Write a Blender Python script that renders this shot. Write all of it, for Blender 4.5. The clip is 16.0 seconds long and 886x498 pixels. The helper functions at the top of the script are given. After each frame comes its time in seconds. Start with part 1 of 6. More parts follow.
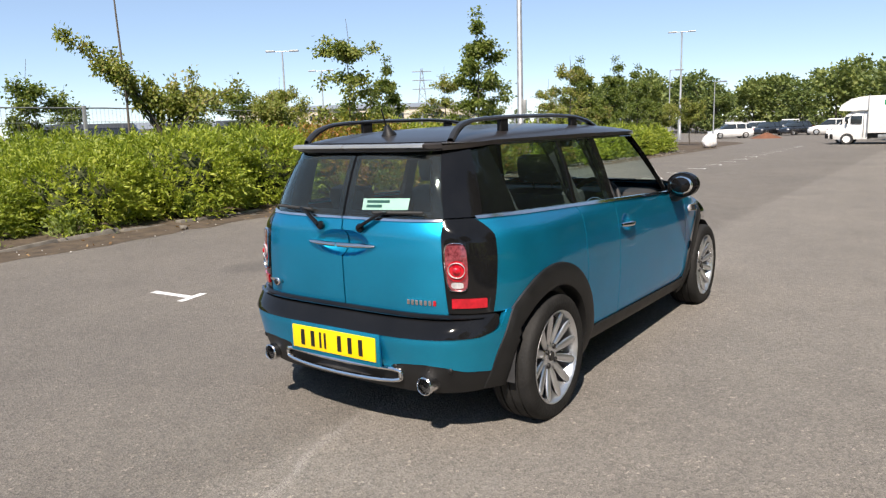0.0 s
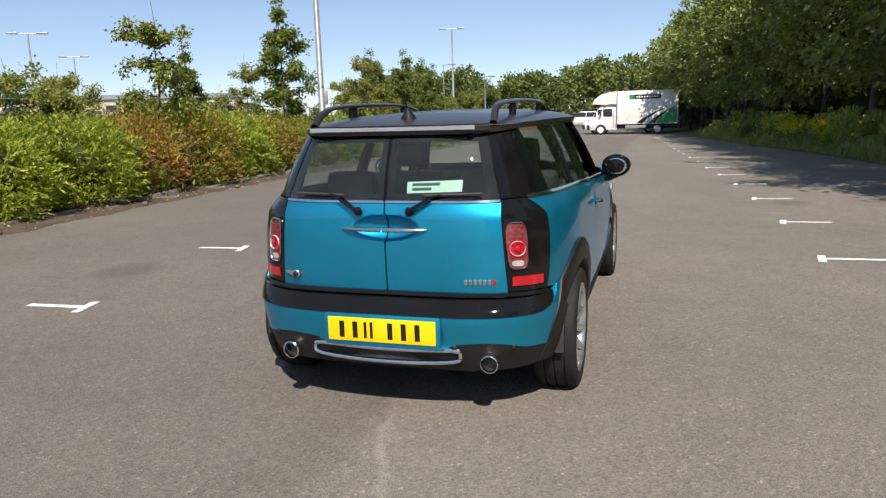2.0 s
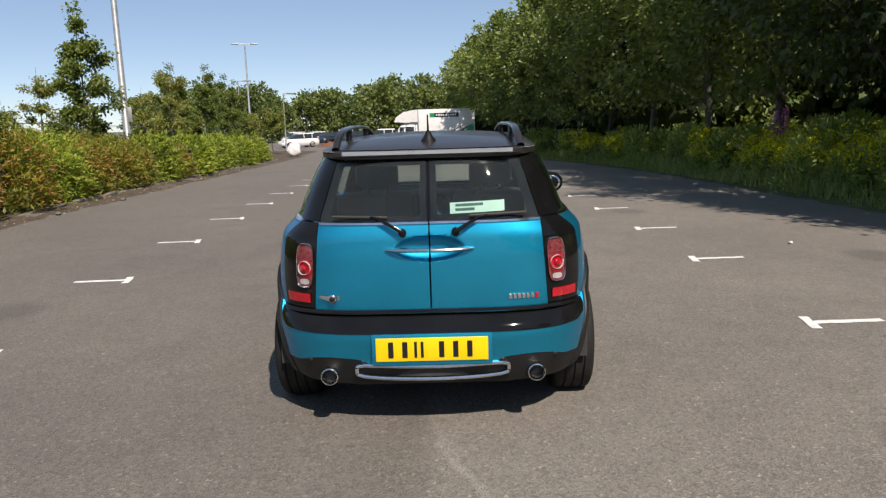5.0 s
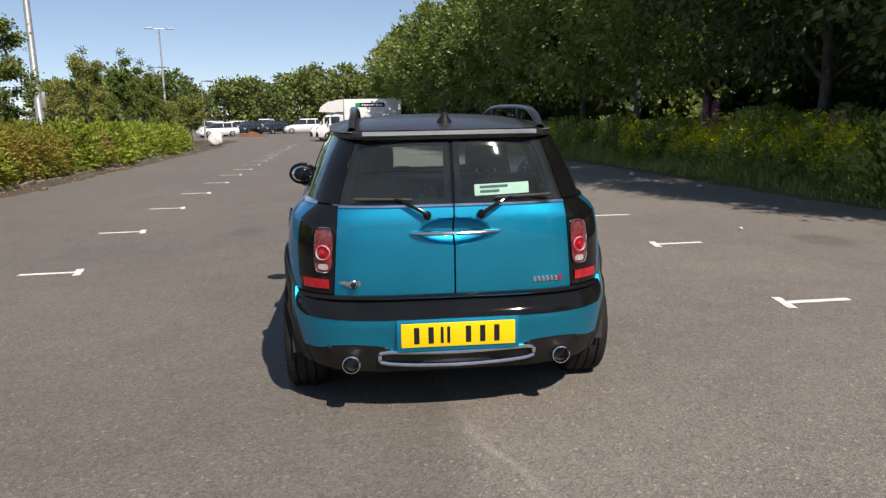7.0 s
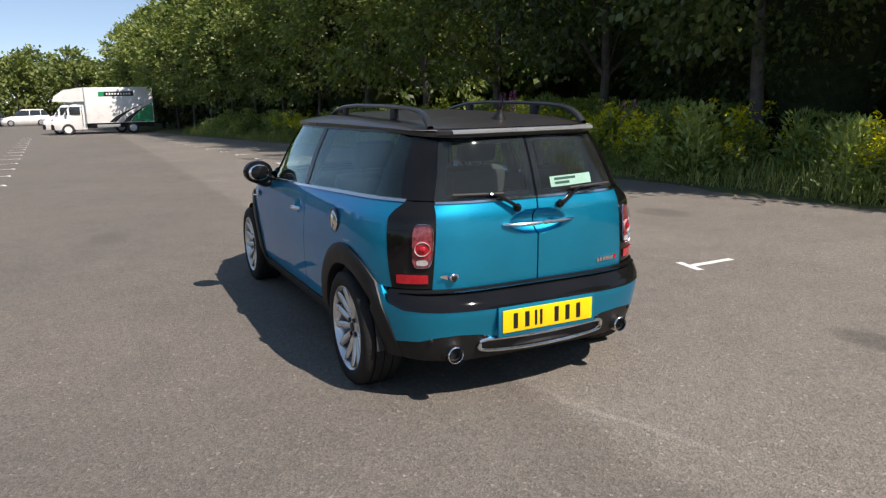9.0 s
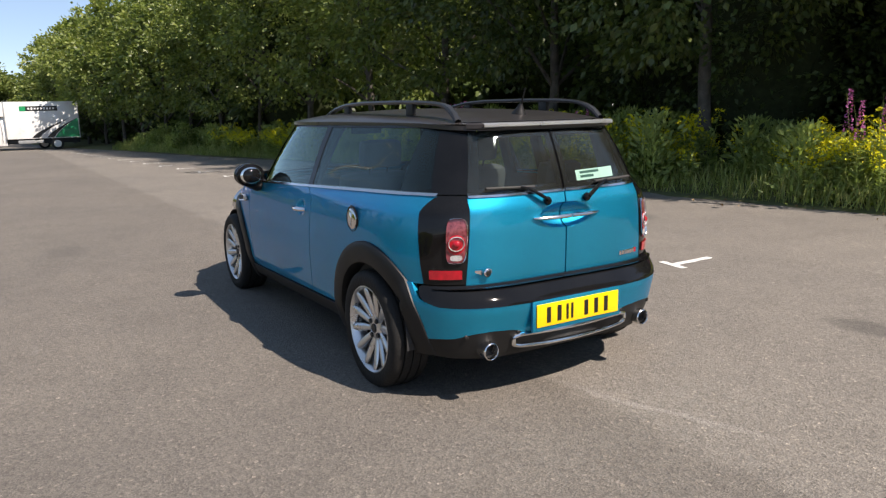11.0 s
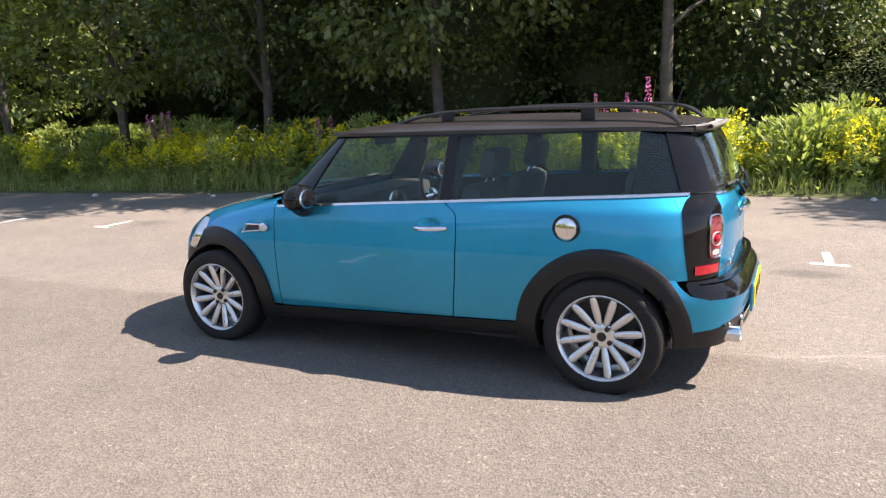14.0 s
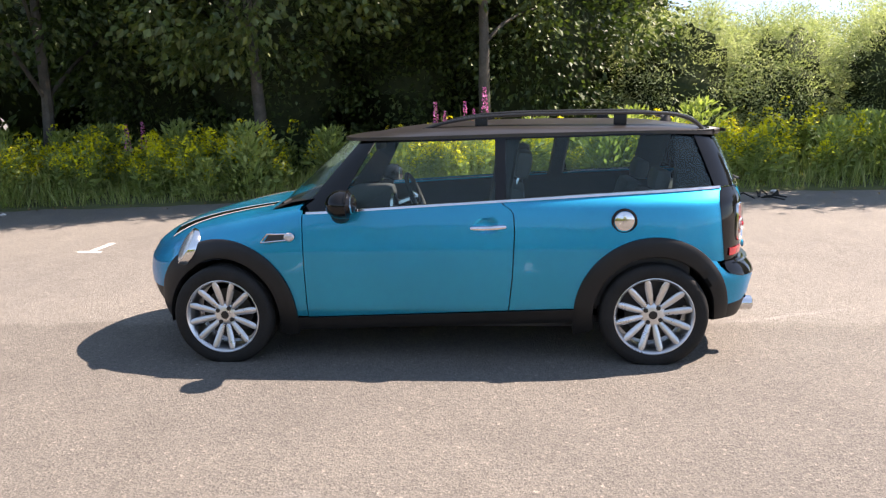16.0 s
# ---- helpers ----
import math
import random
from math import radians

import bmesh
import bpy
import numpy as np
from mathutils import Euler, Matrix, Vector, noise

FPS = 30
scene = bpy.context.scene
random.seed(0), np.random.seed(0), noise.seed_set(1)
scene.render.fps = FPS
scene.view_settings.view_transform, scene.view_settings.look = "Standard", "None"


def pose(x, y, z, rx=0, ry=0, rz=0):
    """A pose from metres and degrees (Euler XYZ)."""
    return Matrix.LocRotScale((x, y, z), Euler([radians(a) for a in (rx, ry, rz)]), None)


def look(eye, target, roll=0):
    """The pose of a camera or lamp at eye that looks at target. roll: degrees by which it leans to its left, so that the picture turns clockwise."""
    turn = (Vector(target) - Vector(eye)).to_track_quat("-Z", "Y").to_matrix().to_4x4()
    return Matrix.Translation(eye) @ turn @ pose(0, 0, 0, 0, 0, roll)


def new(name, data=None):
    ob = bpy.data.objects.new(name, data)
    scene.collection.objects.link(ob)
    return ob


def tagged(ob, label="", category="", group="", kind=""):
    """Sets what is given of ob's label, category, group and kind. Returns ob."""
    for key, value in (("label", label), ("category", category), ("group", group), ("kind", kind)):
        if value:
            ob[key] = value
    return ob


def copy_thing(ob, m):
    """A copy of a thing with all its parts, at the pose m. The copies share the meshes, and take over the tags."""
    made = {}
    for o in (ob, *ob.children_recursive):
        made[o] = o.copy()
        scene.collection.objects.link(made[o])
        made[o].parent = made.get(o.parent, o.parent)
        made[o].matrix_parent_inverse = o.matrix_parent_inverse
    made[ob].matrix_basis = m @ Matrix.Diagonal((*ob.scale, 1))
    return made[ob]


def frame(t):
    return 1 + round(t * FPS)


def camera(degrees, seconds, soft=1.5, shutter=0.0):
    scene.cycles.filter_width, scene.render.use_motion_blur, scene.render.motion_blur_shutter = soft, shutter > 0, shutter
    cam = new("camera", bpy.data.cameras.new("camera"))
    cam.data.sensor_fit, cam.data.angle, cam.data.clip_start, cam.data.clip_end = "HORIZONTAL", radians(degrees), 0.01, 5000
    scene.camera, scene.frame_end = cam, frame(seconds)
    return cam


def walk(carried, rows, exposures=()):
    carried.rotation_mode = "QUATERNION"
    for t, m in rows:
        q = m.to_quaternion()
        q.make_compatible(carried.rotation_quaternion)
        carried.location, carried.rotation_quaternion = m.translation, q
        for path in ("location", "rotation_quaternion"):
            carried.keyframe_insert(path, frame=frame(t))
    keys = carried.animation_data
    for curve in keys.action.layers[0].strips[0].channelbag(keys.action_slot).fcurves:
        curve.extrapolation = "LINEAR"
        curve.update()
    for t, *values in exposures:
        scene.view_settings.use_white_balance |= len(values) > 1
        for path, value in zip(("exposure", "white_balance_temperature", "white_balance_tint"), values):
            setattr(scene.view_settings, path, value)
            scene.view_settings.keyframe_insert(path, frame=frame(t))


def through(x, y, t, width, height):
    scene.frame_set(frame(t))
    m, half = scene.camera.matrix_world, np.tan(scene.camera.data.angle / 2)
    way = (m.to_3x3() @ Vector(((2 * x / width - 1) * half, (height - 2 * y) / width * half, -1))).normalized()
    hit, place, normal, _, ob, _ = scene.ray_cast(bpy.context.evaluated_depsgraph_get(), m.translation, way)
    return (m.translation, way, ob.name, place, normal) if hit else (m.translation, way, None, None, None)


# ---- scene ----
cam = camera(63.3, 16.0, soft=1.3)
PATH = [
    (0, (2.29, -3.007, 1.402), (1.155, -1.396, 1.062), -1.8),
    (0.5, (2.175, -3.116, 1.396), (1.13, -1.448, 1.043), -1.2),
    (1, (1.907, -3.318, 1.409), (0.999, -1.576, 1.034), -0.5),
    (1.5, (1.562, -3.423, 1.396), (0.798, -1.616, 1.01), -2.1),
    (2, (1.203, -3.574, 1.392), (0.623, -1.698, 1.014), -1.7),
    (2.5, (0.835, -3.733, 1.421), (0.425, -1.809, 1.062), -2.3),
    (3, (0.471, -3.727, 1.422), (0.228, -1.777, 1.05), -3.3),
    (3.5, (0.239, -3.801, 1.44), (0.152, -1.838, 1.066), -2.3),
    (3.7, (0.182, -3.843, 1.458), (0.132, -1.878, 1.088), -2.0),
    (6, (0.056, -3.86, 1.437), (0.052, -1.889, 1.099), -1.1),
    (6.5, (-0.06, -3.847, 1.423), (-0.005, -1.876, 1.09), -0.1),
    (7, (-0.372, -3.775, 1.413), (-0.178, -1.82, 1.036), -1.0),
    (7.5, (-0.796, -3.748, 1.433), (-0.453, -1.817, 1.044), -0.2),
    (8, (-1.257, -3.713, 1.471), (-0.718, -1.827, 1.081), 0.3),
    (8.5, (-1.631, -3.557, 1.471), (-0.929, -1.736, 1.036), -1.1),
    (9, (-1.926, -3.509, 1.49), (-1.082, -1.745, 1.07), -1.1),
    (9.2, (-2.005, -3.461, 1.476), (-1.129, -1.711, 1.065), -1.1),
    (11.5, (-2.52, -3.063, 1.395), (-1.42, -1.438, 1.008), -0.7),
    (12, (-2.879, -2.648, 1.461), (-1.629, -1.147, 1.035), 0.5),
    (12.5, (-3.286, -2.275, 1.457), (-1.887, -0.9, 1.064), 0.0),
    (13, (-3.622, -1.803, 1.495), (-2.108, -0.56, 1.088), 0.1),
    (13.5, (-3.961, -1.338, 1.496), (-2.32, -0.261, 1.114), -1.3),
    (14, (-4.235, -0.874, 1.48), (-2.487, 0.014, 1.083), -2.4),
    (14.5, (-4.46, -0.429, 1.479), (-2.639, 0.286, 1.062), -1.8),
    (15, (-4.704, 0.08, 1.501), (-2.813, 0.585, 1.093), -1.7),
    (15.5, (-4.758, 0.468, 1.504), (-2.828, 0.813, 1.108), -1.7),
    (16, (-4.845, 0.777, 1.521), (-2.896, 0.98, 1.121), -1.7),
]
EXPOSURES = [(0.0, 0.78, 6800, 15), (1.0, 0.62, 6850, 16), (2.0, 0.52, 6850, 15), (3.5, 0.38, 6900, 15), (7.0, 0.34, 6850, 16), (9.0, 0.5, 6800, 16), (11.5, 0.85, 7000, 18), (12.5, 1.2, 7100, 20), (13.5, 1.54, 7150, 22), (14.5, 1.66, 7200, 23), (16.0, 1.6, 7150, 22)]
walk(cam, [(t, look(eye, target, roll)) for t, eye, target, roll in PATH], EXPOSURES)

# ---- light ----
TO_SUN = Vector((0.325, -0.775, 0.965)).normalized()
ELEVATION = math.asin(TO_SUN.z)
AZIMUTH = math.atan2(TO_SUN.x, TO_SUN.y)
world = bpy.data.worlds.new("sky")
scene.world = world
world.use_nodes = True
wn = world.node_tree
wn.nodes.clear()
sky = wn.nodes.new("ShaderNodeTexSky")
sky.sky_type = "NISHITA"
sky.sun_disc = False
sky.sun_elevation = ELEVATION
sky.sun_rotation = AZIMUTH
sky.altitude = 800
sky.air_density = 0.7
sky.dust_density = 0.05
sky.ozone_density = 1.6
wbg = wn.nodes.new("ShaderNodeBackground")
wbg.inputs["Strength"].default_value = 0.1
wout = wn.nodes.new("ShaderNodeOutputWorld")
haze = wn.nodes.new("ShaderNodeMix")
haze.data_type = "RGBA"
haze.inputs[0].default_value = 0.4
haze.inputs[7].default_value = (2.6, 3.9, 5.3, 1)
wn.links.new(sky.outputs[0], haze.inputs[6])
wn.links.new(haze.outputs[2], wbg.inputs["Color"])
wn.links.new(wbg.outputs[0], wout.inputs["Surface"])
sun_data = bpy.data.lights.new("sun", "SUN")
sun_data.energy = 5.0
sun_data.angle = radians(0.53)
sun_data.color = (1.0, 0.94, 0.84)
sun = new("sun", sun_data)
sun.matrix_world = look(TO_SUN * 50, (0, 0, 0))


# ---- materials ----
def material(name, colour, rough=0.5, metal=0.0, coat=0.0, spec=0.5):
    m = bpy.data.materials.new(name)
    m.use_nodes = True
    b = m.node_tree.nodes["Principled BSDF"]
    b.inputs["Base Color"].default_value = (*colour, 1)
    b.inputs["Roughness"].default_value = rough
    b.inputs["Metallic"].default_value = metal
    b.inputs["Coat Weight"].default_value = coat
    b.inputs["Specular IOR Level"].default_value = spec
    return m


def nodes_of(m):
    t = m.node_tree
    return t, t.nodes["Principled BSDF"], t.nodes, t.links


def noise_node(t, scale, detail=4.0, rough=0.55, coords="Object", stretch=None):
    tc = t.nodes.new("ShaderNodeTexCoord")
    n = t.nodes.new("ShaderNodeTexNoise")
    n.inputs["Scale"].default_value = scale
    n.inputs["Detail"].default_value = detail
    n.inputs["Roughness"].default_value = rough
    if stretch:
        mp = t.nodes.new("ShaderNodeMapping")
        mp.inputs["Scale"].default_value = stretch
        t.links.new(tc.outputs[coords], mp.inputs[0])
        t.links.new(mp.outputs[0], n.inputs["Vector"])
    else:
        t.links.new(tc.outputs[coords], n.inputs["Vector"])
    return n.outputs["Fac"]


def ramp_node(t, fac, stops):
    r = t.nodes.new("ShaderNodeValToRGB")
    e = r.color_ramp.elements
    while len(e) < len(stops):
        e.new(0.5)
    for el, (p, c) in zip(e, stops):
        el.position = p
        el.color = (*c, 1) if len(c) == 3 else c
    t.links.new(fac, r.inputs[0])
    return r.outputs[0]


def mix_node(t, fac, a, b, mode="MIX"):
    m = t.nodes.new("ShaderNodeMix")
    m.data_type = "RGBA"
    m.blend_type = mode
    for sock, v in ((m.inputs[0], fac), (m.inputs[6], a), (m.inputs[7], b)):
        if isinstance(v, (int, float)):
            sock.default_value = v
        elif isinstance(v, tuple):
            sock.default_value = (*v, 1)
        else:
            t.links.new(v, sock)
    return m.outputs[2]


def math_node(t, op, a, b=0.0, clamp=False):
    m = t.nodes.new("ShaderNodeMath")
    m.operation = op
    m.use_clamp = clamp
    for sock, v in ((m.inputs[0], a), (m.inputs[1], b)):
        if isinstance(v, (int, float)):
            sock.default_value = v
        else:
            t.links.new(v, sock)
    return m.outputs[0]


def bump_node(t, height, strength, distance, normal=None):
    b = t.nodes.new("ShaderNodeBump")
    b.inputs["Strength"].default_value = strength
    b.inputs["Distance"].default_value = distance
    t.links.new(height, b.inputs["Height"])
    if normal is not None:
        t.links.new(normal, b.inputs["Normal"])
    return b.outputs[0]


def varied(name, dark, light, scale=8.0, rough=0.6, metal=0.0, bump=0.0, fine=120.0, coat=0.0, uneven=0.2, spec=0.5):
    """A plain surface with a large and a fine variation of its colour and some relief."""
    m = material(name, light, rough, metal, coat, spec)
    t, b, _, l = nodes_of(m)
    big = noise_node(t, scale)
    small = noise_node(t, fine, 2.0)
    f = math_node(t, "ADD", math_node(t, "MULTIPLY", big, 0.7), math_node(t, "MULTIPLY", small, 0.3))
    l.new(ramp_node(t, f, [(0.3, dark), (0.7, light)]), b.inputs["Base Color"])
    r = math_node(t, "ADD", rough - uneven / 2, math_node(t, "MULTIPLY", big, uneven))
    l.new(r, b.inputs["Roughness"])
    if bump:
        l.new(bump_node(t, f, 0.6, bump), b.inputs["Normal"])
    return m


def leaf_material(name, stops, rough=0.5, through=0.45, glow=1.0):
    """Leaves: each leaf its own shade, a sheen, and light that comes through from behind."""
    m = material(name, stops[0][1], rough)
    t, b, nn, l = nodes_of(m)
    g = nn.new("ShaderNodeNewGeometry")
    oi = nn.new("ShaderNodeObjectInfo")
    big = noise_node(t, 0.9, 2.0)
    f = math_node(t, "ADD", math_node(t, "MULTIPLY", g.outputs["Random Per Island"], 0.55), math_node(t, "MULTIPLY", big, 0.5))
    f = math_node(t, "ADD", f, math_node(t, "MULTIPLY", math_node(t, "SUBTRACT", oi.outputs["Random"], 0.5), 0.22))
    c = ramp_node(t, f, stops)
    l.new(c, b.inputs["Base Color"])
    tr = nn.new("ShaderNodeBsdfTranslucent")
    l.new(mix_node(t, 0.6, c, (0.9, 1.0, 0.25), "MULTIPLY"), tr.inputs["Color"])
    mx = nn.new("ShaderNodeMixShader")
    mx.inputs[0].default_value = through
    l.new(b.outputs[0], mx.inputs[1])
    l.new(tr.outputs[0], mx.inputs[2])
    l.new(mx.outputs[0], nn["Material Output"].inputs["Surface"])
    return m


def glass_material(name, tint, tint_rough=0.0, film_share=0.008):
    """A thin tinted pane: see-through, with a mirror sheen that grows at a slant."""
    m = bpy.data.materials.new(name)
    m.use_nodes = True
    t = m.node_tree
    t.nodes.clear()
    tr = t.nodes.new("ShaderNodeBsdfTransparent")
    tr.inputs["Color"].default_value = (*tint, 1)
    gl = t.nodes.new("ShaderNodeBsdfGlossy")
    gl.inputs["Roughness"].default_value = 0.02 + tint_rough
    gl.inputs["Color"].default_value = (0.82, 1.0, 0.96, 1)
    fr = t.nodes.new("ShaderNodeLayerWeight")
    sheen = math_node(t, "ADD", 0.035, math_node(t, "MULTIPLY", math_node(t, "POWER", fr.outputs["Facing"], 4.0), 0.95))
    # thin pale dust film, added to imitate the veil of glare on the panes
    dust_veil = t.nodes.new("ShaderNodeBsdfDiffuse")
    dust_veil.inputs["Color"].default_value = (0.62, 0.66, 0.64, 1)
    film = t.nodes.new("ShaderNodeMixShader")
    t.links.new(math_node(t, "MULTIPLY", noise_node(t, 5.0, 3.0), film_share), film.inputs[0])
    t.links.new(tr.outputs[0], film.inputs[1])
    t.links.new(dust_veil.outputs[0], film.inputs[2])
    mx = t.nodes.new("ShaderNodeMixShader")
    out = t.nodes.new("ShaderNodeOutputMaterial")
    t.links.new(sheen, mx.inputs[0])
    t.links.new(film.outputs[0], mx.inputs[1])
    t.links.new(gl.outputs[0], mx.inputs[2])
    t.links.new(mx.outputs[0], out.inputs["Surface"])
    return m


def car_paint(name, deep, bright):
    """Metallic paint under a clear coat, with fine flakes."""
    m = material(name, bright, 0.5, 0.9, 0.75)
    t, b, _, l = nodes_of(m)
    b.inputs["Coat Roughness"].default_value = 0.02
    b.inputs["Coat IOR"].default_value = 1.45
    b.inputs["Specular Tint"].default_value = (0.55, 0.34, 1.0, 1)
    flakes = noise_node(t, 1400.0, 1.0)
    big = noise_node(t, 1.5, 2.0)
    f = math_node(t, "ADD", math_node(t, "MULTIPLY", flakes, 0.8), math_node(t, "MULTIPLY", big, 0.2))
    l.new(ramp_node(t, f, [(0.3, deep), (0.7, bright)]), b.inputs["Base Color"])
    dust_veil = noise_node(t, 6.0, 5.0)
    l.new(math_node(t, "ADD", 0.43, math_node(t, "MULTIPLY", dust_veil, 0.14)), b.inputs["Roughness"])
    return m


PAINT = car_paint("teal_metallic_paint", (0.0, 0.175, 0.31), (0.0, 0.42, 0.66))
ROOF_BLACK = varied("dark_roof_paint", (0.02, 0.017, 0.0165), (0.034, 0.0295, 0.029), 3.0, 0.36, 0.2, coat=0.2, uneven=0.08)
RAIL_BLACK = varied("satin_black_rail", (0.012, 0.012, 0.0125), (0.022, 0.021, 0.021), 6.0, 0.3, coat=0.3, uneven=0.08)
GLOSS_BLACK = varied("gloss_black_panel", (0.004, 0.004, 0.0045), (0.009, 0.009, 0.0095), 5.0, 0.045, uneven=0.03, spec=0.3)
PLASTIC = varied("black_plastic", (0.005, 0.005, 0.0053), (0.0115, 0.0113, 0.0113), 12.0, 0.5, bump=0.0006, fine=500.0, spec=0.35)
RUBBER = varied("tyre_rubber", (0.014, 0.014, 0.014), (0.035, 0.034, 0.033), 9.0, 0.72, bump=0.0008)
CHROME = varied("chrome", (0.62, 0.62, 0.63), (0.78, 0.78, 0.78), 20.0, 0.14, 1.0)
ALLOY = varied("silver_alloy", (0.55, 0.56, 0.58), (0.72, 0.73, 0.74), 14.0, 0.3, 0.92, coat=0.4)
DARK_METAL = varied("dark_metal", (0.04, 0.04, 0.04), (0.09, 0.085, 0.08), 18.0, 0.5, 0.8)
HEADLINING = varied("grey_roof_lining", (0.2, 0.2, 0.19), (0.3, 0.3, 0.29), 9.0, 0.9, bump=0.001)
INTERIOR = varied("dark_cabin_trim", (0.012, 0.012, 0.013), (0.036, 0.036, 0.037), 14.0, 0.7, bump=0.001)
SEAT_CLOTH = varied("grey_seat_cloth", (0.05, 0.052, 0.052), (0.095, 0.097, 0.096), 9.0, 0.6, bump=0.002)
GLASS_CLEAR = glass_material("green_tinted_glass", (0.8, 0.92, 0.88))
GLASS_DARK = glass_material("dark_tinted_glass", (0.74, 0.8, 0.78), film_share=0.04)
GLASS_PRIVACY = glass_material("privacy_glass", (0.63, 0.73, 0.71))
LENS_RED = varied("red_lens", (0.22, 0.002, 0.007), (0.52, 0.006, 0.018), 40.0, 0.1, coat=0.6, fine=220.0, uneven=0.05)
LENS_CLEAR = varied("clear_lamp_lens", (0.42, 0.4, 0.4), (0.75, 0.74, 0.74), 60.0, 0.1, 0.45, coat=0.8, uneven=0.05)
LAMP_BASE = varied("smoked_lamp_base", (0.08, 0.006, 0.01), (0.42, 0.1, 0.12), 60.0, 0.12, 0.4, coat=0.6, fine=200.0)
SPOILER_TRIM = varied("satin_silver_trim", (0.5, 0.5, 0.5), (0.64, 0.64, 0.63), 10.0, 0.3, 0.8)
PLATE_YELLOW = varied("yellow_plate", (0.78, 0.5, 0.0), (0.86, 0.58, 0.005), 8.0, 0.35)
INK = material("black_ink", (0.008, 0.008, 0.008), 0.4)
MIRROR = material("mirror_glass", (0.85, 0.86, 0.86), 0.02, 1.0)
STICKER = varied("mint_sticker", (0.46, 0.7, 0.6), (0.58, 0.8, 0.7), 30.0, 0.4)
STICKER_INK = material("dark_green_ink", (0.02, 0.10, 0.08), 0.5)
WHITE_STRIPE = material("cream_stripe", (0.75, 0.74, 0.68), 0.35, 0.0, 0.6)
ROAD_PAINT = varied("worn_white_road_paint", (0.5, 0.5, 0.48), (0.82, 0.82, 0.8), 16.0, 0.75, bump=0.001)


# ---- mesh tools ----
class Shape:
    """Collects faces for one mesh."""

    def __init__(self):
        self.v, self.f, self.n = [], [], 0

    def add(self, verts, faces):
        verts = [tuple(p) for p in verts]
        self.v += verts
        self.f += [tuple(i + self.n for i in q) for q in faces]
        self.n += len(verts)
        return self

    def grid(self, rows, closed=False, mask=None):
        """rows: lists of points; quads between neighbouring rows."""
        a, b = len(rows), len(rows[0])
        faces = []
        for i in range(a - 1):
            for j in range(b if closed else b - 1):
                if mask is None or mask(i, j):
                    k = (j + 1) % b
                    faces.append((i * b + j, i * b + k, (i + 1) * b + k, (i + 1) * b + j))
        return self.add([p for r in rows for p in r], faces)

    def box(self, c, s, r=0.0, m=None):
        bm = bmesh.new()
        bmesh.ops.create_cube(bm, size=1.0)
        for v in bm.verts:
            v.co = Vector((v.co.x * s[0], v.co.y * s[1], v.co.z * s[2]))
        if r > 0:
            bmesh.ops.bevel(bm, geom=list(bm.edges), offset=r, segments=2, affect="EDGES", profile=0.6)
        return self.bm(bm, Matrix.Translation(c) if m is None else m)

    def bm(self, bm, m=None):
        if m is not None:
            bm.transform(m)
        bm.verts.index_update()
        self.add([v.co for v in bm.verts], [[v.index for v in f.verts] for f in bm.faces])
        bm.free()
        return self

    def tube(self, path, radius, sides=8, caps=True, flat=1.0, up=(0, 0, 1)):
        """A round bar along a path; radius may be one number or one a point."""
        path = [Vector(p) for p in path]
        rows = []
        for i, p in enumerate(path):
            d = (path[min(i + 1, len(path) - 1)] - path[max(i - 1, 0)]).normalized()
            u = Vector(up)
            if abs(d.dot(u)) > 0.95:
                u = Vector((1, 0, 0))
            s = d.cross(u).normalized()
            w = s.cross(d)
            r = radius[i] if isinstance(radius, (list, tuple)) else radius
            rows.append([p + s * r * math.cos(a) + w * r * flat * math.sin(a) for a in [2 * math.pi * k / sides for k in range(sides)]])
        n0 = self.n
        self.grid(rows, closed=True)
        if caps:
            self.f.append(tuple(n0 + k for k in range(sides)))
            self.f.append(tuple(n0 + (len(rows) - 1) * sides + k for k in reversed(range(sides))))
        return self

    def lathe(self, profile, m=None, sides=32):
        """profile: (radius, height) pairs, turned round the z axis and set at m."""
        m = m or Matrix()
        rows = [[m @ Vector((r * math.cos(a), r * math.sin(a), h)) for a in [2 * math.pi * k / sides for k in range(sides)]] for r, h in profile]
        return self.grid(rows, closed=True)

    def ball(self, c, s, rings=8, sides=12, m=None):
        rows = []
        for i in range(rings + 1):
            a = math.pi * i / rings
            rows.append([Vector((s[0] * math.sin(a) * math.cos(b), s[1] * math.sin(a) * math.sin(b), -s[2] * math.cos(a))) for b in [2 * math.pi * k / sides for k in range(sides)]])
        rows = [[(m @ p if m else p + Vector(c)) for p in r] for r in rows]
        return self.grid(rows, closed=True)

    def mirrored(self):
        o = Shape()
        o.v = [(-x, y, z) for x, y, z in self.v]
        o.f = [tuple(reversed(q)) for q in self.f]
        o.n = self.n
        return o

    def data(self, name, mat, smooth=True, sharp=40.0):
        me = bpy.data.meshes.new(name)
        me.from_pydata(self.v, [], self.f)
        if isinstance(mat, bpy.types.Material):
            me.materials.append(mat)
        me.update()
        bm = bmesh.new()
        bm.from_mesh(me)
        bmesh.ops.recalc_face_normals(bm, faces=bm.faces)
        for f in bm.faces:
            f.smooth = smooth
        lim = radians(sharp)
        for e in bm.edges:
            if len(e.link_faces) == 2 and e.calc_face_angle(0.0) > lim:
                e.smooth = False
        bm.to_mesh(me)
        bm.free()
        return me


def part(name, shape, mat, parent=None, label="", smooth=True, sharp=40.0):
    """One mesh object, under a thing or under a part."""
    me = shape.data(name, mat, smooth, sharp) if isinstance(shape, Shape) else shape
    ob = new(name, me)
    if parent is not None:
        ob.parent = parent
    if label:
        tagged(ob, label)
    return ob


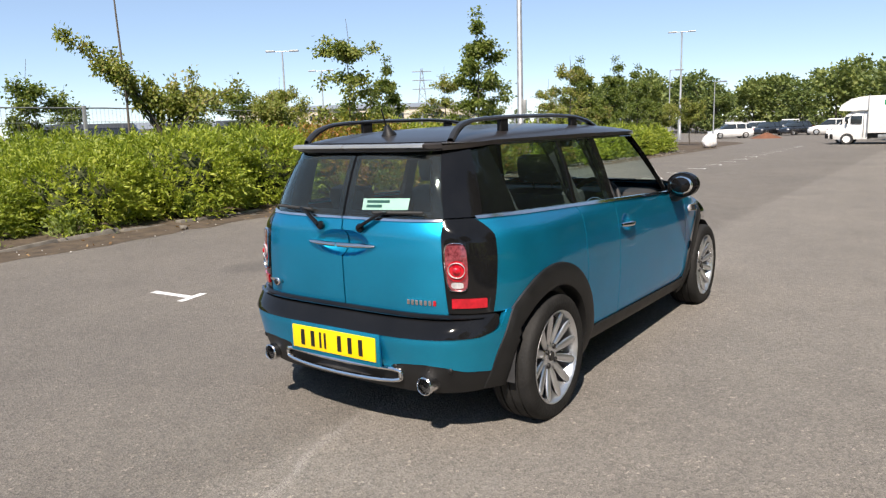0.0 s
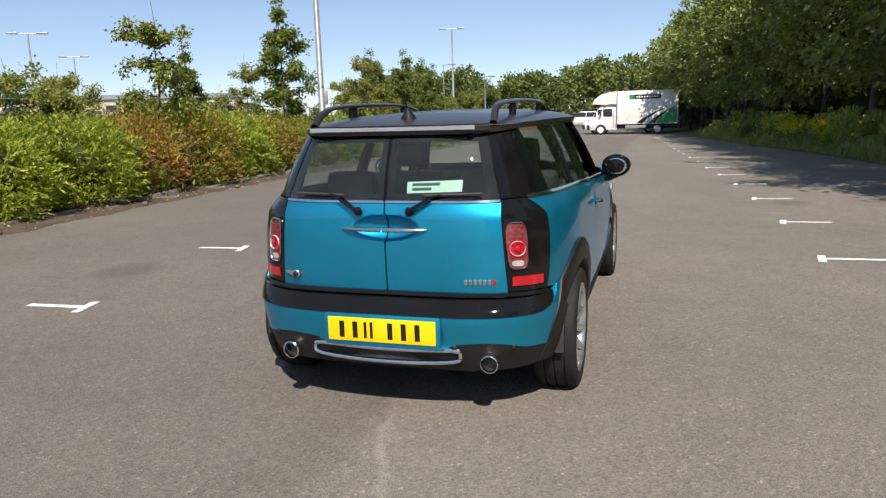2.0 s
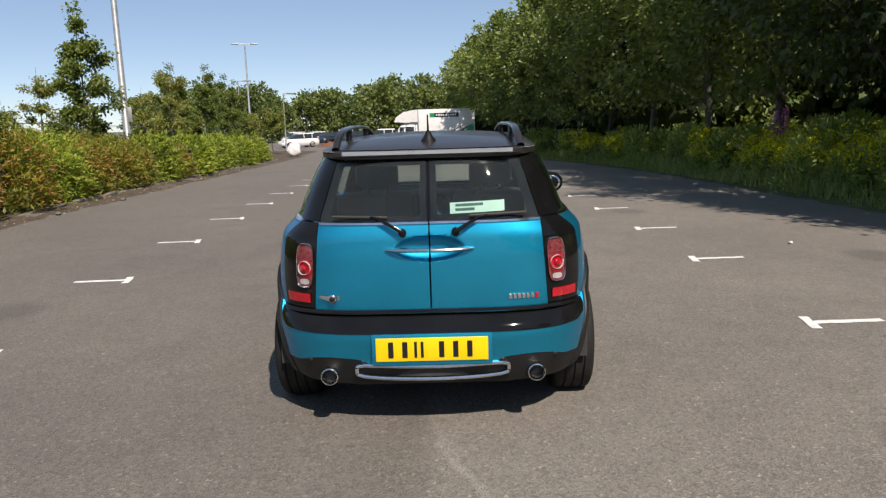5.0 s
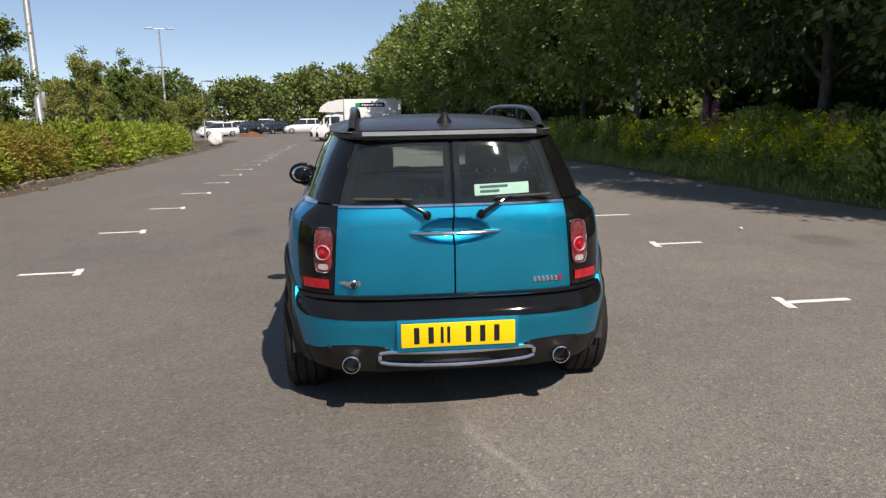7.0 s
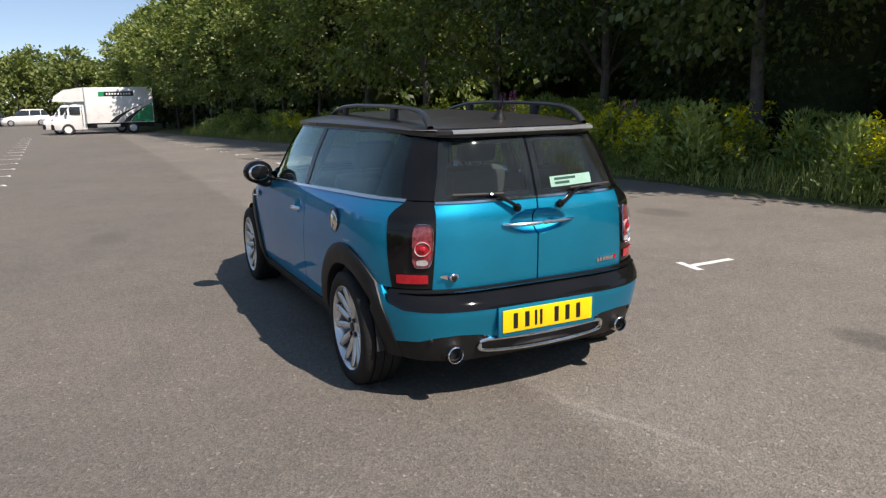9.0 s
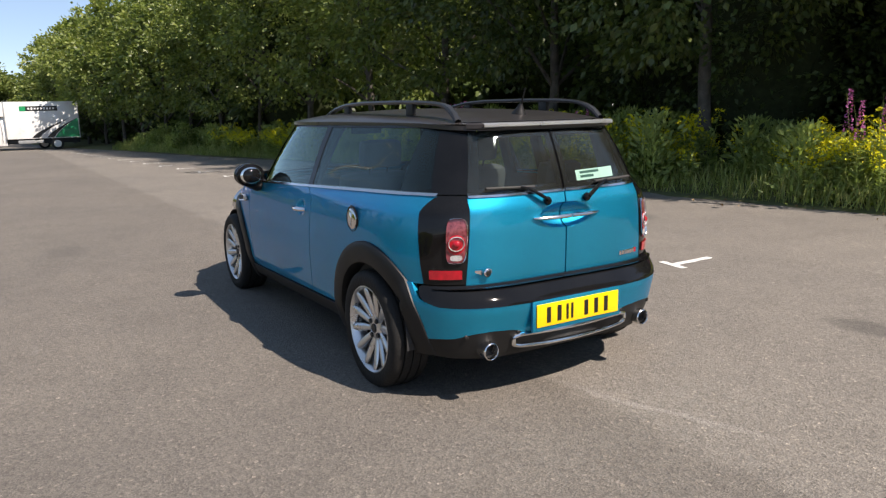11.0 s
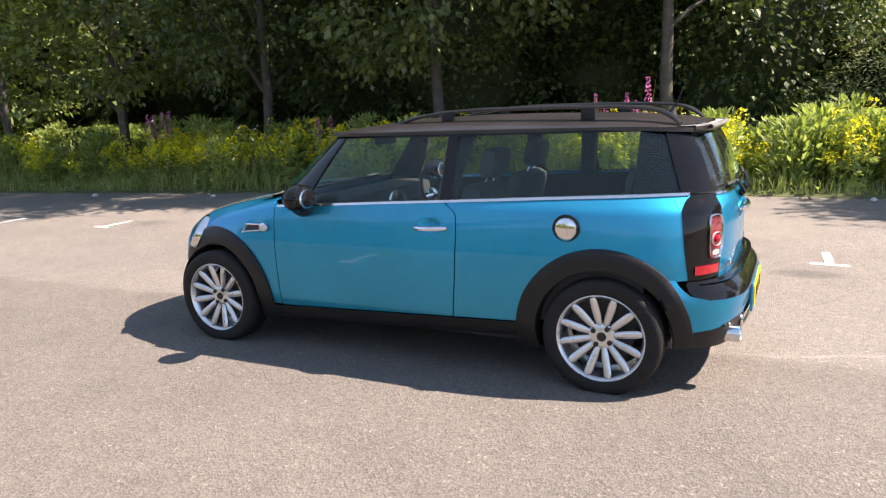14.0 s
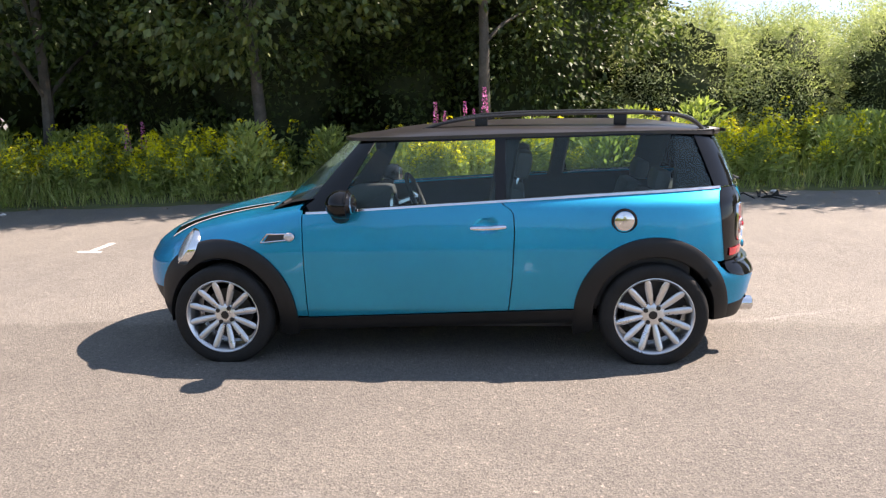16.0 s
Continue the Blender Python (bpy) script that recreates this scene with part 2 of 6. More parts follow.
def thing(name, label, category, group="", at=None):
    ob = new(name)
    ob.empty_display_size = 0.2
    if at is not None:
        ob.matrix_world = at
    return tagged(ob, label, category, group)


def lerp(x, table):
    """Piecewise smooth value of a table of (x, value)."""
    xs = [p[0] for p in table]
    ys = [p[1] for p in table]
    return float(np.interp(x, xs, ys))


def smooth_table(table, n=200):
    """The same table with rounded corners, for body lines."""
    xs = np.linspace(table[0][0], table[-1][0], n)
    ys = np.interp(xs, [p[0] for p in table], [p[1] for p in table])
    k = max(3, n // 14) | 1
    pad = k // 2
    yp = np.concatenate([2 * ys[0] - ys[pad:0:-1], ys, 2 * ys[-1] - ys[-2 : -pad - 2 : -1]])
    w = np.hanning(k + 2)[1:-1]
    ys = np.convolve(yp, w / w.sum(), "valid")
    return list(zip(xs.tolist(), ys.tolist()))

# ---- ground ----
def asphalt():
    m = material("worn_asphalt", (0.12, 0.115, 0.108), 0.85)
    t, b, nn, l = nodes_of(m)
    grit = noise_node(t, 160.0, 3.0, 0.7, "Object")
    speck = nn.new("ShaderNodeTexVoronoi")
    speck.inputs["Scale"].default_value = 75.0
    tc = nn.new("ShaderNodeTexCoord")
    l.new(tc.outputs["Object"], speck.inputs["Vector"])
    patch = noise_node(t, 0.35, 5.0, 0.6)
    wear = noise_node(t, 2.2, 6.0, 0.65)
    base = ramp_node(t, grit, [(0.28, (0.075, 0.068, 0.061)), (0.5, (0.175, 0.16, 0.142)), (0.74, (0.32, 0.295, 0.262))])
    stones = ramp_node(t, speck.outputs["Color"], [(0.0, (0.5, 0.5, 0.5)), (0.6, (1.0, 1.0, 1.0)), (0.86, (1.15, 1.15, 1.12)), (1.0, (2.3, 2.2, 2.1))])
    c = mix_node(t, 0.75, base, stones, "MULTIPLY")
    c = mix_node(t, 1.0, c, ramp_node(t, patch, [(0.3, (0.86, 0.86, 0.87)), (0.7, (1.1, 1.09, 1.07))]), "MULTIPLY")
    c = mix_node(t, 0.8, c, ramp_node(t, wear, [(0.25, (0.84, 0.83, 0.82)), (0.5, (1, 1, 1)), (0.8, (1.13, 1.12, 1.1))]), "MULTIPLY")
    # an older, darker lane along the bays
    sep = nn.new("ShaderNodeSeparateXYZ")
    l.new(tc.outputs["Object"], sep.inputs[0])
    wob = math_node(t, "MULTIPLY", math_node(t, "SUBTRACT", wear, 0.5), 0.3)
    edge = math_node(t, "ADD", math_node(t, "ADD", sep.outputs["X"], math_node(t, "MULTIPLY", sep.outputs["Y"], LANE[0])), math_node(t, "ADD", wob, LANE[1]))
    lane = math_node(t, "MULTIPLY", edge, 10.0, True)
    c = mix_node(t, lane, mix_node(t, 1.0, c, (0.81, 0.8, 0.79), "MULTIPLY"), c)
    # pale scuffs behind the car
    sc = noise_node(t, 3.0, 5.0, 0.8, "Object", (1.0, 0.25, 1.0))
    scuff = ramp_node(t, sc, [(0.60, (0, 0, 0)), (0.72, (1, 1, 1))])
    c = mix_node(t, math_node(t, "MULTIPLY", scuff, 0.16), c, (0.3, 0.29, 0.27))
    # one long pale scrape and a few dark oil stains
    gap = math_node(t, "ABSOLUTE", math_node(t, "ADD", math_node(t, "ADD", sep.outputs["X"], math_node(t, "MULTIPLY", sep.outputs["Y"], 0.32)), math_node(t, "ADD", 0.2, math_node(t, "MULTIPLY", math_node(t, "SUBTRACT", wear, 0.5), 0.25))))
    near = math_node(t, "SUBTRACT", 1.0, math_node(t, "MULTIPLY", gap, 24.0), True)
    reach = math_node(t, "SUBTRACT", 1.0, math_node(t, "ABSOLUTE", math_node(t, "MULTIPLY", math_node(t, "ADD", sep.outputs["Y"], 1.05), 1.7)), True)
    rough_edge = ramp_node(t, grit, [(0.42, (0, 0, 0)), (0.62, (1, 1, 1))])
    scrape = math_node(t, "MULTIPLY", math_node(t, "MULTIPLY", near, math_node(t, "POWER", reach, 0.5)), rough_edge)
    c = mix_node(t, math_node(t, "MULTIPLY", scrape, 0.6), c, (0.44, 0.42, 0.39))
    for sx, sy, wx, wy, depth in ((2.15, -0.95, 0.16, 0.3, 0.5), (-3.6, 1.9, 0.3, 0.35, 0.35), (4.4, 3.3, 0.3, 0.4, 0.4), (-1.9, 5.2, 0.22, 0.4, 0.3), (2.9, 7.4, 0.3, 0.35, 0.35)):
        dx = math_node(t, "MULTIPLY", math_node(t, "SUBTRACT", sep.outputs["X"], sx), 1 / wx)
        dy = math_node(t, "MULTIPLY", math_node(t, "SUBTRACT", sep.outputs["Y"], sy), 1 / wy)
        r2 = math_node(t, "ADD", math_node(t, "MULTIPLY", dx, dx), math_node(t, "MULTIPLY", dy, dy))
        spot = math_node(t, "SUBTRACT", math_node(t, "ADD", 0.8, wear), r2, True)
        c = mix_node(t, math_node(t, "MULTIPLY", spot, depth), c, (0.045, 0.042, 0.04))
    l.new(c, b.inputs["Base Color"])
    h = math_node(t, "ADD", grit, math_node(t, "MULTIPLY", speck.outputs["Distance"], 0.9))
    l.new(bump_node(t, h, 0.75, 0.007), b.inputs["Normal"])
    return m


def ground_z(y):
    """The car park falls gently away beyond the car."""
    return -0.013 * np.clip(y - 6.0, 0.0, 9.0) - 0.016 * np.clip(y - 15.0, 0.0, 45.0)


LANE = (0.008, 0.08)
ASPHALT = asphalt()
ground = part("ground", Shape().grid([[Vector((x, y, ground_z(y))) for x in (-1500, -120, -40, -12, -4, 4, 12, 40, 120, 1500)] for y in (-1500, -120, -30, -8, 0, 6, 15, 30, 50, 60, 120, 1500)]), ASPHALT)
tagged(ground, "worn grey asphalt car park with pale stones showing", "ground", kind="structure")


def bay_mark(x, y, side, slant):
    """A white bay mark: a stem away from the lane and a short bar at its inner end."""
    s = Shape()
    h = 0.004
    for (x0, y0), (x1, y1), w in (((0.0, 0.0), (side * 0.52, 0.0), 0.075), ((-side * 0.02, -0.15), (side * 0.03, 0.15), 0.07)):
        d = Vector((x1 - x0, y1 - y0, 0)).normalized()
        n = Vector((-d.y, d.x, 0)) * w / 2
        a, b2 = Vector((x0, y0, h)), Vector((x1, y1, h))
        if x0 == 0.0:
            a += Vector((side * 0.04, 0, 0))
        rng = random.Random(int(abs(y * 100)) + 7)
        left = [a + (b2 - a) * k / 8 + n * rng.uniform(0.85, 1.1) for k in range(9)]
        right = [a + (b2 - a) * k / 8 - n * rng.uniform(0.85, 1.1) for k in range(9)]
        s.grid([[p, q] for p, q in zip(left, right)])
    ob = part("bay_mark", s, ROAD_PAINT)
    ob.matrix_world = pose(x, y, ground_z(y), 0, 0, slant)
    return tagged(ob, "worn white painted parking bay mark on asphalt", "road mark", "parking bay marks")


for y in [-1.7, 0.69, 3.05, 5.4, 7.88] + [10.38 + 2.46 * k for k in range(16)]:
    bay_mark(-2.975 - 0.05 * (y - 0.69), y, -1, 4.0)
for x, y in [(2.53, -1.11), (2.585, 1.01), (2.57, 3.38), (2.55, 5.5), (2.5, 7.9), (2.45, 10.25), (2.32, 12.4)] + [(2.18 - 0.055 * 2.2 * k, 14.5 + 2.2 * k) for k in range(13)]:
    bay_mark(x, y, 1, 2.0)

# ---- the car ----
# Its rear axle lies at y = 0, its nose towards +y, its wheels on z = 0.
AXLE = 2.547
HALF = smooth_table([(0.12, 0.70), (0.22, 0.76), (0.35, 0.805), (0.55, 0.82), (0.7, 0.82), (0.85, 0.806), (0.95, 0.785), (1.03, 0.757), (1.1, 0.732), (1.2, 0.690), (1.335, 0.622), (1.40, 0.59)])
TAIL = smooth_table([(0.5, -0.565), (0.7, -0.573), (0.85, -0.575), (0.95, -0.57), (1.03, -0.552), (1.1, -0.528), (1.2, -0.487), (1.3, -0.437), (1.42, -0.37)])
NOSE = smooth_table([(0.12, 3.17), (0.2, 3.22), (0.3, 3.27), (0.5, 3.285), (0.6, 3.265), (0.7, 3.19), (0.77, 3.08), (0.83, 2.93), (0.87, 2.77), (0.905, 2.58), (0.94, 2.32), (0.97, 2.05)])
SCREEN = [(0.88, 2.38), (0.93, 2.30), (1.335, 1.83), (1.42, 1.73)]
BUMPER = smooth_table([(0.16, -0.54), (0.21, -0.578), (0.27, -0.608), (0.34, -0.625), (0.42, -0.643), (0.48, -0.657), (0.515, -0.659), (0.545, -0.64), (0.58, -0.608), (0.61, -0.572)])
BELT = smooth_table([(-0.75, 1.012), (-0.31, 1.018), (0.26, 0.998), (0.86, 0.974), (1.34, 0.953), (1.88, 0.926), (2.4, 0.912)])


def sill_z(y):
    return 0.36 - 0.034 * y


def belt_z(y):
    return lerp(y, BELT)


def tuck(y, z):
    """How far the cabin narrows from the doors to the tail, above the belt line."""
    a = min(1.0, max(0.0, (1.2 - y) / 1.25))
    b = min(1.0, max(0.0, (z - 0.93) / 0.1))
    return (0.052 + 0.03 * max(0.0, z - 1.05)) * a * a * (3 - 2 * a) * b * b * (3 - 2 * b)


def surface(z, kind, val, d=0.0, glass=False, bumper=False):
    """A point of the body at height z: on the tail at x (kind x), on the side at y (kind y), or on the nose at x (kind n)."""
    w = lerp(z, HALF) + d + (0.006 if bumper else 0)
    r = (lerp(z, BUMPER) if bumper else lerp(z, TAIL)) - d
    f = (lerp(z, SCREEN) if glass else lerp(z, NOSE)) + d
    y0, n0 = 0.4, 4.2
    y1, n1 = (1.0, 3.6) if glass else (1.9, 2.5)
    if kind == "x":
        w -= tuck(-0.5, z)
        return Vector((val, y0 - (y0 - r) * max(0.0, 1 - (abs(val) / w) ** n0) ** (1 / n0), z))
    if kind == "n":
        return Vector((val, y1 + (f - y1) * max(0.0, 1 - (abs(val) / w) ** n1) ** (1 / n1), z))
    if val < y0:
        x = w * max(0.0, 1 - min(1.0, (y0 - val) / (y0 - r)) ** n0) ** (1 / n0)
    elif val > y1:
        x = w * max(0.0, 1 - min(1.0, (val - y1) / (f - y1)) ** n1) ** (1 / n1)
    else:
        x = w
    return Vector((x - tuck(val, z), val, z))


def corner(z, x, y, s, d=0.0, glass=False, bumper=False):
    """Round the rear corner, from the tail at x (s = 0) to the side at y (s = 1)."""
    w = lerp(z, HALF) + d + (0.006 if bumper else 0)
    r = (lerp(z, BUMPER) if bumper else lerp(z, TAIL)) - d
    y0, n0 = 0.4, 4.2
    a = math.asin(min(1.0, (x / (w - tuck(-0.5, z))) ** (n0 / 2)))
    b = math.acos(min(1.0, max(0.0, (y0 - y) / (y0 - r)) ** (n0 / 2)))
    t = a + (b - a) * s
    y = y0 - (y0 - r) * math.cos(t) ** (2 / n0)
    return Vector(((w - tuck(y, z)) * math.sin(t) ** (2 / n0), y, z))


def front_corner(z, y, s, d=0.0, glass=False):
    """Round the front, from the side at y (s = 0) to the middle of the nose (s = 1)."""
    w = lerp(z, HALF) + d
    f = (lerp(z, SCREEN) if glass else lerp(z, NOSE)) + d
    y1, n1 = (1.0, 3.6) if glass else (1.9, 2.5)
    y = min(y, f - 1e-4)
    a = math.asin(min(1.0, (max(0.0, y - y1) / (f - y1)) ** (n1 / 2)))
    t = a + (math.pi / 2 - a) * s
    return Vector((w * max(0.0, math.cos(t)) ** (2 / n1), y1 + (f - y1) * math.sin(t) ** (2 / n1), z))


def panel(point, nu, nv, keep=None, rim=0.024):
    """A sheet from point(u, v, d), with its edges turned in by rim."""
    s = Shape()
    g = [[point(i / nu, j / nv, 0.0) for j in range(nv + 1)] for i in range(nu + 1)]
    ok = [[keep is None or keep((g[i][j] + g[i + 1][j + 1]) / 2) for j in range(nv)] for i in range(nu)]
    s.grid(g, mask=lambda i, j: ok[i][j])
    if rim:
        h = [[point(i / nu, j / nv, -rim) for j in range(nv + 1)] for i in range(nu + 1)]

        def side(a, b):
            (i, j), (k, m) = a, b
            s.add([g[i][j], g[k][m], h[k][m], h[i][j]], [(0, 1, 2, 3)])

        for i in range(nu):
            for j in range(nv):
                if ok[i][j]:
                    if i == 0 or not ok[i - 1][j]:
                        side((i, j), (i, j + 1))
                    if i == nu - 1 or not ok[i + 1][j]:
                        side((i + 1, j), (i + 1, j + 1))
                    if j == 0 or not ok[i][j - 1]:
                        side((i, j), (i + 1, j))
                    if j == nv - 1 or not ok[i][j + 1]:
                        side((i, j + 1), (i + 1, j + 1))
    return s


def clear_of_wheel(p):
    return min(math.hypot(p.y, p.z - 0.31), math.hypot(p.y - AXLE, p.z - 0.31)) > 0.40


SETTLE = 0.0155
car = thing("estate_car", "teal blue metallic small estate car with black roof, on asphalt", "car")
car.location.z = -SETTLE


def both(name, shape, mat, label="", sides="LR", parent=None):
    """The same part on the right and, mirrored, on the left. Returns them."""
    made = []
    if "R" in sides:
        made.append(part(name, shape, mat, parent or car, label))
    if "L" in sides:
        made.append(part(name, shape.mirrored(), mat, parent or car, label))
    return made


def door_edge(z):
    return lerp(z, [(0.59, 0.56), (1.005, 0.527), (1.31, 0.436)])


def lamp_edge(z):
    return lerp(z, [(0.58, -0.405), (0.78, -0.38), (0.95, -0.363), (0.99, -0.372), (1.018, -0.395)])


def side_sheet(y_from, y_to, low=None, grip=None):
    def point(u, v, d):
        ym = (y_from(0.8) if callable(y_from) else y_from) * (1 - u) + (y_to(0.8) if callable(y_to) else y_to) * u
        z0 = sill_z(ym) + 0.004 if low is None else low
        z = z0 + (belt_z(ym) - 0.006 - z0) * v
        a = y_from(z) if callable(y_from) else y_from
        p = surface(z, "y", a * (1 - u) + (y_to(z) if callable(y_to) else y_to) * u, d)
        if grip is not None:
            e = math.hypot((p.y - grip) / 0.062, (z - 0.84) / 0.042)
            p.x -= 0.026 * max(0.0, 1 - e * e) ** 0.6
        return p

    return point


def door_cut(z):
    """Rear edge of the long doors."""
    return lerp(z, [(0.33, 0.826), (0.55, 0.8), (0.8, 0.786), (0.9, 0.79), (0.93, 0.808), (0.955, 0.85), (0.98, 0.866)])


def quarter_keep(p):
    return clear_of_wheel(p) and (p.y > -0.27 or p.z > 0.611)


# sides
part("rear_quarter", panel(side_sheet(lamp_edge, lambda z: door_cut(z) - 0.0035), 48, 30, quarter_keep).mirrored(), PAINT, car)
part("rear_quarter", panel(side_sheet(lamp_edge, 0.3665), 34, 30, quarter_keep), PAINT, car)
left_door = part("door", panel(side_sheet(lambda z: door_cut(z) + 0.0035, 2.0205, None, 0.945), 96, 56, clear_of_wheel).mirrored(), PAINT, car)
part("club_door", panel(side_sheet(0.3735, 0.8065), 18, 24, clear_of_wheel), PAINT, car, "narrow rear-hinged side door")
right_door = part("door", panel(side_sheet(0.8135, 2.0205, None, 0.93), 96, 56, clear_of_wheel), PAINT, car)


# nose, wings and bonnet
def nose_point(u, v, d):
    z = 0.30 + (0.972 - 0.30) * (1 - (1 - v) ** 1.7)
    return front_corner(z, 2.027, u, d)


def wing_keep(p):
    return clear_of_wheel(p) and not (p.y < 2.05 and p.z > belt_z(p.y) + 0.01) and not (p.y > AXLE and p.z < 0.43)


both("front_wing", panel(nose_point, 60, 44, wing_keep), PAINT)
both("front_skirt", panel(lambda u, v, d: front_corner(0.22 + 0.215 * v, 2.86, u, d - 0.004 - 0.05 * (1 - v) ** 1.5), 24, 8, clear_of_wheel), PLASTIC)


def bonnet_z(x, y):
    """Height of the bonnet over a place."""
    lo, hi = 0.6, 0.97
    for _ in range(30):
        z = (lo + hi) / 2
        w, f = lerp(z, HALF), lerp(z, NOSE)
        inside = f > 1.9 and (abs(x) / w) ** 2.5 + (max(0.0, y - 1.9) / (f - 1.9)) ** 2.5 < 1
        lo, hi = (z, hi) if inside else (lo, z)
    return lo


def bonnet_strip(x0, x1, lift):
    s = Shape()
    s.grid([[Vector((x, 2.28 + 0.68 * i / 24, bonnet_z(x, 2.28 + 0.68 * i / 24) + lift)) for x in np.linspace(x0, x1, 5)] for i in range(25)])
    return s


both("bonnet_stripe", bonnet_strip(0.40, 0.50, 0.004), GLOSS_BLACK, "dark bonnet stripe with cream edges")
both("stripe_edge", bonnet_strip(0.385, 0.40, 0.005), WHITE_STRIPE)
both("stripe_edge", bonnet_strip(0.50, 0.515, 0.005), WHITE_STRIPE)
part("scuttle", Shape().grid([[Vector((x, y, bonnet_z(x, min(y, 2.3)) + 0.004 + 0.02 * k)) for x in np.linspace(-0.66, 0.66, 17)] for k, y in ((0, 2.24), (1, 2.12), (1, 1.98))]), PLASTIC, car, "black panel below the windscreen")

# sills and wheel arches
for s_x, nm in ((1, "sill"), (-1, "sill")):
    sh = panel(lambda u, v, d: surface(sill_z(0.36 + 1.8 * u) - 0.085 * (1 - v), "y", 0.36 + 1.8 * u, d + 0.012 - 0.03 * max(0, 0.25 - v)), 30, 6, clear_of_wheel)
    part(nm, sh if s_x > 0 else sh.mirrored(), PLASTIC, car, "black plastic sill")


def arch_shape(yc, lead, tail):
    """A plastic flare round a wheel opening, between two angles measured from straight ahead."""
    s = Shape()
    rows = []
    n = 46
    for i in range(n + 1):
        a = lead + (tail - lead) * i / n
        ro = 0.455 if yc > 1 else 0.452
        ro -= 0.02 * max(0.0, -math.cos(a)) ** 2 * (1.0 if yc < 1 else 0.0)
        ro += 0.035 * max(0.0, -math.sin(a)) ** 1.0 * (1.6 if math.cos(a) > 0 and yc < 1 else 1.0)
        if yc > 1 and math.cos(a) > 0:
            ro += 0.05 * math.cos(a) ** 2
        row = []
        for r, out in ((0.338, -0.13), (0.338, -0.012), (0.346, 0.014), (0.362, 0.019), (ro * 0.6 + 0.145, 0.019), (ro - 0.012, 0.017), (ro, 0.011), (ro + 0.002, -0.01)):
            y, z = yc + r * math.cos(a), 0.31 + r * math.sin(a)
            z = max(z, 0.262 if y < 0 else 0.17)
            p = surface(z, "y", y, 0.0, bumper=(y < -0.3 and z < 0.6))
            if yc < 1 and y < -0.25:
                out *= max(0.35, 1 - (-0.25 - y) * 3.0) if out > 0 else 1.0
            row.append(Vector((p.x + out, y, z)))
        rows.append(row)
    s.grid(rows)
    return s


both("wheel_arch", arch_shape(0.0, radians(-17), radians(194)), PLASTIC, "black plastic wheel arch")
both("wheel_arch", arch_shape(AXLE, radians(-12), radians(200)), PLASTIC, "black plastic wheel arch")
for yc in (0.0, AXLE):
    well = Shape()
    well.grid([[Vector((x, yc + 0.341 * math.cos(a), 0.31 + 0.341 * math.sin(a))) for x in (0.78, 0.5, 0.44)] for a in np.linspace(radians(-8), radians(186), 24)])
    both("wheel_well", well, INTERIOR)
part("underbody", Shape().box((0, 1.3, 0.225), (1.2, 3.2, 0.05), 0.02).box((0, 1.27, 0.24), (1.36, 1.75, 0.08), 0.02).box((0, -0.2, 0.25), (0.8, 0.6, 0.1), 0.03).box((0, -0.31, 0.285), (1.02, 0.46, 0.04), 0.01).box((0, 2.8, 0.27), (0.8, 0.4, 0.04), 0.01), INTERIOR, car)


# rear bumper
def bumper_sheet(z0, z1, y_end, d0=0.0):
    def point(u, v, d):
        zl = z0(u) if callable(z0) else z0
        zh = z1(u) if callable(z1) else z1
        z = zl + (zh - zl) * v
        return corner(z, 0.0001, y_end, u, d + d0, bumper=True)

    return point


PAINT_LOW = smooth_table([(0, 0.352), (0.295, 0.355), (0.325, 0.372), (0.36, 0.381), (0.47, 0.388), (0.56, 0.38), (0.64, 0.357), (0.8, 0.352)])


def paint_low(u):
    x = corner(0.45, 0.0001, -0.30, u, bumper=True).x
    y = corner(0.45, 0.0001, -0.30, u, bumper=True).y
    if y > -0.5:
        return lerp(y, [(-0.5, 0.354), (-0.3, 0.34)])
    return lerp(x, PAINT_LOW)


def skirt_low(u):
    return 0.245 + 0.03 * u**3


def strip_low(u):
    y = corner(0.5, 0.0001, -0.30, u, bumper=True).y
    return lerp(y, [(-0.66, 0.508), (-0.5, 0.516), (-0.44, 0.537), (-0.408, 0.578), (-0.396, 0.609), (-0.3, 0.61)])


both("bumper_strip", panel(bumper_sheet(strip_low, lambda u: 0.604, -0.30, 0.004), 60, 8, keep=lambda p: p.y < -0.40), GLOSS_BLACK, "gloss black bumper strip")
both("bumper", panel(bumper_sheet(paint_low, lambda u: strip_low(u) + 0.003, -0.27, 0.0), 110, 10, clear_of_wheel), PAINT)
both("rear_skirt", panel(bumper_sheet(skirt_low, lambda u: paint_low(u) + 0.004, -0.27, -0.002), 110, 12, clear_of_wheel), PLASTIC, "black plastic rear skirt")
part("bumper_shelf", Shape().grid([[Vector((x, surface(0.6, "x", x).y + dy, 0.594)) for dy in (0.05, -0.05)] for x in np.linspace(-0.7, 0.7, 25)]), GLOSS_BLACK, car)


# rear doors
def tail_door_point(u, v, d):
    z = 0.594 + (1.004 - 0.594) * v
    x = 0.004 + (door_edge(z) - 0.007) * u
    p = surface(z, "x", x, d)
    e = math.hypot(x / 0.158, (z - 0.893) / 0.06)
    p.y += 0.05 * max(0.0, 1 - e * e) ** 0.6 * (1 if e < 1 else 0)
    return p


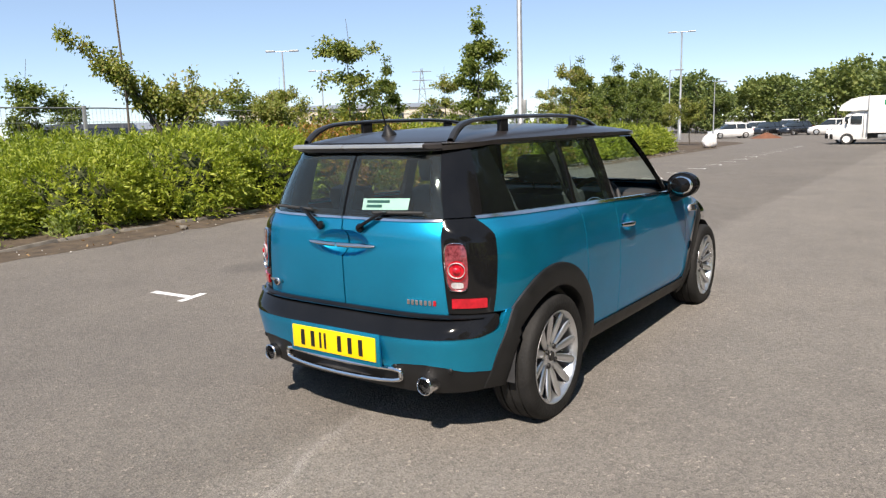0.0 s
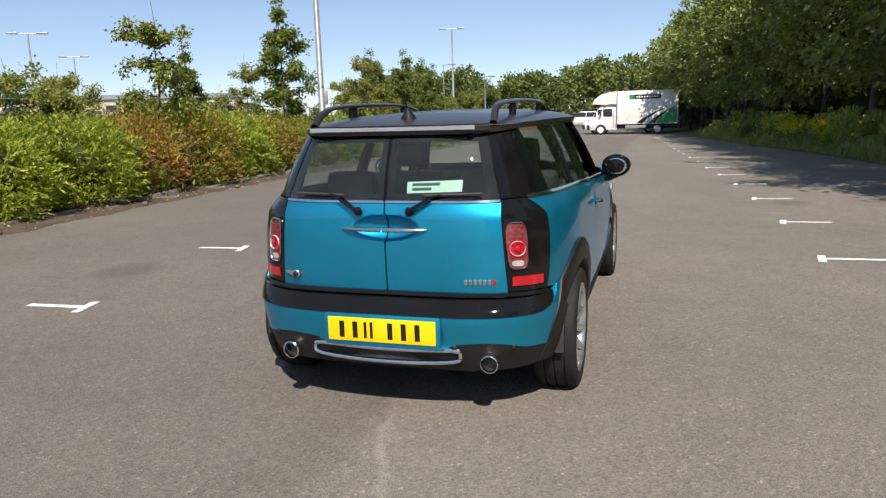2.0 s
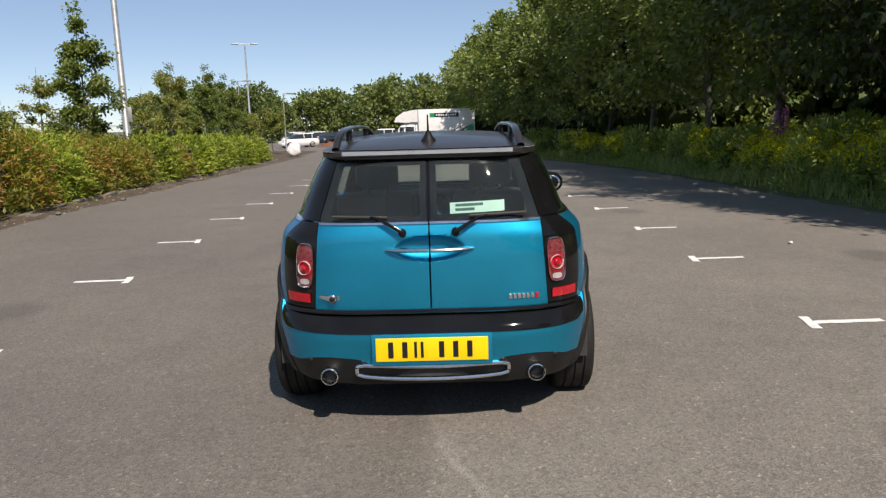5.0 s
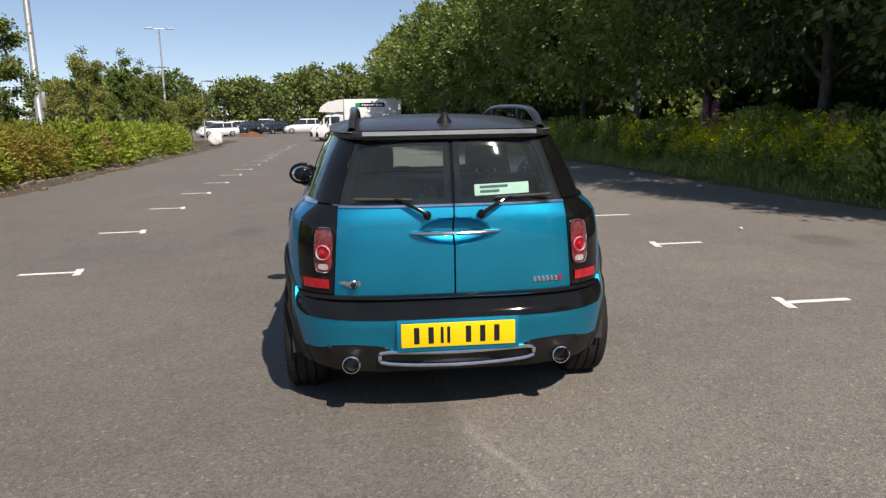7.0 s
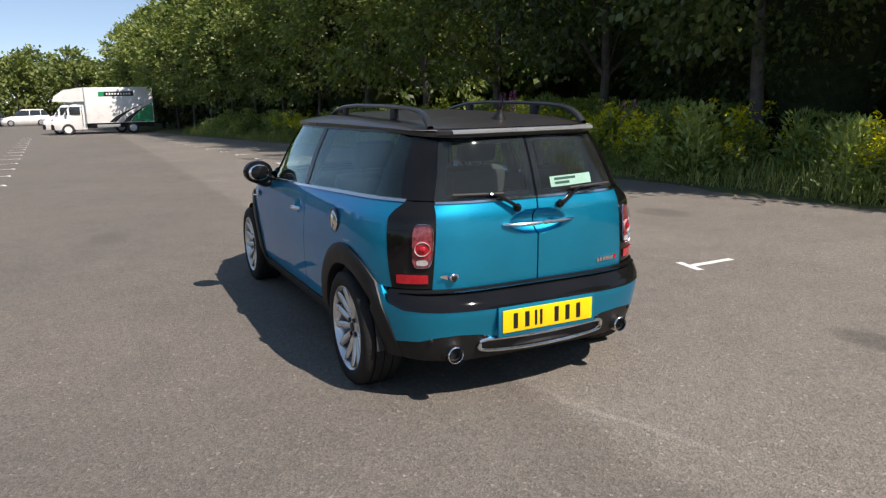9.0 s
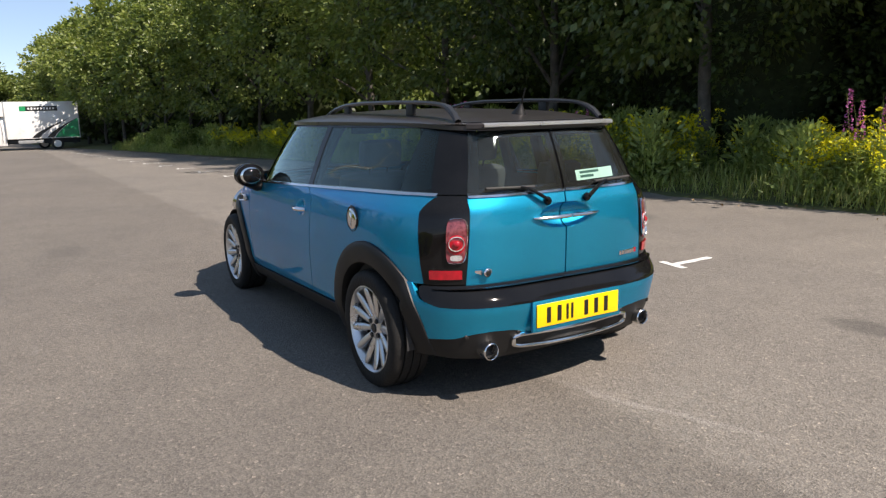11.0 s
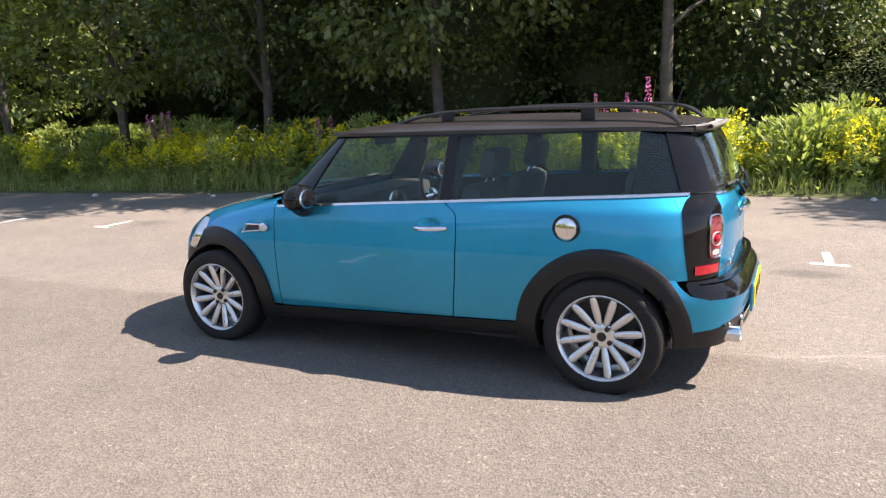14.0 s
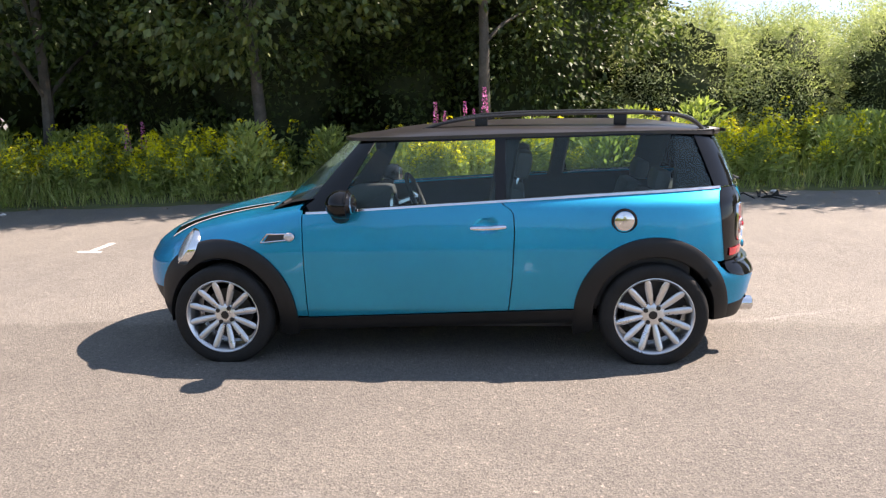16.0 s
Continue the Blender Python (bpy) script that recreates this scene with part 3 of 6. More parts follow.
tail_doors = both("rear_door", panel(tail_door_point, 60, 56), PAINT)
for s_x in (1, -1):
    bar = Shape().tube([(s_x * x, -0.606 + 0.03 * (x / 0.21) ** 2, 0.889) for x in np.linspace(0.004, 0.205, 9)], [0.014] * 6 + [0.013, 0.011, 0.006], 10, flat=0.8)
    part("door_handle", bar, CHROME, tail_doors[0 if s_x > 0 else 1], "chrome handle bar")
    strip = Shape().grid([[surface(z, "x", x, d) for z, d in ((1.005, 0.0), (1.006, 0.006), (1.016, 0.006), (1.018, 0.0))] for x in np.linspace(0.004, 0.522, 20)])
    part("belt_trim", strip if s_x > 0 else strip.mirrored(), CHROME, car, "chrome trim strip")


def tail_glass_point(u, v, d):
    z = 1.018 + (1.325 - 1.018) * v
    return surface(z, "x", 0.008 + (door_edge(z) - 0.012) * u, d - 0.004)


both("rear_window", panel(tail_glass_point, 24, 14, rim=0), GLASS_DARK)
frame_r = Shape()
for z0, z1, u0, u1 in ((1.018, 1.345, 0.0, 0.07), (1.018, 1.345, 0.90, 1.0), (1.018, 1.045, 0.07, 0.9), (1.27, 1.345, 0.07, 0.9)):
    frame_r.grid([[surface(z0 + (z1 - z0) * j / 6, "x", 0.006 + (door_edge(z0 + (z1 - z0) * j / 6) - 0.008) * (u0 + (u1 - u0) * i / 6), -0.007) for j in range(7)] for i in range(7)])
both("window_frame", frame_r, GLOSS_BLACK)
part("door_seal", Shape().grid([[surface(z, "x", x, -0.011) for x in (-0.014, 0.0, 0.014)] for z in np.linspace(1.014, 1.345, 8)]), GLOSS_BLACK, car)


# lamp panels and pillars
def lamp_panel_point(u, v, d):
    z = 0.608 + (1.014 - 0.608) * v
    return corner(z, door_edge(z), lamp_edge(z), u, d + 0.002)


both("lamp_panel", panel(lamp_panel_point, 26, 24), GLOSS_BLACK, "gloss black lamp surround")


def d_edge(z):
    return lerp(z, [(1.014, -0.352), (1.34, -0.24)])


both("rear_pillar", panel(lambda u, v, d: corner(1.02 + 0.321 * v, door_edge(1.02 + 0.321 * v), d_edge(1.02 + 0.321 * v), u, d - 0.002), 20, 14), GLOSS_BLACK, "gloss black rear pillar")


def lamp_point(a, b, d):
    """a from the inner to the outer edge, b from foot to head of the lamp."""
    z = 0.711 + 0.206 * b
    return corner(z, door_edge(z) + 0.014, lamp_edge(z), 0.385 * a, d)


def lamp_patch(ca, cb, ra, rb, d, power=2.0, rings=5, sides=36, dome=0.0):
    s = Shape()
    rows = []
    for i in range(rings + 1):
        k = i / rings
        row = []
        for j in range(sides):
            t = 2 * math.pi * j / sides
            c, e = math.cos(t), math.sin(t)
            q = (abs(c) ** power + abs(e) ** power) ** (-1 / power)
            row.append(lamp_point(ca + ra * k * q * c, cb + rb * k * q * e, d + dome * (1 - k * k)))
        rows.append(row)
    return s.grid(rows, closed=True)


def lamp_ring(ca, cb, ra, rb, t0, d, power=2.0, sides=40):
    s = Shape()
    rows = []
    for k, dd in ((1.0, 0.0), (1.0, d), (1 - t0 * 0.5, d + 0.004), (1 - t0, d), (1 - t0, 0.0)):
        row = []
        for j in range(sides):
            t = 2 * math.pi * j / sides
            c, e = math.cos(t), math.sin(t)
            q = (abs(c) ** power + abs(e) ** power) ** (-1 / power)
            row.append(lamp_point(ca + ra * k * q * c, cb + rb * k * q * e, dd))
        rows.append(row)
    return s.grid(rows, closed=True)


for side in (1, -1):
    def put(nm, sh, mat, par, lab=""):
        return part(nm, sh if side > 0 else sh.mirrored(), mat, par, lab)

    base = put("tail_light", lamp_patch(0.5, 0.5, 0.5, 0.5, 0.006, 4.5), LAMP_BASE, car, "red and clear tail light with chrome rim")
    put("bezel", lamp_ring(0.5, 0.5, 0.53, 0.52, 0.065, 0.009, 4.5), CHROME, base, "chrome rim")
    put("red_lens", lamp_patch(0.5, 0.42, 0.44, 0.22, 0.009, 2.2, dome=0.003), LENS_RED, base)
    put("reflector_ring", lamp_ring(0.5, 0.44, 0.40, 0.17, 0.14, 0.013), LENS_CLEAR, base)
    put("bulb_cap", lamp_patch(0.5, 0.44, 0.17, 0.075, 0.018, dome=0.006), LENS_RED, base)
    put("reversing_lens", lamp_patch(0.48, 0.12, 0.3, 0.065, 0.009, 3.0), LENS_CLEAR, base)
    bar = panel(lambda u, v, d: corner(0.634 + 0.042 * v, 0.578, -0.40, 0.80 * u, d + 0.008), 14, 3, rim=0.012)
    put("reflector", bar, LENS_RED, car, "red reflector bar")


# greenhouse
def a_in(z):
    return 1.83 - 0.59 * (z - 0.945)


def a_out(z):
    return 2.06 - 0.875 * (z - 0.92)


def green_sheet(y_from, y_to, d0=-0.003, top=1.34, low=0.008):
    def point(u, v, d):
        a0 = y_from(1.15) if callable(y_from) else y_from
        b0 = y_to(1.15) if callable(y_to) else y_to
        z0 = belt_z(a0 * (1 - u) + b0 * u) + low
        z = z0 + (top - z0) * v
        a = y_from(z) if callable(y_from) else y_from
        b = y_to(z) if callable(y_to) else y_to
        return surface(z, "y", a * (1 - u) + b * u, d + d0, glass=True)

    return point




def club_rear(z):
    return 0.40 + 0.25 * (z - 1.0)


def club_front(z):
    return 0.82 + 0.15 * (z - 1.0)


part("side_window", panel(green_sheet(d_edge, 0.845, -0.005), 28, 14, rim=0).mirrored(), GLASS_PRIVACY, car, "dark tinted side window")
part("side_window", panel(green_sheet(d_edge, lambda z: club_rear(z) - 0.01, -0.005), 20, 14, rim=0), GLASS_PRIVACY, car, "dark tinted side window")
part("door_window", panel(green_sheet(0.885, a_in, -0.005), 24, 14, rim=0).mirrored(), GLASS_CLEAR, car)
part("club_window", panel(green_sheet(lambda z: club_rear(z) + 0.01, lambda z: club_front(z) - 0.03, -0.005), 10, 14, rim=0), GLASS_PRIVACY, car)
both("window_band", panel(green_sheet(d_edge, -0.13, -0.013), 6, 12, rim=0), GLOSS_BLACK)
part("centre_pillar", panel(green_sheet(0.835, 0.895, -0.001), 4, 14).mirrored(), GLOSS_BLACK, car)
part("centre_pillar", panel(green_sheet(lambda z: club_rear(z) - 0.014, lambda z: club_rear(z) + 0.014, -0.001), 4, 14), GLOSS_BLACK, car)
part("door_pillar", panel(green_sheet(lambda z: club_front(z) - 0.035, lambda z: club_front(z) + 0.03, -0.006), 4, 14), GLOSS_BLACK, car)
both("front_pillar", panel(green_sheet(a_in, a_out, 0.0, 1.345, -0.01), 8, 16), GLOSS_BLACK, "black windscreen pillar")
part("windscreen", panel(lambda u, v, d: front_corner(0.925 + 0.415 * v, a_out(0.925 + 0.415 * v), u, d - 0.004, glass=True), 24, 14, rim=0), GLASS_CLEAR, car)
part("windscreen", panel(lambda u, v, d: front_corner(0.925 + 0.415 * v, a_out(0.925 + 0.415 * v), u, d - 0.004, glass=True), 24, 14, rim=0).mirrored(), GLASS_CLEAR, car)
top_rail = panel(green_sheet(d_edge, a_in, -0.002, 1.345), 40, 24, keep=lambda p: p.z > 1.312)
both("window_frame", top_rail, GLOSS_BLACK)
strip = Shape().grid([[surface(belt_z(y) + dz, "y", y, d) for dz, d in ((-0.006, 0.0), (-0.005, 0.007), (0.008, 0.006), (0.010, -0.004))] for y in np.linspace(-0.385, 2.0, 60)])
both("belt_trim", strip, CHROME, "chrome trim strip")

# roof
ROOF_TOP = smooth_table([(-0.5, 1.350), (-0.3, 1.376), (0.0, 1.398), (0.4, 1.41), (0.9, 1.414), (1.3, 1.404), (1.6, 1.379), (1.85, 1.337)])


RAIL_TOP = smooth_table([(-0.32, 1.338), (-0.3, 1.364), (-0.27, 1.389), (-0.22, 1.411), (-0.15, 1.427), (0.0, 1.438), (0.3, 1.445), (0.75, 1.447), (1.0, 1.438), (1.2, 1.411), (1.34, 1.37)])


def roof_edge(t):
    """Plan of the roof's edge; t from the middle of the tail (0) by the side to the middle of the front (1)."""
    if t < 0.3:
        a = (t / 0.3) * math.pi / 2
        n = 5.0
        y = 0.5 - (0.5 + 0.45) * math.cos(a) ** (2 / n)
        return (0.628 - 1.1 * tuck(y, 1.34)) * math.sin(a) ** (2 / n), y
    if t < 0.65:
        y = 0.5 + 0.55 * (t - 0.3) / 0.35
        return 0.628 - 1.1 * tuck(y, 1.34), y
    a = (t - 0.65) / 0.35 * math.pi / 2
    n = 3.8
    return 0.628 * math.cos(a) ** (2 / n), 1.05 + (1.86 - 1.05) * math.sin(a) ** (2 / n)


def roof_point(u, v, d):
    x, y = roof_edge(u)
    ys = min(max(y, 0.1), 1.25)
    s = 1 - v
    px, py = x * s, ys + (y - ys) * s
    k = 0.42 * (1 - s**10) + 0.58 * (1 - s**2.2)
    z0 = 1.341 + 0.006 * max(0.0, 1 - abs(y - 0.8) / 1.2) - 0.018 * min(1.0, max(0.0, (-0.1 - y) / 0.35))
    return Vector((px, py, z0 + (lerp(py, ROOF_TOP) - z0) * k + d))


def roof_lines(u, v, d):
    return roof_point(u, v**1.8, d)


both("roof", panel(roof_lines, 80, 26, rim=0.02), ROOF_BLACK, "dark grey roof skin")
under = Shape().grid([[Vector((roof_edge(u)[0] * s, min(max(roof_edge(u)[1], 0.1), 1.25) + (roof_edge(u)[1] - min(max(roof_edge(u)[1], 0.1), 1.25)) * s, 1.338)) for s in (0.0, 0.5, 0.85, 1.0)] for u in np.linspace(0, 1, 60)])
both("headliner", under, HEADLINING, "grey roof lining")
lip = Shape()
lip.grid([[Vector((roof_edge(u)[0] * k, roof_edge(u)[1] - 0.010 + (1 - k) * 0.3, z)) for k, z in ((0.985, 1.341), (1.0, 1.334), (1.0, 1.316), (0.985, 1.31), (0.9, 1.311))] for u in np.linspace(0.0, 0.12, 24)])
spoiler = both("spoiler_lip", lip, ROOF_BLACK)
edge = Shape().grid([[Vector((x, -0.461 + 0.02 * (x / 0.5) ** 4 + dy, z)) for dy, z in ((0.012, 1.341), (0.0, 1.338), (-0.007, 1.334), (-0.007, 1.323), (0.004, 1.319))] for x in np.linspace(0.0, 0.402, 16)])
for k in (0, 1):
    part("spoiler_trim", edge if k == 0 else edge.mirrored(), SPOILER_TRIM, spoiler[k], "silver trim strip")
for side in (1, -1):
    ys = np.linspace(-0.315, 1.34, 44)
    rows = []
    for y in ys:
        xr = side * (0.45 - 0.012 * (2 * (y + 0.315) / 1.655 - 1) ** 2 + 0.015 * max(0.0, (-0.2 - y) / 0.115))
        top = lerp(y, RAIL_TOP) + SETTLE
        deep = 0.022 + 0.012 * max(0.0, 1 - abs(y + 0.27) / 0.12)
        rows.append([Vector((xr + side * 0.019 * o, y, top - deep * h)) for o, h in ((-0.7, 0.1), (0.0, 0.0), (0.7, 0.1), (1.0, 0.45), (0.85, 0.9), (0.0, 1.0), (-0.85, 0.9), (-1.0, 0.45))])
    rail = part("roof_rail", Shape().grid(rows, closed=True), RAIL_BLACK, car, "satin black roof rail")
    for yf in (0.16, 0.98):
        zf = lerp(yf, RAIL_TOP) + SETTLE - 0.015
        low = roof_point(0.45, 0.3, 0).z - 0.02
        part("rail_foot", Shape().box((side * 0.448, yf, (zf + low) / 2), (0.026, 0.075, zf - low), 0.008), PLASTIC, rail)
ant = part("antenna", Shape().tube([(0, -0.19, 1.366), (0, -0.195, 1.382), (0, -0.2, 1.4), (0, -0.208, 1.425)], [0.042, 0.036, 0.022, 0.010], 14), PLASTIC, car, "black roof antenna")
part("rod", Shape().tube([(0, -0.206, 1.415), (0, -0.245, 1.505)], [0.0055, 0.0035], 6), PLASTIC, ant)

# plate with bars, lower trim, exhausts
plate = part("number_plate", Shape().box((0, -0.672, 0.437), (0.52, 0.008, 0.111), 0.003), PLATE_YELLOW, car, "yellow rear number plate")
for k, x in enumerate((-0.19, -0.125, -0.075, -0.045, 0.045, 0.11, 0.175)):
    part("bar", Shape().box((x, -0.6772, 0.437), (0.024 if k not in (2, 3) else 0.013, 0.002, 0.076), 0), INK, plate)
part("plate_frame", Shape().box((0, -0.662, 0.434), (0.56, 0.014, 0.15), 0.005), PAINT, car)
hoop = []
for k in range(41):
    t = 2 * math.pi * k / 40
    c, e = math.cos(t), math.sin(t)
    q = (abs(c) ** 6 + abs(e) ** 6) ** (-1 / 6)
    x = 0.358 * q * c
    hoop.append((x, -0.638 + 0.018 * (x / 0.36) ** 2, 0.313 + 0.03 * q * e + 0.012 * (x / 0.36) ** 2))
part("lower_trim", Shape().tube(hoop, 0.011, 8, caps=False), CHROME, car, "chrome hoop in the rear skirt")
part("lower_grille", Shape().grid([[Vector((x, -0.622 + 0.05 * (x / 0.36) ** 2, z + 0.012 * (x / 0.36) ** 2)) for z in (0.282, 0.336)] for x in np.linspace(-0.345, 0.345, 21)]), INTERIOR, car)
for side in (1, -1):
    x = side * 0.489
    m = Matrix.Translation((x, -0.63, 0.297)) @ Matrix.Rotation(radians(-90), 4, "X")
    part("exhaust_tip", Shape().lathe([(0.034, 0.16), (0.034, 0.02), (0.033, 0.004), (0.037, -0.002), (0.042, 0.003), (0.0425, 0.02), (0.04, 0.2)], m, 24), CHROME, car, "chrome exhaust tip")
    part("exhaust_pipe", Shape().lathe([(0.0, 0.05), (0.034, 0.05), (0.034, 0.02)], m, 20), INTERIOR, car)
    for x2, z2 in ((0.33, 0.362), (0.585, 0.366)):
        yy = surface(z2, "x", x2, bumper=True).y
        part("parking_sensor", Shape().ball((side * x2, yy, z2), (0.013, 0.006, 0.013), 6, 10), PLASTIC, car)
# badges: plain shapes
badge = part("badge", Shape().ball((-0.466, -0.568, 0.66), (0.022, 0.008, 0.022), 6, 14), CHROME, car, "chrome winged roundel")
part("roundel", Shape().ball((-0.466, -0.575, 0.66), (0.014, 0.004, 0.014), 6, 14), INK, badge, "dark roundel")
for s_x in (-1, 1):
    part("wing", Shape().grid([[Vector((-0.466 + s_x * (0.02 + 0.042 * i / 5), surface(0.66, "x", 0.466).y - 0.006, 0.66 + h * (1 - 0.6 * i / 5) + 0.010 * i / 5)) for h in (-0.012, 0.012)] for i in range(6)]), CHROME, badge)
for k in range(7):
    x = 0.375 + 0.021 * k
    part("script_bar", Shape().box((x, surface(0.655, "x", x).y - 0.004, 0.652), (0.015, 0.005, 0.024), 0.002), CHROME if k < 6 else LENS_RED, car)

# wipers
for side in (1, -1):
    w = part("wiper", Shape().ball((side * 0.123, -0.58, 0.968), (0.02, 0.022, 0.022), 6, 10).tube([(side * 0.123, -0.596, 0.972), (side * 0.17, -0.587, 1.0), (side * 0.235, -0.572, 1.036), (side * 0.27, -0.563, 1.044)], [0.014, 0.012, 0.01, 0.007], 8, flat=0.7), GLOSS_BLACK, car, "black rear wiper")
    part("blade", Shape().tube([(side * 0.19, -0.565, 1.04), (side * 0.45, -0.536, 1.046)], 0.007, 6), RUBBER, w)
# sticker in the rear window
stick = part("sticker", Shape().grid([[surface(z, "x", x, -0.012) + Vector((0, 0, 0.03 * (x - 0.1))) for z in (1.046, 1.096)] for x in np.linspace(0.1, 0.355, 8)]), STICKER, car, "mint green dealer sticker inside the rear window")
for zz, x1 in ((1.083, 0.255), (1.063, 0.215)):
    part("bar", Shape().grid([[surface(zz + h, "x", x, -0.0105) + Vector((0, 0, 0.03 * (x - 0.1))) for h in (-0.006, 0.006)] for x in np.linspace(0.125, x1, 4)]), STICKER_INK, stick)

# door handles, fuel cap, side vents, mirrors
for side in (1, -1):
    d_ob = right_door if side > 0 else left_door
    yh = 0.935 if side < 0 else 0.92
    pts = [(side * (lerp(0.83, HALF) + 0.012 + 0.022 * math.sin(math.pi * k / 8)), yh - 0.1 + 0.2 * k / 8, 0.835 - 0.006 * k / 8) for k in range(9)]
    part("handle", Shape().tube(pts, [0.008, 0.012, 0.013, 0.013, 0.013, 0.013, 0.013, 0.012, 0.009], 8, flat=1.1), CHROME, d_ob, "chrome door handle")
    # vent with round repeater
    xv = side * (lerp(0.79, HALF) + 0.004)
    vent = part("side_vent", Shape().grid([[Vector((xv, y, z)), Vector((xv + side * 0.008, y, z))] for y, z in ((2.075, 0.81), (2.075, 0.775), (2.29, 0.755), (2.235, 0.81), (2.075, 0.81))]), CHROME, car, "chrome-rimmed side vent")
    part("vent_mesh", Shape().add([(xv + side * 0.006, 2.10, 0.803), (xv + side * 0.006, 2.10, 0.778), (xv + side * 0.006, 2.255, 0.763), (xv + side * 0.006, 2.222, 0.803)], [(0, 1, 2, 3)]), INTERIOR, vent)
    part("vent_rim", Shape().tube([(xv + side * 0.007, y, z) for y, z in ((2.09, 0.808), (2.09, 0.774), (2.275, 0.757), (2.232, 0.808), (2.09, 0.808))], 0.005, 6, caps=False), CHROME, vent)
    part("repeater", Shape().ball((xv + side * 0.006, 2.10, 0.79), (0.012, 0.033, 0.026), 8, 14), LENS_CLEAR, vent, "clear side repeater")
    # mirror
    mx, my, mz = side * 0.878, 1.745, 0.985
    mir = part("wing_mirror", Shape().ball((mx, my + 0.02, mz), (0.104, 0.09, 0.082), 12, 18), GLOSS_BLACK, car, "rounded black wing mirror")
    part("mirror_glass", Shape().ball((mx + side * 0.003, my - 0.046, mz), (0.074, 0.008, 0.057), 8, 18), MIRROR, mir)
    part("mirror_rim", Shape().tube([(mx + 0.092 * math.cos(a), my - 0.018, mz + 0.072 * math.sin(a)) for a in np.linspace(0, 2 * math.pi, 25)], 0.009, 6, caps=False), GLOSS_BLACK, mir)
    part("mirror_foot", Shape().tube([(side * 0.77, my + 0.05, 0.915), (side * 0.82, my + 0.04, 0.905), (side * 0.875, my + 0.03, 0.94)], [0.06, 0.052, 0.06], 12, flat=0.75), PLASTIC, mir)
fuel_m = Matrix.Translation((-lerp(0.855, HALF) - 0.002, 0.175, 0.857)) @ Matrix.Rotation(radians(-90), 4, "Y")
cap = part("fuel_cap", Shape().lathe([(0.0, 0.012), (0.045, 0.011), (0.054, 0.006), (0.056, 0.0)], fuel_m, 28), CHROME, car, "round chrome fuel cap")
part("cap_ring", Shape().lathe([(0.057, 0.002), (0.064, 0.006), (0.072, 0.0)], fuel_m, 28), GLOSS_BLACK, cap)
part("cap_grip", Shape().box((-lerp(0.855, HALF) - 0.016, 0.175, 0.857), (0.012, 0.018, 0.075), 0.005), CHROME, cap)
for side in (1, -1):
    at = front_corner(0.715, 2.83, 0.0)
    across, rise = front_corner(0.715, 2.85, 0.0) - at, front_corner(0.73, 2.83, 0.0) - at
    out = across.cross(rise).normalized()
    out = (out if out.y > 0 else -out) * 0.6 + Vector((0.1, 0.6, 0.3))
    out.normalize()
    at = at - out * 0.012
    hm = Matrix.Translation((side * at.x, at.y, at.z)) @ Vector((side * out.x, out.y, out.z)).to_track_quat("Z", "Y").to_matrix().to_4x4()
    hl = part("headlight", Shape().lathe([(0.0, 0.026), (0.04, 0.0245), (0.075, 0.018), (0.1, 0.009), (0.114, -0.002), (0.116, -0.03)], hm, 32), LENS_CLEAR, car, "clear oval headlight")
    part("bezel", Shape().lathe([(0.112, 0.002), (0.117, 0.006), (0.122, 0.0), (0.124, -0.04)], hm, 32), CHROME, hl, "chrome rim")

# windscreen wipers
for x0, x1 in ((-0.1, 0.45), (-0.58, -0.05)):
    part("wiper", Shape().tube([(x0, 2.2, 0.955), (x0 + 0.2, 2.17, 0.975), (x1, 2.12 - 0.2 * abs(x1), 0.985)], 0.011, 6), PLASTIC, car, "black windscreen wiper")


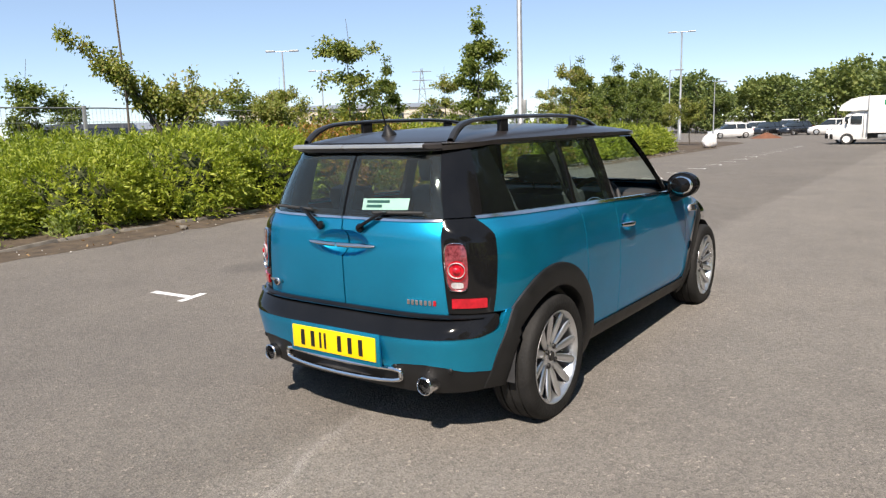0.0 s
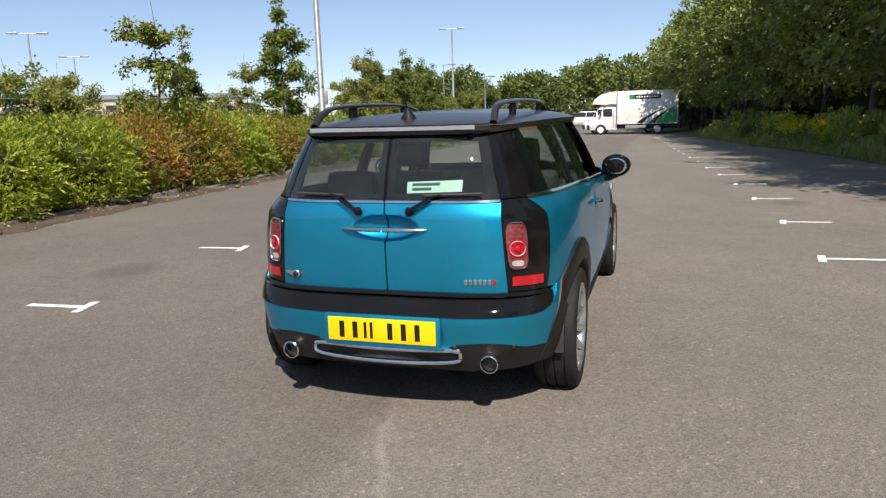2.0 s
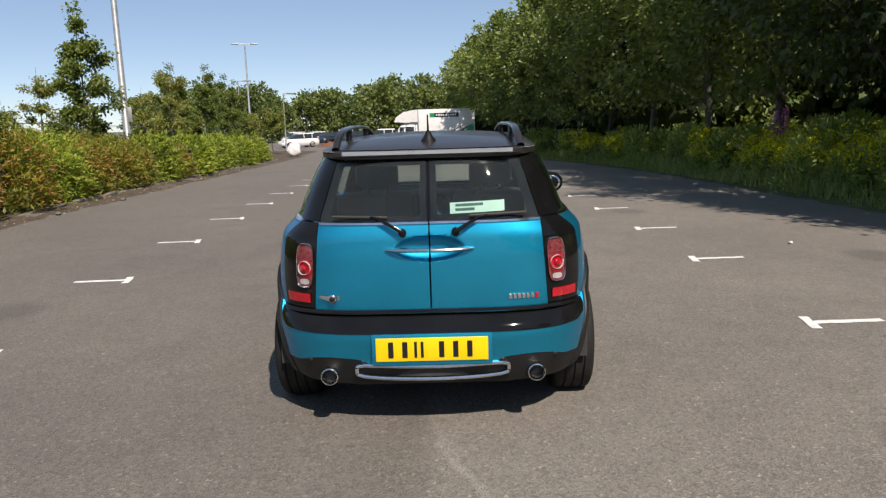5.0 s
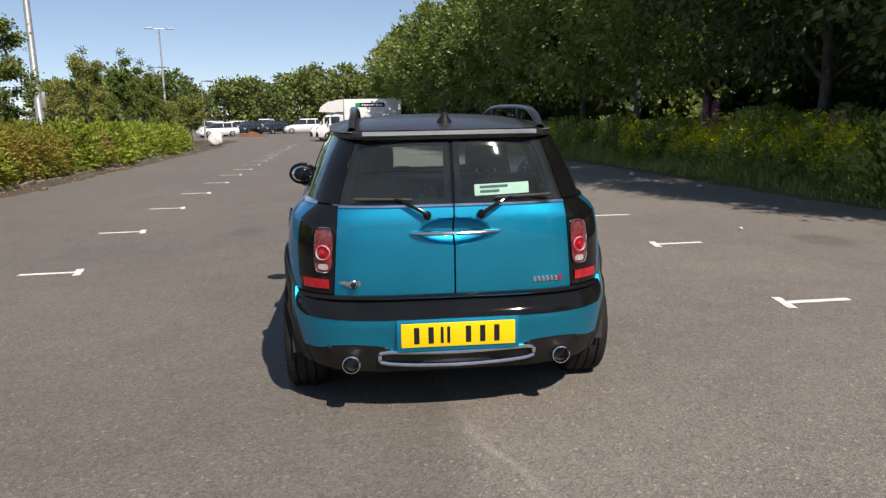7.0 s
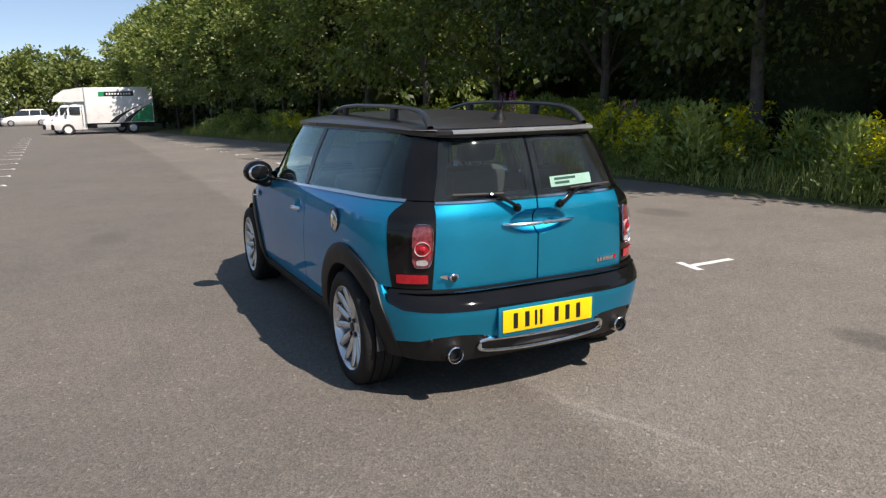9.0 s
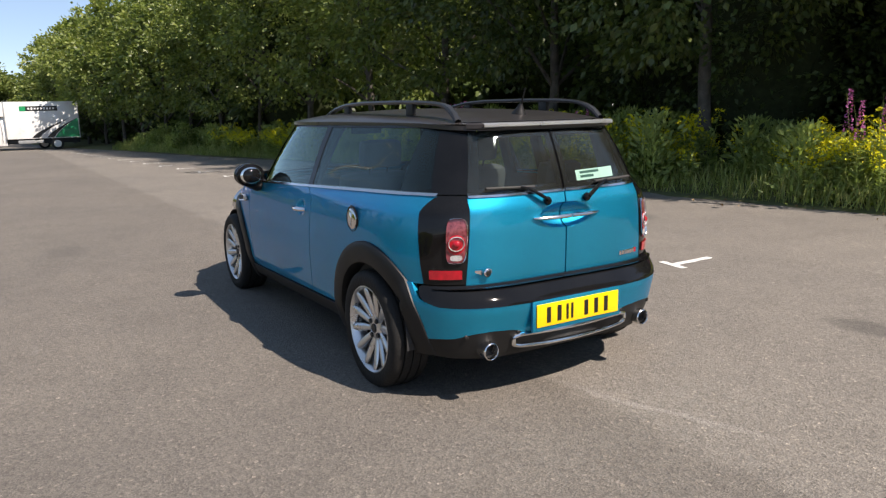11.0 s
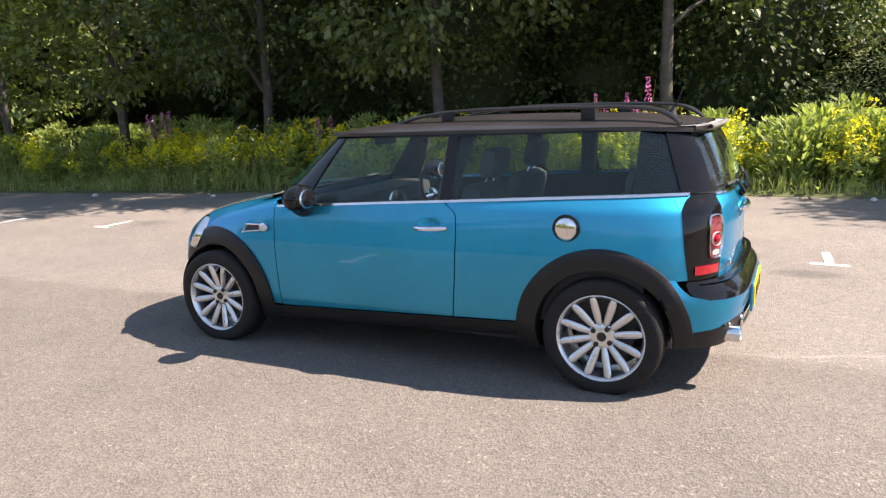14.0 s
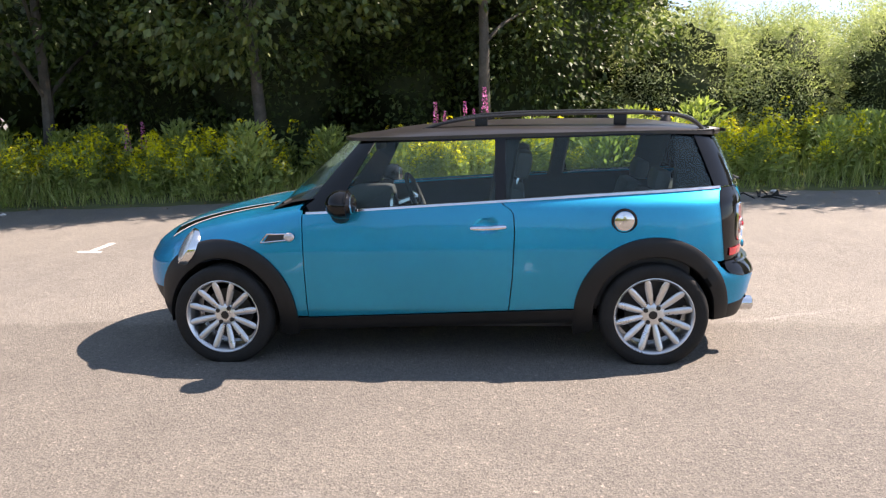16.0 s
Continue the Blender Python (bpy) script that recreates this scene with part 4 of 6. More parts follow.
# wheels
def wheel(at, outward):
    m = Matrix.Translation(at) @ Matrix.Rotation(radians(90 * outward), 4, "Y") @ Matrix.Rotation(radians(11), 4, "Z")
    root = part("wheel", Shape().lathe([(0.0, 0.0), (0.15, 0.0), (0.15, -0.02), (0.0, -0.02)], m @ Matrix.Translation((0, 0, -0.005)), 32), DARK_METAL, car)
    tyre = Shape().lathe([(0.222, 0.092), (0.232, 0.099), (0.262, 0.104), (0.287, 0.1), (0.300, 0.090), (0.3055, 0.074), (0.307, 0.052), (0.299, 0.050), (0.299, 0.044), (0.3078, 0.042), (0.308, 0.004), (0.300, 0.003), (0.300, -0.003), (0.308, -0.004), (0.3078, -0.042), (0.299, -0.044), (0.299, -0.050), (0.307, -0.052), (0.3055, -0.074), (0.300, -0.092), (0.287, -0.104), (0.262, -0.108), (0.222, -0.095)], m, 64)
    tyre.v = [(x, y, max(z, SETTLE)) for x, y, z in tyre.v]
    part("tyre", tyre, TYRE, root, "black road tyre")
    rim = Shape().lathe([(0.2, -0.09), (0.215, -0.088), (0.205, -0.03), (0.2, 0.05), (0.207, 0.075), (0.214, 0.09), (0.222, 0.099), (0.226, 0.098), (0.228, 0.09), (0.222, 0.085)], m, 56)
    rim.lathe([(0.0, 0.062), (0.03, 0.062), (0.055, 0.06), (0.07, 0.052), (0.074, 0.03), (0.07, 0.0)], m, 32)
    for k in range(12):
        a = 2 * math.pi * k / 12
        rm = m @ Matrix.Rotation(a, 4, "Z")
        rows = []
        for r, wd, h0, th in ((0.055, 0.012, 0.05, 0.008), (0.075, 0.016, 0.054, 0.01), (0.11, 0.020, 0.06, 0.013), (0.15, 0.0215, 0.068, 0.0135), (0.185, 0.021, 0.077, 0.012), (0.203, 0.017, 0.083, 0.009), (0.213, 0.010, 0.087, 0.004)):
            rows.append([rm @ Vector((r, wd * math.cos(b), h0 + th * math.sin(b))) for b in [2 * math.pi * q / 10 for q in range(10)]])
        rim.grid(rows, closed=True)
    part("rim", rim, ALLOY, root, "silver alloy rim with twelve spokes")
    part("hub_cap", Shape().lathe([(0.0, 0.07), (0.022, 0.069), (0.026, 0.06)], m, 20), INK, root, "black wheel centre cap")
    # raised black discs stand in for the shaded recesses of the bolt holes
    for k in range(4):
        a = 2 * math.pi * (k + 0.5) / 4
        part("dark_bolt_hole", Shape().lathe([(0.0, 0.066), (0.0125, 0.067), (0.014, 0.056)], m @ Matrix.Translation((0.05 * math.cos(a), 0.05 * math.sin(a), 0.001)), 10), INK, root)


TYRE = varied("tyre_rubber_tread", (0.009, 0.009, 0.009), (0.022, 0.021, 0.02), 9.0, 0.7, spec=0.22)
tt, tb, tn, tl = nodes_of(TYRE)
tread = tn.new("ShaderNodeTexVoronoi")
tread.inputs["Scale"].default_value = 55.0
tc = tn.new("ShaderNodeTexCoord")
tl.new(tc.outputs["Object"], tread.inputs["Vector"])
tl.new(bump_node(tt, tread.outputs["Distance"], 0.5, 0.003), tb.inputs["Normal"])
for yc, tr in ((0.0, 0.727), (AXLE, 0.727)):
    for side in (1, -1):
        wheel((side * tr, yc, 0.3055), side)

# cabin
part("cabin_floor", Shape().box((0, 1.1, 0.33), (1.36, 2.3, 0.05), 0.02).box((0, -0.2, 0.55), (1.1, 0.55, 0.05), 0.02), INTERIOR, car)
dash = Shape().box((0, 1.86, 0.86), (1.36, 0.34, 0.16), 0.06).box((0, 1.74, 0.72), (1.3, 0.2, 0.2), 0.05)
part("dashboard", dash, INTERIOR, car, "dark dashboard")
part("dial", Shape().lathe([(0.0, 0.0), (0.1, 0.0), (0.115, 0.01), (0.12, 0.03)], Matrix.Translation((0, 1.63, 0.82)) @ Matrix.Rotation(radians(90), 4, "X"), 28), CHROME, car, "round central dial")
sw = Matrix.Translation((0.36, 1.5, 0.86)) @ Matrix.Rotation(radians(68), 4, "X")
wheel_s = part("steering_wheel", Shape().tube([sw @ Vector((0.18 * math.cos(a), 0.18 * math.sin(a), 0)) for a in np.linspace(0, 2 * math.pi, 33)], 0.016, 8, caps=False), INTERIOR, car, "dark steering wheel")
part("hub", Shape().ball((0, 0, 0), (0.07, 0.06, 0.035), 8, 14, sw @ Matrix.Translation((0, 0, -0.02))).tube([sw @ Vector((-0.17, 0, -0.01)), sw @ Vector((0.17, 0, -0.01))], 0.016, 8).tube([sw @ Vector((0, 0, -0.02)), (0.36, 1.72, 0.78)], 0.03, 8), CHROME, wheel_s)


def seat(x, y, front):
    back_top = 1.03 if front else 0.92
    s = part("seat", Shape().box((x, y + 0.14, 0.56), (0.5, 0.5, 0.16), 0.06), SEAT_CLOTH, car, "grey cloth seat with headrest")
    m = Matrix.Translation((x, y - 0.16, 0.78 if front else 0.72)) @ Matrix.Rotation(radians(14), 4, "X")
    part("backrest", Shape().box((0, 0, 0), (0.48, 0.14, 0.52), 0.06, m), SEAT_CLOTH, s)
    mh = Matrix.Translation((x, y - 0.27, back_top + 0.12)) @ Matrix.Rotation(radians(10), 4, "X")
    part("headrest", Shape().box((0, 0, 0), (0.27, 0.1, 0.17 if front else 0.14), 0.045, mh), SEAT_CLOTH, s)
    for q in (-0.06, 0.06):
        part("post", Shape().tube([(x + q, y - 0.26, back_top + 0.07), (x + q, y - 0.22, back_top - 0.02)], 0.007, 6), CHROME, s)


seat(0.36, 1.0, True)
seat(-0.36, 1.0, True)
seat(0.36, 0.18, False)
seat(-0.36, 0.18, False)
for side in (1, -1):
    part("door_card", Shape().grid([[Vector((side * (lerp(z, HALF) - 0.06 - tuck(y, z)), y, z)) for z in np.linspace(0.35, belt_z(y) - 0.012, 8)] for y in np.linspace(-0.2, 2.0, 20)]), INTERIOR, car)
for side, spans in ((1, ((-0.30, -0.10), (0.40, 0.515), (0.80, 0.915))), (-1, ((-0.30, -0.12), (0.79, 0.91)))):
    for y0, y1 in spans:
        rows = []
        for z in np.linspace(0.93, 1.335, 9):
            flare = 0.03 * (max(0.0, (1.0 - z) / 0.07) ** 2 + max(0.0, (z - 1.27) / 0.065) ** 2)
            row = []
            for k, inset in ((0.0, 0.032), (0.12, 0.055), (0.5, 0.066), (0.88, 0.055), (1.0, 0.032)):
                y = y0 - flare + (y1 - y0 + 2 * flare) * k - 0.16 * (z - 1.1)
                row.append(Vector((side * (surface(z, "y", y, glass=True).x - inset), y, z)))
            rows.append(row)
        part("pillar_trim", Shape().grid(rows), INTERIOR, car)
part("parcel_shelf", Shape().box((0, -0.27, 0.93), (1.1, 0.42, 0.03), 0.01), INTERIOR, car)
part("rear_view_mirror", Shape().box((0, 1.68, 1.27), (0.24, 0.035, 0.06), 0.015), INTERIOR, car)

# ---- verges, kerb, hedge, trees ----
def east_edge(y):
    return np.interp(y, [-60.0, -8.0, 0.0, 5.0, 10.0, 15.5, 20.5, 26.0, 40.0, 60.0, 130.0], [7.4, 6.9, 6.85, 6.4, 6.2, 6.0, 5.65, 4.7, 3.1, 0.6, -8.5])


def west_edge(y):
    return -7.25 - 0.07 * y


def mesh_np(name, verts, faces, mat):
    me = bpy.data.meshes.new(name)
    me.from_pydata(np.asarray(verts, dtype=np.float32).reshape(-1, 3), [], np.asarray(faces, dtype=np.int32))
    me.materials.append(mat)
    me.update()
    return me


def unit(v):
    return v / np.maximum(np.linalg.norm(v, axis=-1, keepdims=True), 1e-9)


def leaf_quads(rng, centres, along, length, width, fold=0.25, vary=0.35):
    """Rhombic leaves at centres, each lying roughly along its direction."""
    n = len(centres)
    d = unit(along + rng.normal(0, 0.35, (n, 3)))
    s = unit(np.cross(d, unit(rng.normal(0, 1, (n, 3)) + np.array([0, 0, 1.2]))))
    u = np.cross(s, d)
    k = 1 + rng.uniform(-vary, vary, (n, 1))
    L, Wd = length * k / 2, width * k / 2
    v = np.stack([centres - d * L, centres + s * Wd + u * Wd * fold - d * L * 0.1, centres + d * L, centres - s * Wd + u * Wd * fold - d * L * 0.1], 1)
    return v.reshape(-1, 3)


def quads(n):
    return np.arange(4 * n).reshape(n, 4)


BARK = varied("grey_bark", (0.04, 0.035, 0.028), (0.12, 0.105, 0.088), 7.0, 0.85, bump=0.01, fine=40.0)
CROWN_SHADE = varied("shaded_crown_core", (0.026, 0.034, 0.017), (0.055, 0.068, 0.032), 6.0, 0.95, bump=0.03, fine=25.0, spec=0.1)
SHRUB_SHADE = varied("shaded_shrub_core", (0.02, 0.026, 0.008), (0.055, 0.066, 0.02), 9.0, 0.9, bump=0.01)
# row leaves in two tones: darker near as if shaded, brighter beyond as sunlit
LEAF_ROW = leaf_material("dark_green_leaves", [(0.15, (0.035, 0.057, 0.016)), (0.5, (0.074, 0.108, 0.027)), (0.85, (0.145, 0.18, 0.045))], 0.4, 0.32)
LEAF_ROW_SUNLIT = leaf_material("sunlit_olive_leaves", [(0.15, (0.075, 0.11, 0.032)), (0.5, (0.165, 0.215, 0.054)), (0.85, (0.3, 0.34, 0.1))], 0.4, 0.46)
LEAF_DEEP = leaf_material("deep_green_leaves", [(0.15, (0.034, 0.057, 0.019)), (0.5, (0.067, 0.104, 0.028)), (0.85, (0.115, 0.16, 0.04))], 0.5, 0.34)
LEAF_YOUNG = leaf_material("mid_green_leaves", [(0.12, (0.06, 0.10, 0.024)), (0.5, (0.13, 0.18, 0.036)), (0.85, (0.23, 0.26, 0.06))], 0.45, 0.4)
LEAF_TAN = leaf_material("olive_and_tan_leaves", [(0.1, (0.10, 0.14, 0.03)), (0.5, (0.23, 0.27, 0.05)), (0.78, (0.32, 0.29, 0.09)), (0.95, (0.42, 0.28, 0.18))], 0.5, 0.4)
LEAF_WILLOW = leaf_material("grey_green_willow_leaves", [(0.12, (0.19, 0.24, 0.13)), (0.5, (0.37, 0.43, 0.23)), (0.85, (0.54, 0.58, 0.37))], 0.45, 0.5)
LEAF_HEDGE = leaf_material("yellow_green_hedge_leaves", [(0.1, (0.1, 0.15, 0.022)), (0.45, (0.25, 0.32, 0.04)), (0.75, (0.4, 0.45, 0.06)), (0.95, (0.5, 0.5, 0.09))], 0.5, 0.45)
LEAF_HEDGE_RED = leaf_material("reddish_hedge_leaves", [(0.1, (0.06, 0.10, 0.014)), (0.36, (0.18, 0.22, 0.024)), (0.54, (0.32, 0.30, 0.035)), (0.68, (0.36, 0.20, 0.05)), (0.92, (0.38, 0.15, 0.065))], 0.5, 0.4)
LEAF_FAR = leaf_material("far_wood_leaves", [(0.12, (0.065, 0.10, 0.03)), (0.5, (0.13, 0.175, 0.045)), (0.85, (0.22, 0.25, 0.07))], 0.6, 0.3)
WEED = leaf_material("weed_leaves", [(0.12, (0.13, 0.19, 0.055)), (0.5, (0.28, 0.355, 0.1)), (0.85, (0.43, 0.5, 0.19))], 0.5, 0.5)
GRASS = leaf_material("verge_grass", [(0.1, (0.11, 0.155, 0.035)), (0.5, (0.23, 0.29, 0.07)), (0.8, (0.37, 0.39, 0.14)), (0.97, (0.48, 0.43, 0.23))], 0.6, 0.4)
YELLOW = leaf_material("yellow_flowers", [(0.1, (0.62, 0.54, 0.0)), (0.6, (0.78, 0.72, 0.008)), (0.95, (0.86, 0.83, 0.05))], 0.6, 0.3)
MAGENTA = leaf_material("magenta_flowers", [(0.1, (0.46, 0.09, 0.32)), (0.6, (0.64, 0.18, 0.48)), (0.95, (0.72, 0.34, 0.6))], 0.6, 0.3)
SOIL = varied("dry_soil_and_litter", (0.03, 0.021, 0.014), (0.11, 0.08, 0.052), 5.0, 0.95, bump=0.02, fine=45.0)
CONCRETE = varied("weathered_concrete", (0.07, 0.062, 0.05), (0.22, 0.2, 0.17), 6.0, 0.9, bump=0.006, fine=90.0)
TURF = varied("rough_turf", (0.035, 0.05, 0.014), (0.12, 0.13, 0.045), 3.0, 0.95, bump=0.03, fine=30.0)


def bank(name, label, inner, width, y0, y1, side, mat, lift):
    """A strip of rough soil beside the asphalt, with a ragged edge."""
    rng = random.Random(5)
    ys = np.arange(y0, y1, 0.35)
    rows = []
    for y in ys:
        j = rng.uniform(-0.12, 0.12)
        e = inner(y)
        rows.append([Vector((e + side * (o + (j if o < 0.5 else 0)), y, ground_z(y) + z + (rng.uniform(-0.02, 0.03) if o > 0.2 else 0))) for o, z in ((-0.05, 0.003), (0.12, 0.03 * lift), (0.6, 0.08 * lift), (1.6, 0.14 * lift), (width, 0.16 * lift))])
    return tagged(part(name, Shape().grid(rows), mat), label, "ground", kind="structure")


bank("verge", "rough grassy verge of soil and weeds beside the asphalt", east_edge, 60.0, -60.0, 130.0, 1, TURF, 1.0)
bank("hedge_bed", "dry soil bed with leaf litter under the hedge", west_edge, 5.5, -30.0, 60.0, -1, SOIL, 1.0)
bank("soil_spill", "thin spill of dark soil along the kerb", lambda y: west_edge(y) + 0.72, 0.8, -12.0, 46.0, -1, SOIL, 0.12)


def make_tree(name, label, seed, height, crown_r, low, twigs, leaves, leaf, mat, trunk_r=0.11, forks=1, sparse=0.0, group="", shape=0.7, sigma=0.26, heart=0.0):
    rng = np.random.default_rng(seed)
    root = thing(name, label, "tree", group)
    wood = Shape()
    tips = []
    for k in range(forks):
        a = rng.uniform(0, 6.28)
        ln = rng.uniform(0.05, 0.12) * height * (1 if forks > 1 else 0.3)
        n = 9
        path = [Vector((math.cos(a) * ln * (i / n) ** 1.3 + rng.normal(0, 0.02), math.sin(a) * ln * (i / n) ** 1.3 + rng.normal(0, 0.02), height * 0.86 * i / n - 0.05)) for i in range(n + 1)]
        wood.tube(path, [trunk_r * (1.25 if i == 0 else 1) * (1 - 0.88 * i / n) / (1 + 0.3 * (forks - 1)) for i in range(n + 1)], 9)
        for j in range(11 // forks + 2):
            h = rng.uniform(max(0.12, low / height * 0.75), 0.8)
            i0 = min(n - 1, int(h * n / 0.86))
            p0 = path[i0]
            az = rng.uniform(0, 6.28)
            reach = crown_r * rng.uniform(0.55, 0.95) * (1.1 - 0.6 * h)
            up = reach * rng.uniform(0.5, 1.1)
            pts = [p0 + Vector((math.cos(az) * reach * q, math.sin(az) * reach * q, up * q**0.8 + rng.normal(0, 0.03))) for q in (0, 0.33, 0.66, 1.0)]
            wood.tube(pts, [trunk_r * 0.42 * (1 - h * 0.5), trunk_r * 0.28, trunk_r * 0.16, 0.008], 5, caps=False)
            tips.append(pts[-1])
    part("trunk", wood, BARK, root)
    n = twigs
    t = rng.uniform(0, 1, n) ** 0.9
    az = rng.uniform(0, 2 * np.pi, n)
    lob = 1 + 0.22 * np.sin(az * 3 + seed) + 0.16 * np.sin(az * 5 + t * 9 + seed * 2)
    prof = np.sin(np.pi * (0.10 + 0.86 * t)) ** shape
    rad = crown_r * prof * lob * rng.uniform(0.35, 1.0, n) ** 0.55
    c = np.stack([rad * np.cos(az), rad * np.sin(az), low + (height - low) * t + rng.normal(0, 0.15, n)], 1)
    if len(tips):
        tp = np.array([list(p) for p in tips])
        pick = rng.integers(0, len(tp), n // 4)
        c[: n // 4] = tp[pick] + rng.normal(0, 0.25, (n // 4, 3))
    keep = rng.uniform(0, 1, n) > sparse
    c = c[keep]
    out = unit(c - np.array([0, 0, low + (height - low) * 0.35]))
    cl = np.repeat(c, leaves, 0)
    od = np.repeat(out, leaves, 0)
    off = rng.normal(0, sigma, cl.shape) * np.array([1, 1, 0.6])
    pos = cl + off
    v = leaf_quads(rng, pos, od * 0.6 + unit(off) * 0.7 + np.array([0, 0, -0.25]), leaf[0], leaf[1])
    tagged(part("crown", mesh_np("crown", v, quads(len(pos)), mat), mat, root), kind="stuff")
    # a solid dark hull gives the crown its inner shade by colour
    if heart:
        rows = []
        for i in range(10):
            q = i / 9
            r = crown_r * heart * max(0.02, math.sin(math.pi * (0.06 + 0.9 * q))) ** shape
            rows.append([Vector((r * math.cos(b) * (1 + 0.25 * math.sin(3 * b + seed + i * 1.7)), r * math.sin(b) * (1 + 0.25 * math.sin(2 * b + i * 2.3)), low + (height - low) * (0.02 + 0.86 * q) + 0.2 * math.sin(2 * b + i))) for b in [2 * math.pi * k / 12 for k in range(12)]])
        part("shade_core", Shape().grid(rows, closed=True), CROWN_SHADE, root)
    return root


def scatter(trees, spots, seed, grow=(0.9, 1.12)):
    """Copies of the given trees at the spots (x, y, size); the first spots take the originals."""
    rng = random.Random(seed)
    for k, spot in enumerate(spots):
        x, y = spot[:2]
        size = spot[2] if len(spot) > 2 else rng.uniform(*grow)
        m = pose(x, y, (spot[3] if len(spot) > 3 else 0.05) + ground_z(y), 0, 0, rng.uniform(0, 360)) @ Matrix.Diagonal((size, size, size * rng.uniform(0.95, 1.06), 1))
        src = trees[k % len(trees)]
        if k < len(trees):
            src.matrix_world = m
        else:
            o = src.scale.copy()
            copy_thing(src, m @ Matrix.Diagonal((1 / o.x, 1 / o.y, 1 / o.z, 1)))


row = [make_tree("row_tree", "broad green tree with pale grey trunk on the verge", 11 + k, 8.6, 3.1, 1.9, 235, 84, (0.132, 0.096), LEAF_ROW, 0.12, (1, 1, 1, 2)[k], group="trees along the verge") for k in range(3)]
ROW_Y = [5.5, 9.8, 14.0, 18.1, 22.4, 26.6, 30.7, 34.8, 39.0, 43.2, 47.5, 52, 57, 62, 68, -19.0]
rng_t = random.Random(3)
row_spots = [(east_edge(y) + 2.15, y, rng_t.uniform(1.02, 1.2) * (1.0 if y < 30 else 0.86)) for y in ROW_Y]
row_spots[:2] = [(8.44, 5.5, 1.12), (8.58, 9.83, 1.1)]
row_mid = [make_tree("row_tree", "broad olive-green tree with leaves tinted as sunlit and grey trunk on the verge", 81 + k, 8.6, 3.1, 1.9, 225, 62, (0.15, 0.11), LEAF_ROW_SUNLIT, 0.12, (1, 2)[k], group="trees along the verge") for k in range(2)]
row_far = [make_tree("row_tree", "broad olive-green tree with leaves tinted as sunlit far along the verge", 61 + k, 8.6, 3.1, 1.9, 200, 34, (0.225, 0.165), LEAF_ROW_SUNLIT, 0.12, 1, group="trees along the verge") for k in range(2)]
scatter(row, [p for p in row_spots if p[1] < 12], 3)
scatter(row_mid, [p for p in row_spots if 12 <= p[1] < 32], 7)
scatter(row_far, [p for p in row_spots if p[1] >= 32], 6)
edge_tree = make_tree("row_tree", "slim green tree with pale grey trunk on the verge", 17, 8.0, 1.85, 3.1, 150, 115, (0.115, 0.085), LEAF_ROW, 0.12, 1, group="trees along the verge")
scatter([edge_tree], [(8.96, 1.31, 1.12), (9.1, -8.9, 1.1)], 33)
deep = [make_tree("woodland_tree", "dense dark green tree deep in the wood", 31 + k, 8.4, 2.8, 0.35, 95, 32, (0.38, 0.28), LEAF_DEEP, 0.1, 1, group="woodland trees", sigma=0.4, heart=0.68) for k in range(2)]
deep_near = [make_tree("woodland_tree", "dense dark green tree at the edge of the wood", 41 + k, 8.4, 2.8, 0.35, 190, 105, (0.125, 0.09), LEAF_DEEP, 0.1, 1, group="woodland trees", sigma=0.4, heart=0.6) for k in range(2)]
spots = []
for k in range(32):
    y = 0.5 + 2.7 * k
    spots.append((east_edge(y) + 5.2 + 0.8 * math.sin(k * 2.3), y))
for k in range(24):
    y = -1 + 3.6 * k
    spots.append((east_edge(y) + 8.6 + 1.0 * math.sin(k * 1.7), y, 1.15))
for k in range(12):
    spots.append((east_edge(2) + 7.5 + 2.2 * (k % 4) + 0.5 * math.sin(k * 2.1), -3.5 + 2.1 * (k // 4) + 1.1 * (k % 2), 1.0))
for k in range(14):
    spots.append((east_edge(0) + 11.0 + 1.2 * math.sin(k * 2.9), -1 + 2.6 * k, 1.2))
for k in range(7):
    spots.append((east_edge(0) + 14.5 + 1.5 * math.sin(k * 1.3), -1 + 3.0 * k, 1.05))
for k in range(7):
    spots.append((east_edge(-10 - 4 * k) + 7.0 + math.sin(k), -24 - 4 * k, 1.1))
spots = [p for p in spots if not (-12 < p[1] < -1.2 and p[0] > 14) and not (11 < p[1] < 27 and p[0] < 17)]
scatter(deep_near, [p for p in spots if -6 < p[1] < 16 and p[0] < 16], 44)
scatter(deep, [p for p in spots if not (-6 < p[1] < 16 and p[0] < 16)], 4)
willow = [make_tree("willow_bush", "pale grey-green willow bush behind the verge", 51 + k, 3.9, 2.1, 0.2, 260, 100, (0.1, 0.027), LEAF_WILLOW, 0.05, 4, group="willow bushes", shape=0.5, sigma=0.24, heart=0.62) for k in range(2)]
scatter(willow, [(12.2, -2.9, 0.8), (12.6, -5.2, 0.76), (12.4, -7.8, 0.8), (14.6, -3.8, 0.8), (15.0, -6.6, 0.8), (13.2, -10.8, 0.9), (17.3, -5.2, 0.82), (16.3, -9.2, 0.95), (18.3, -7.5, 0.86)], 5)

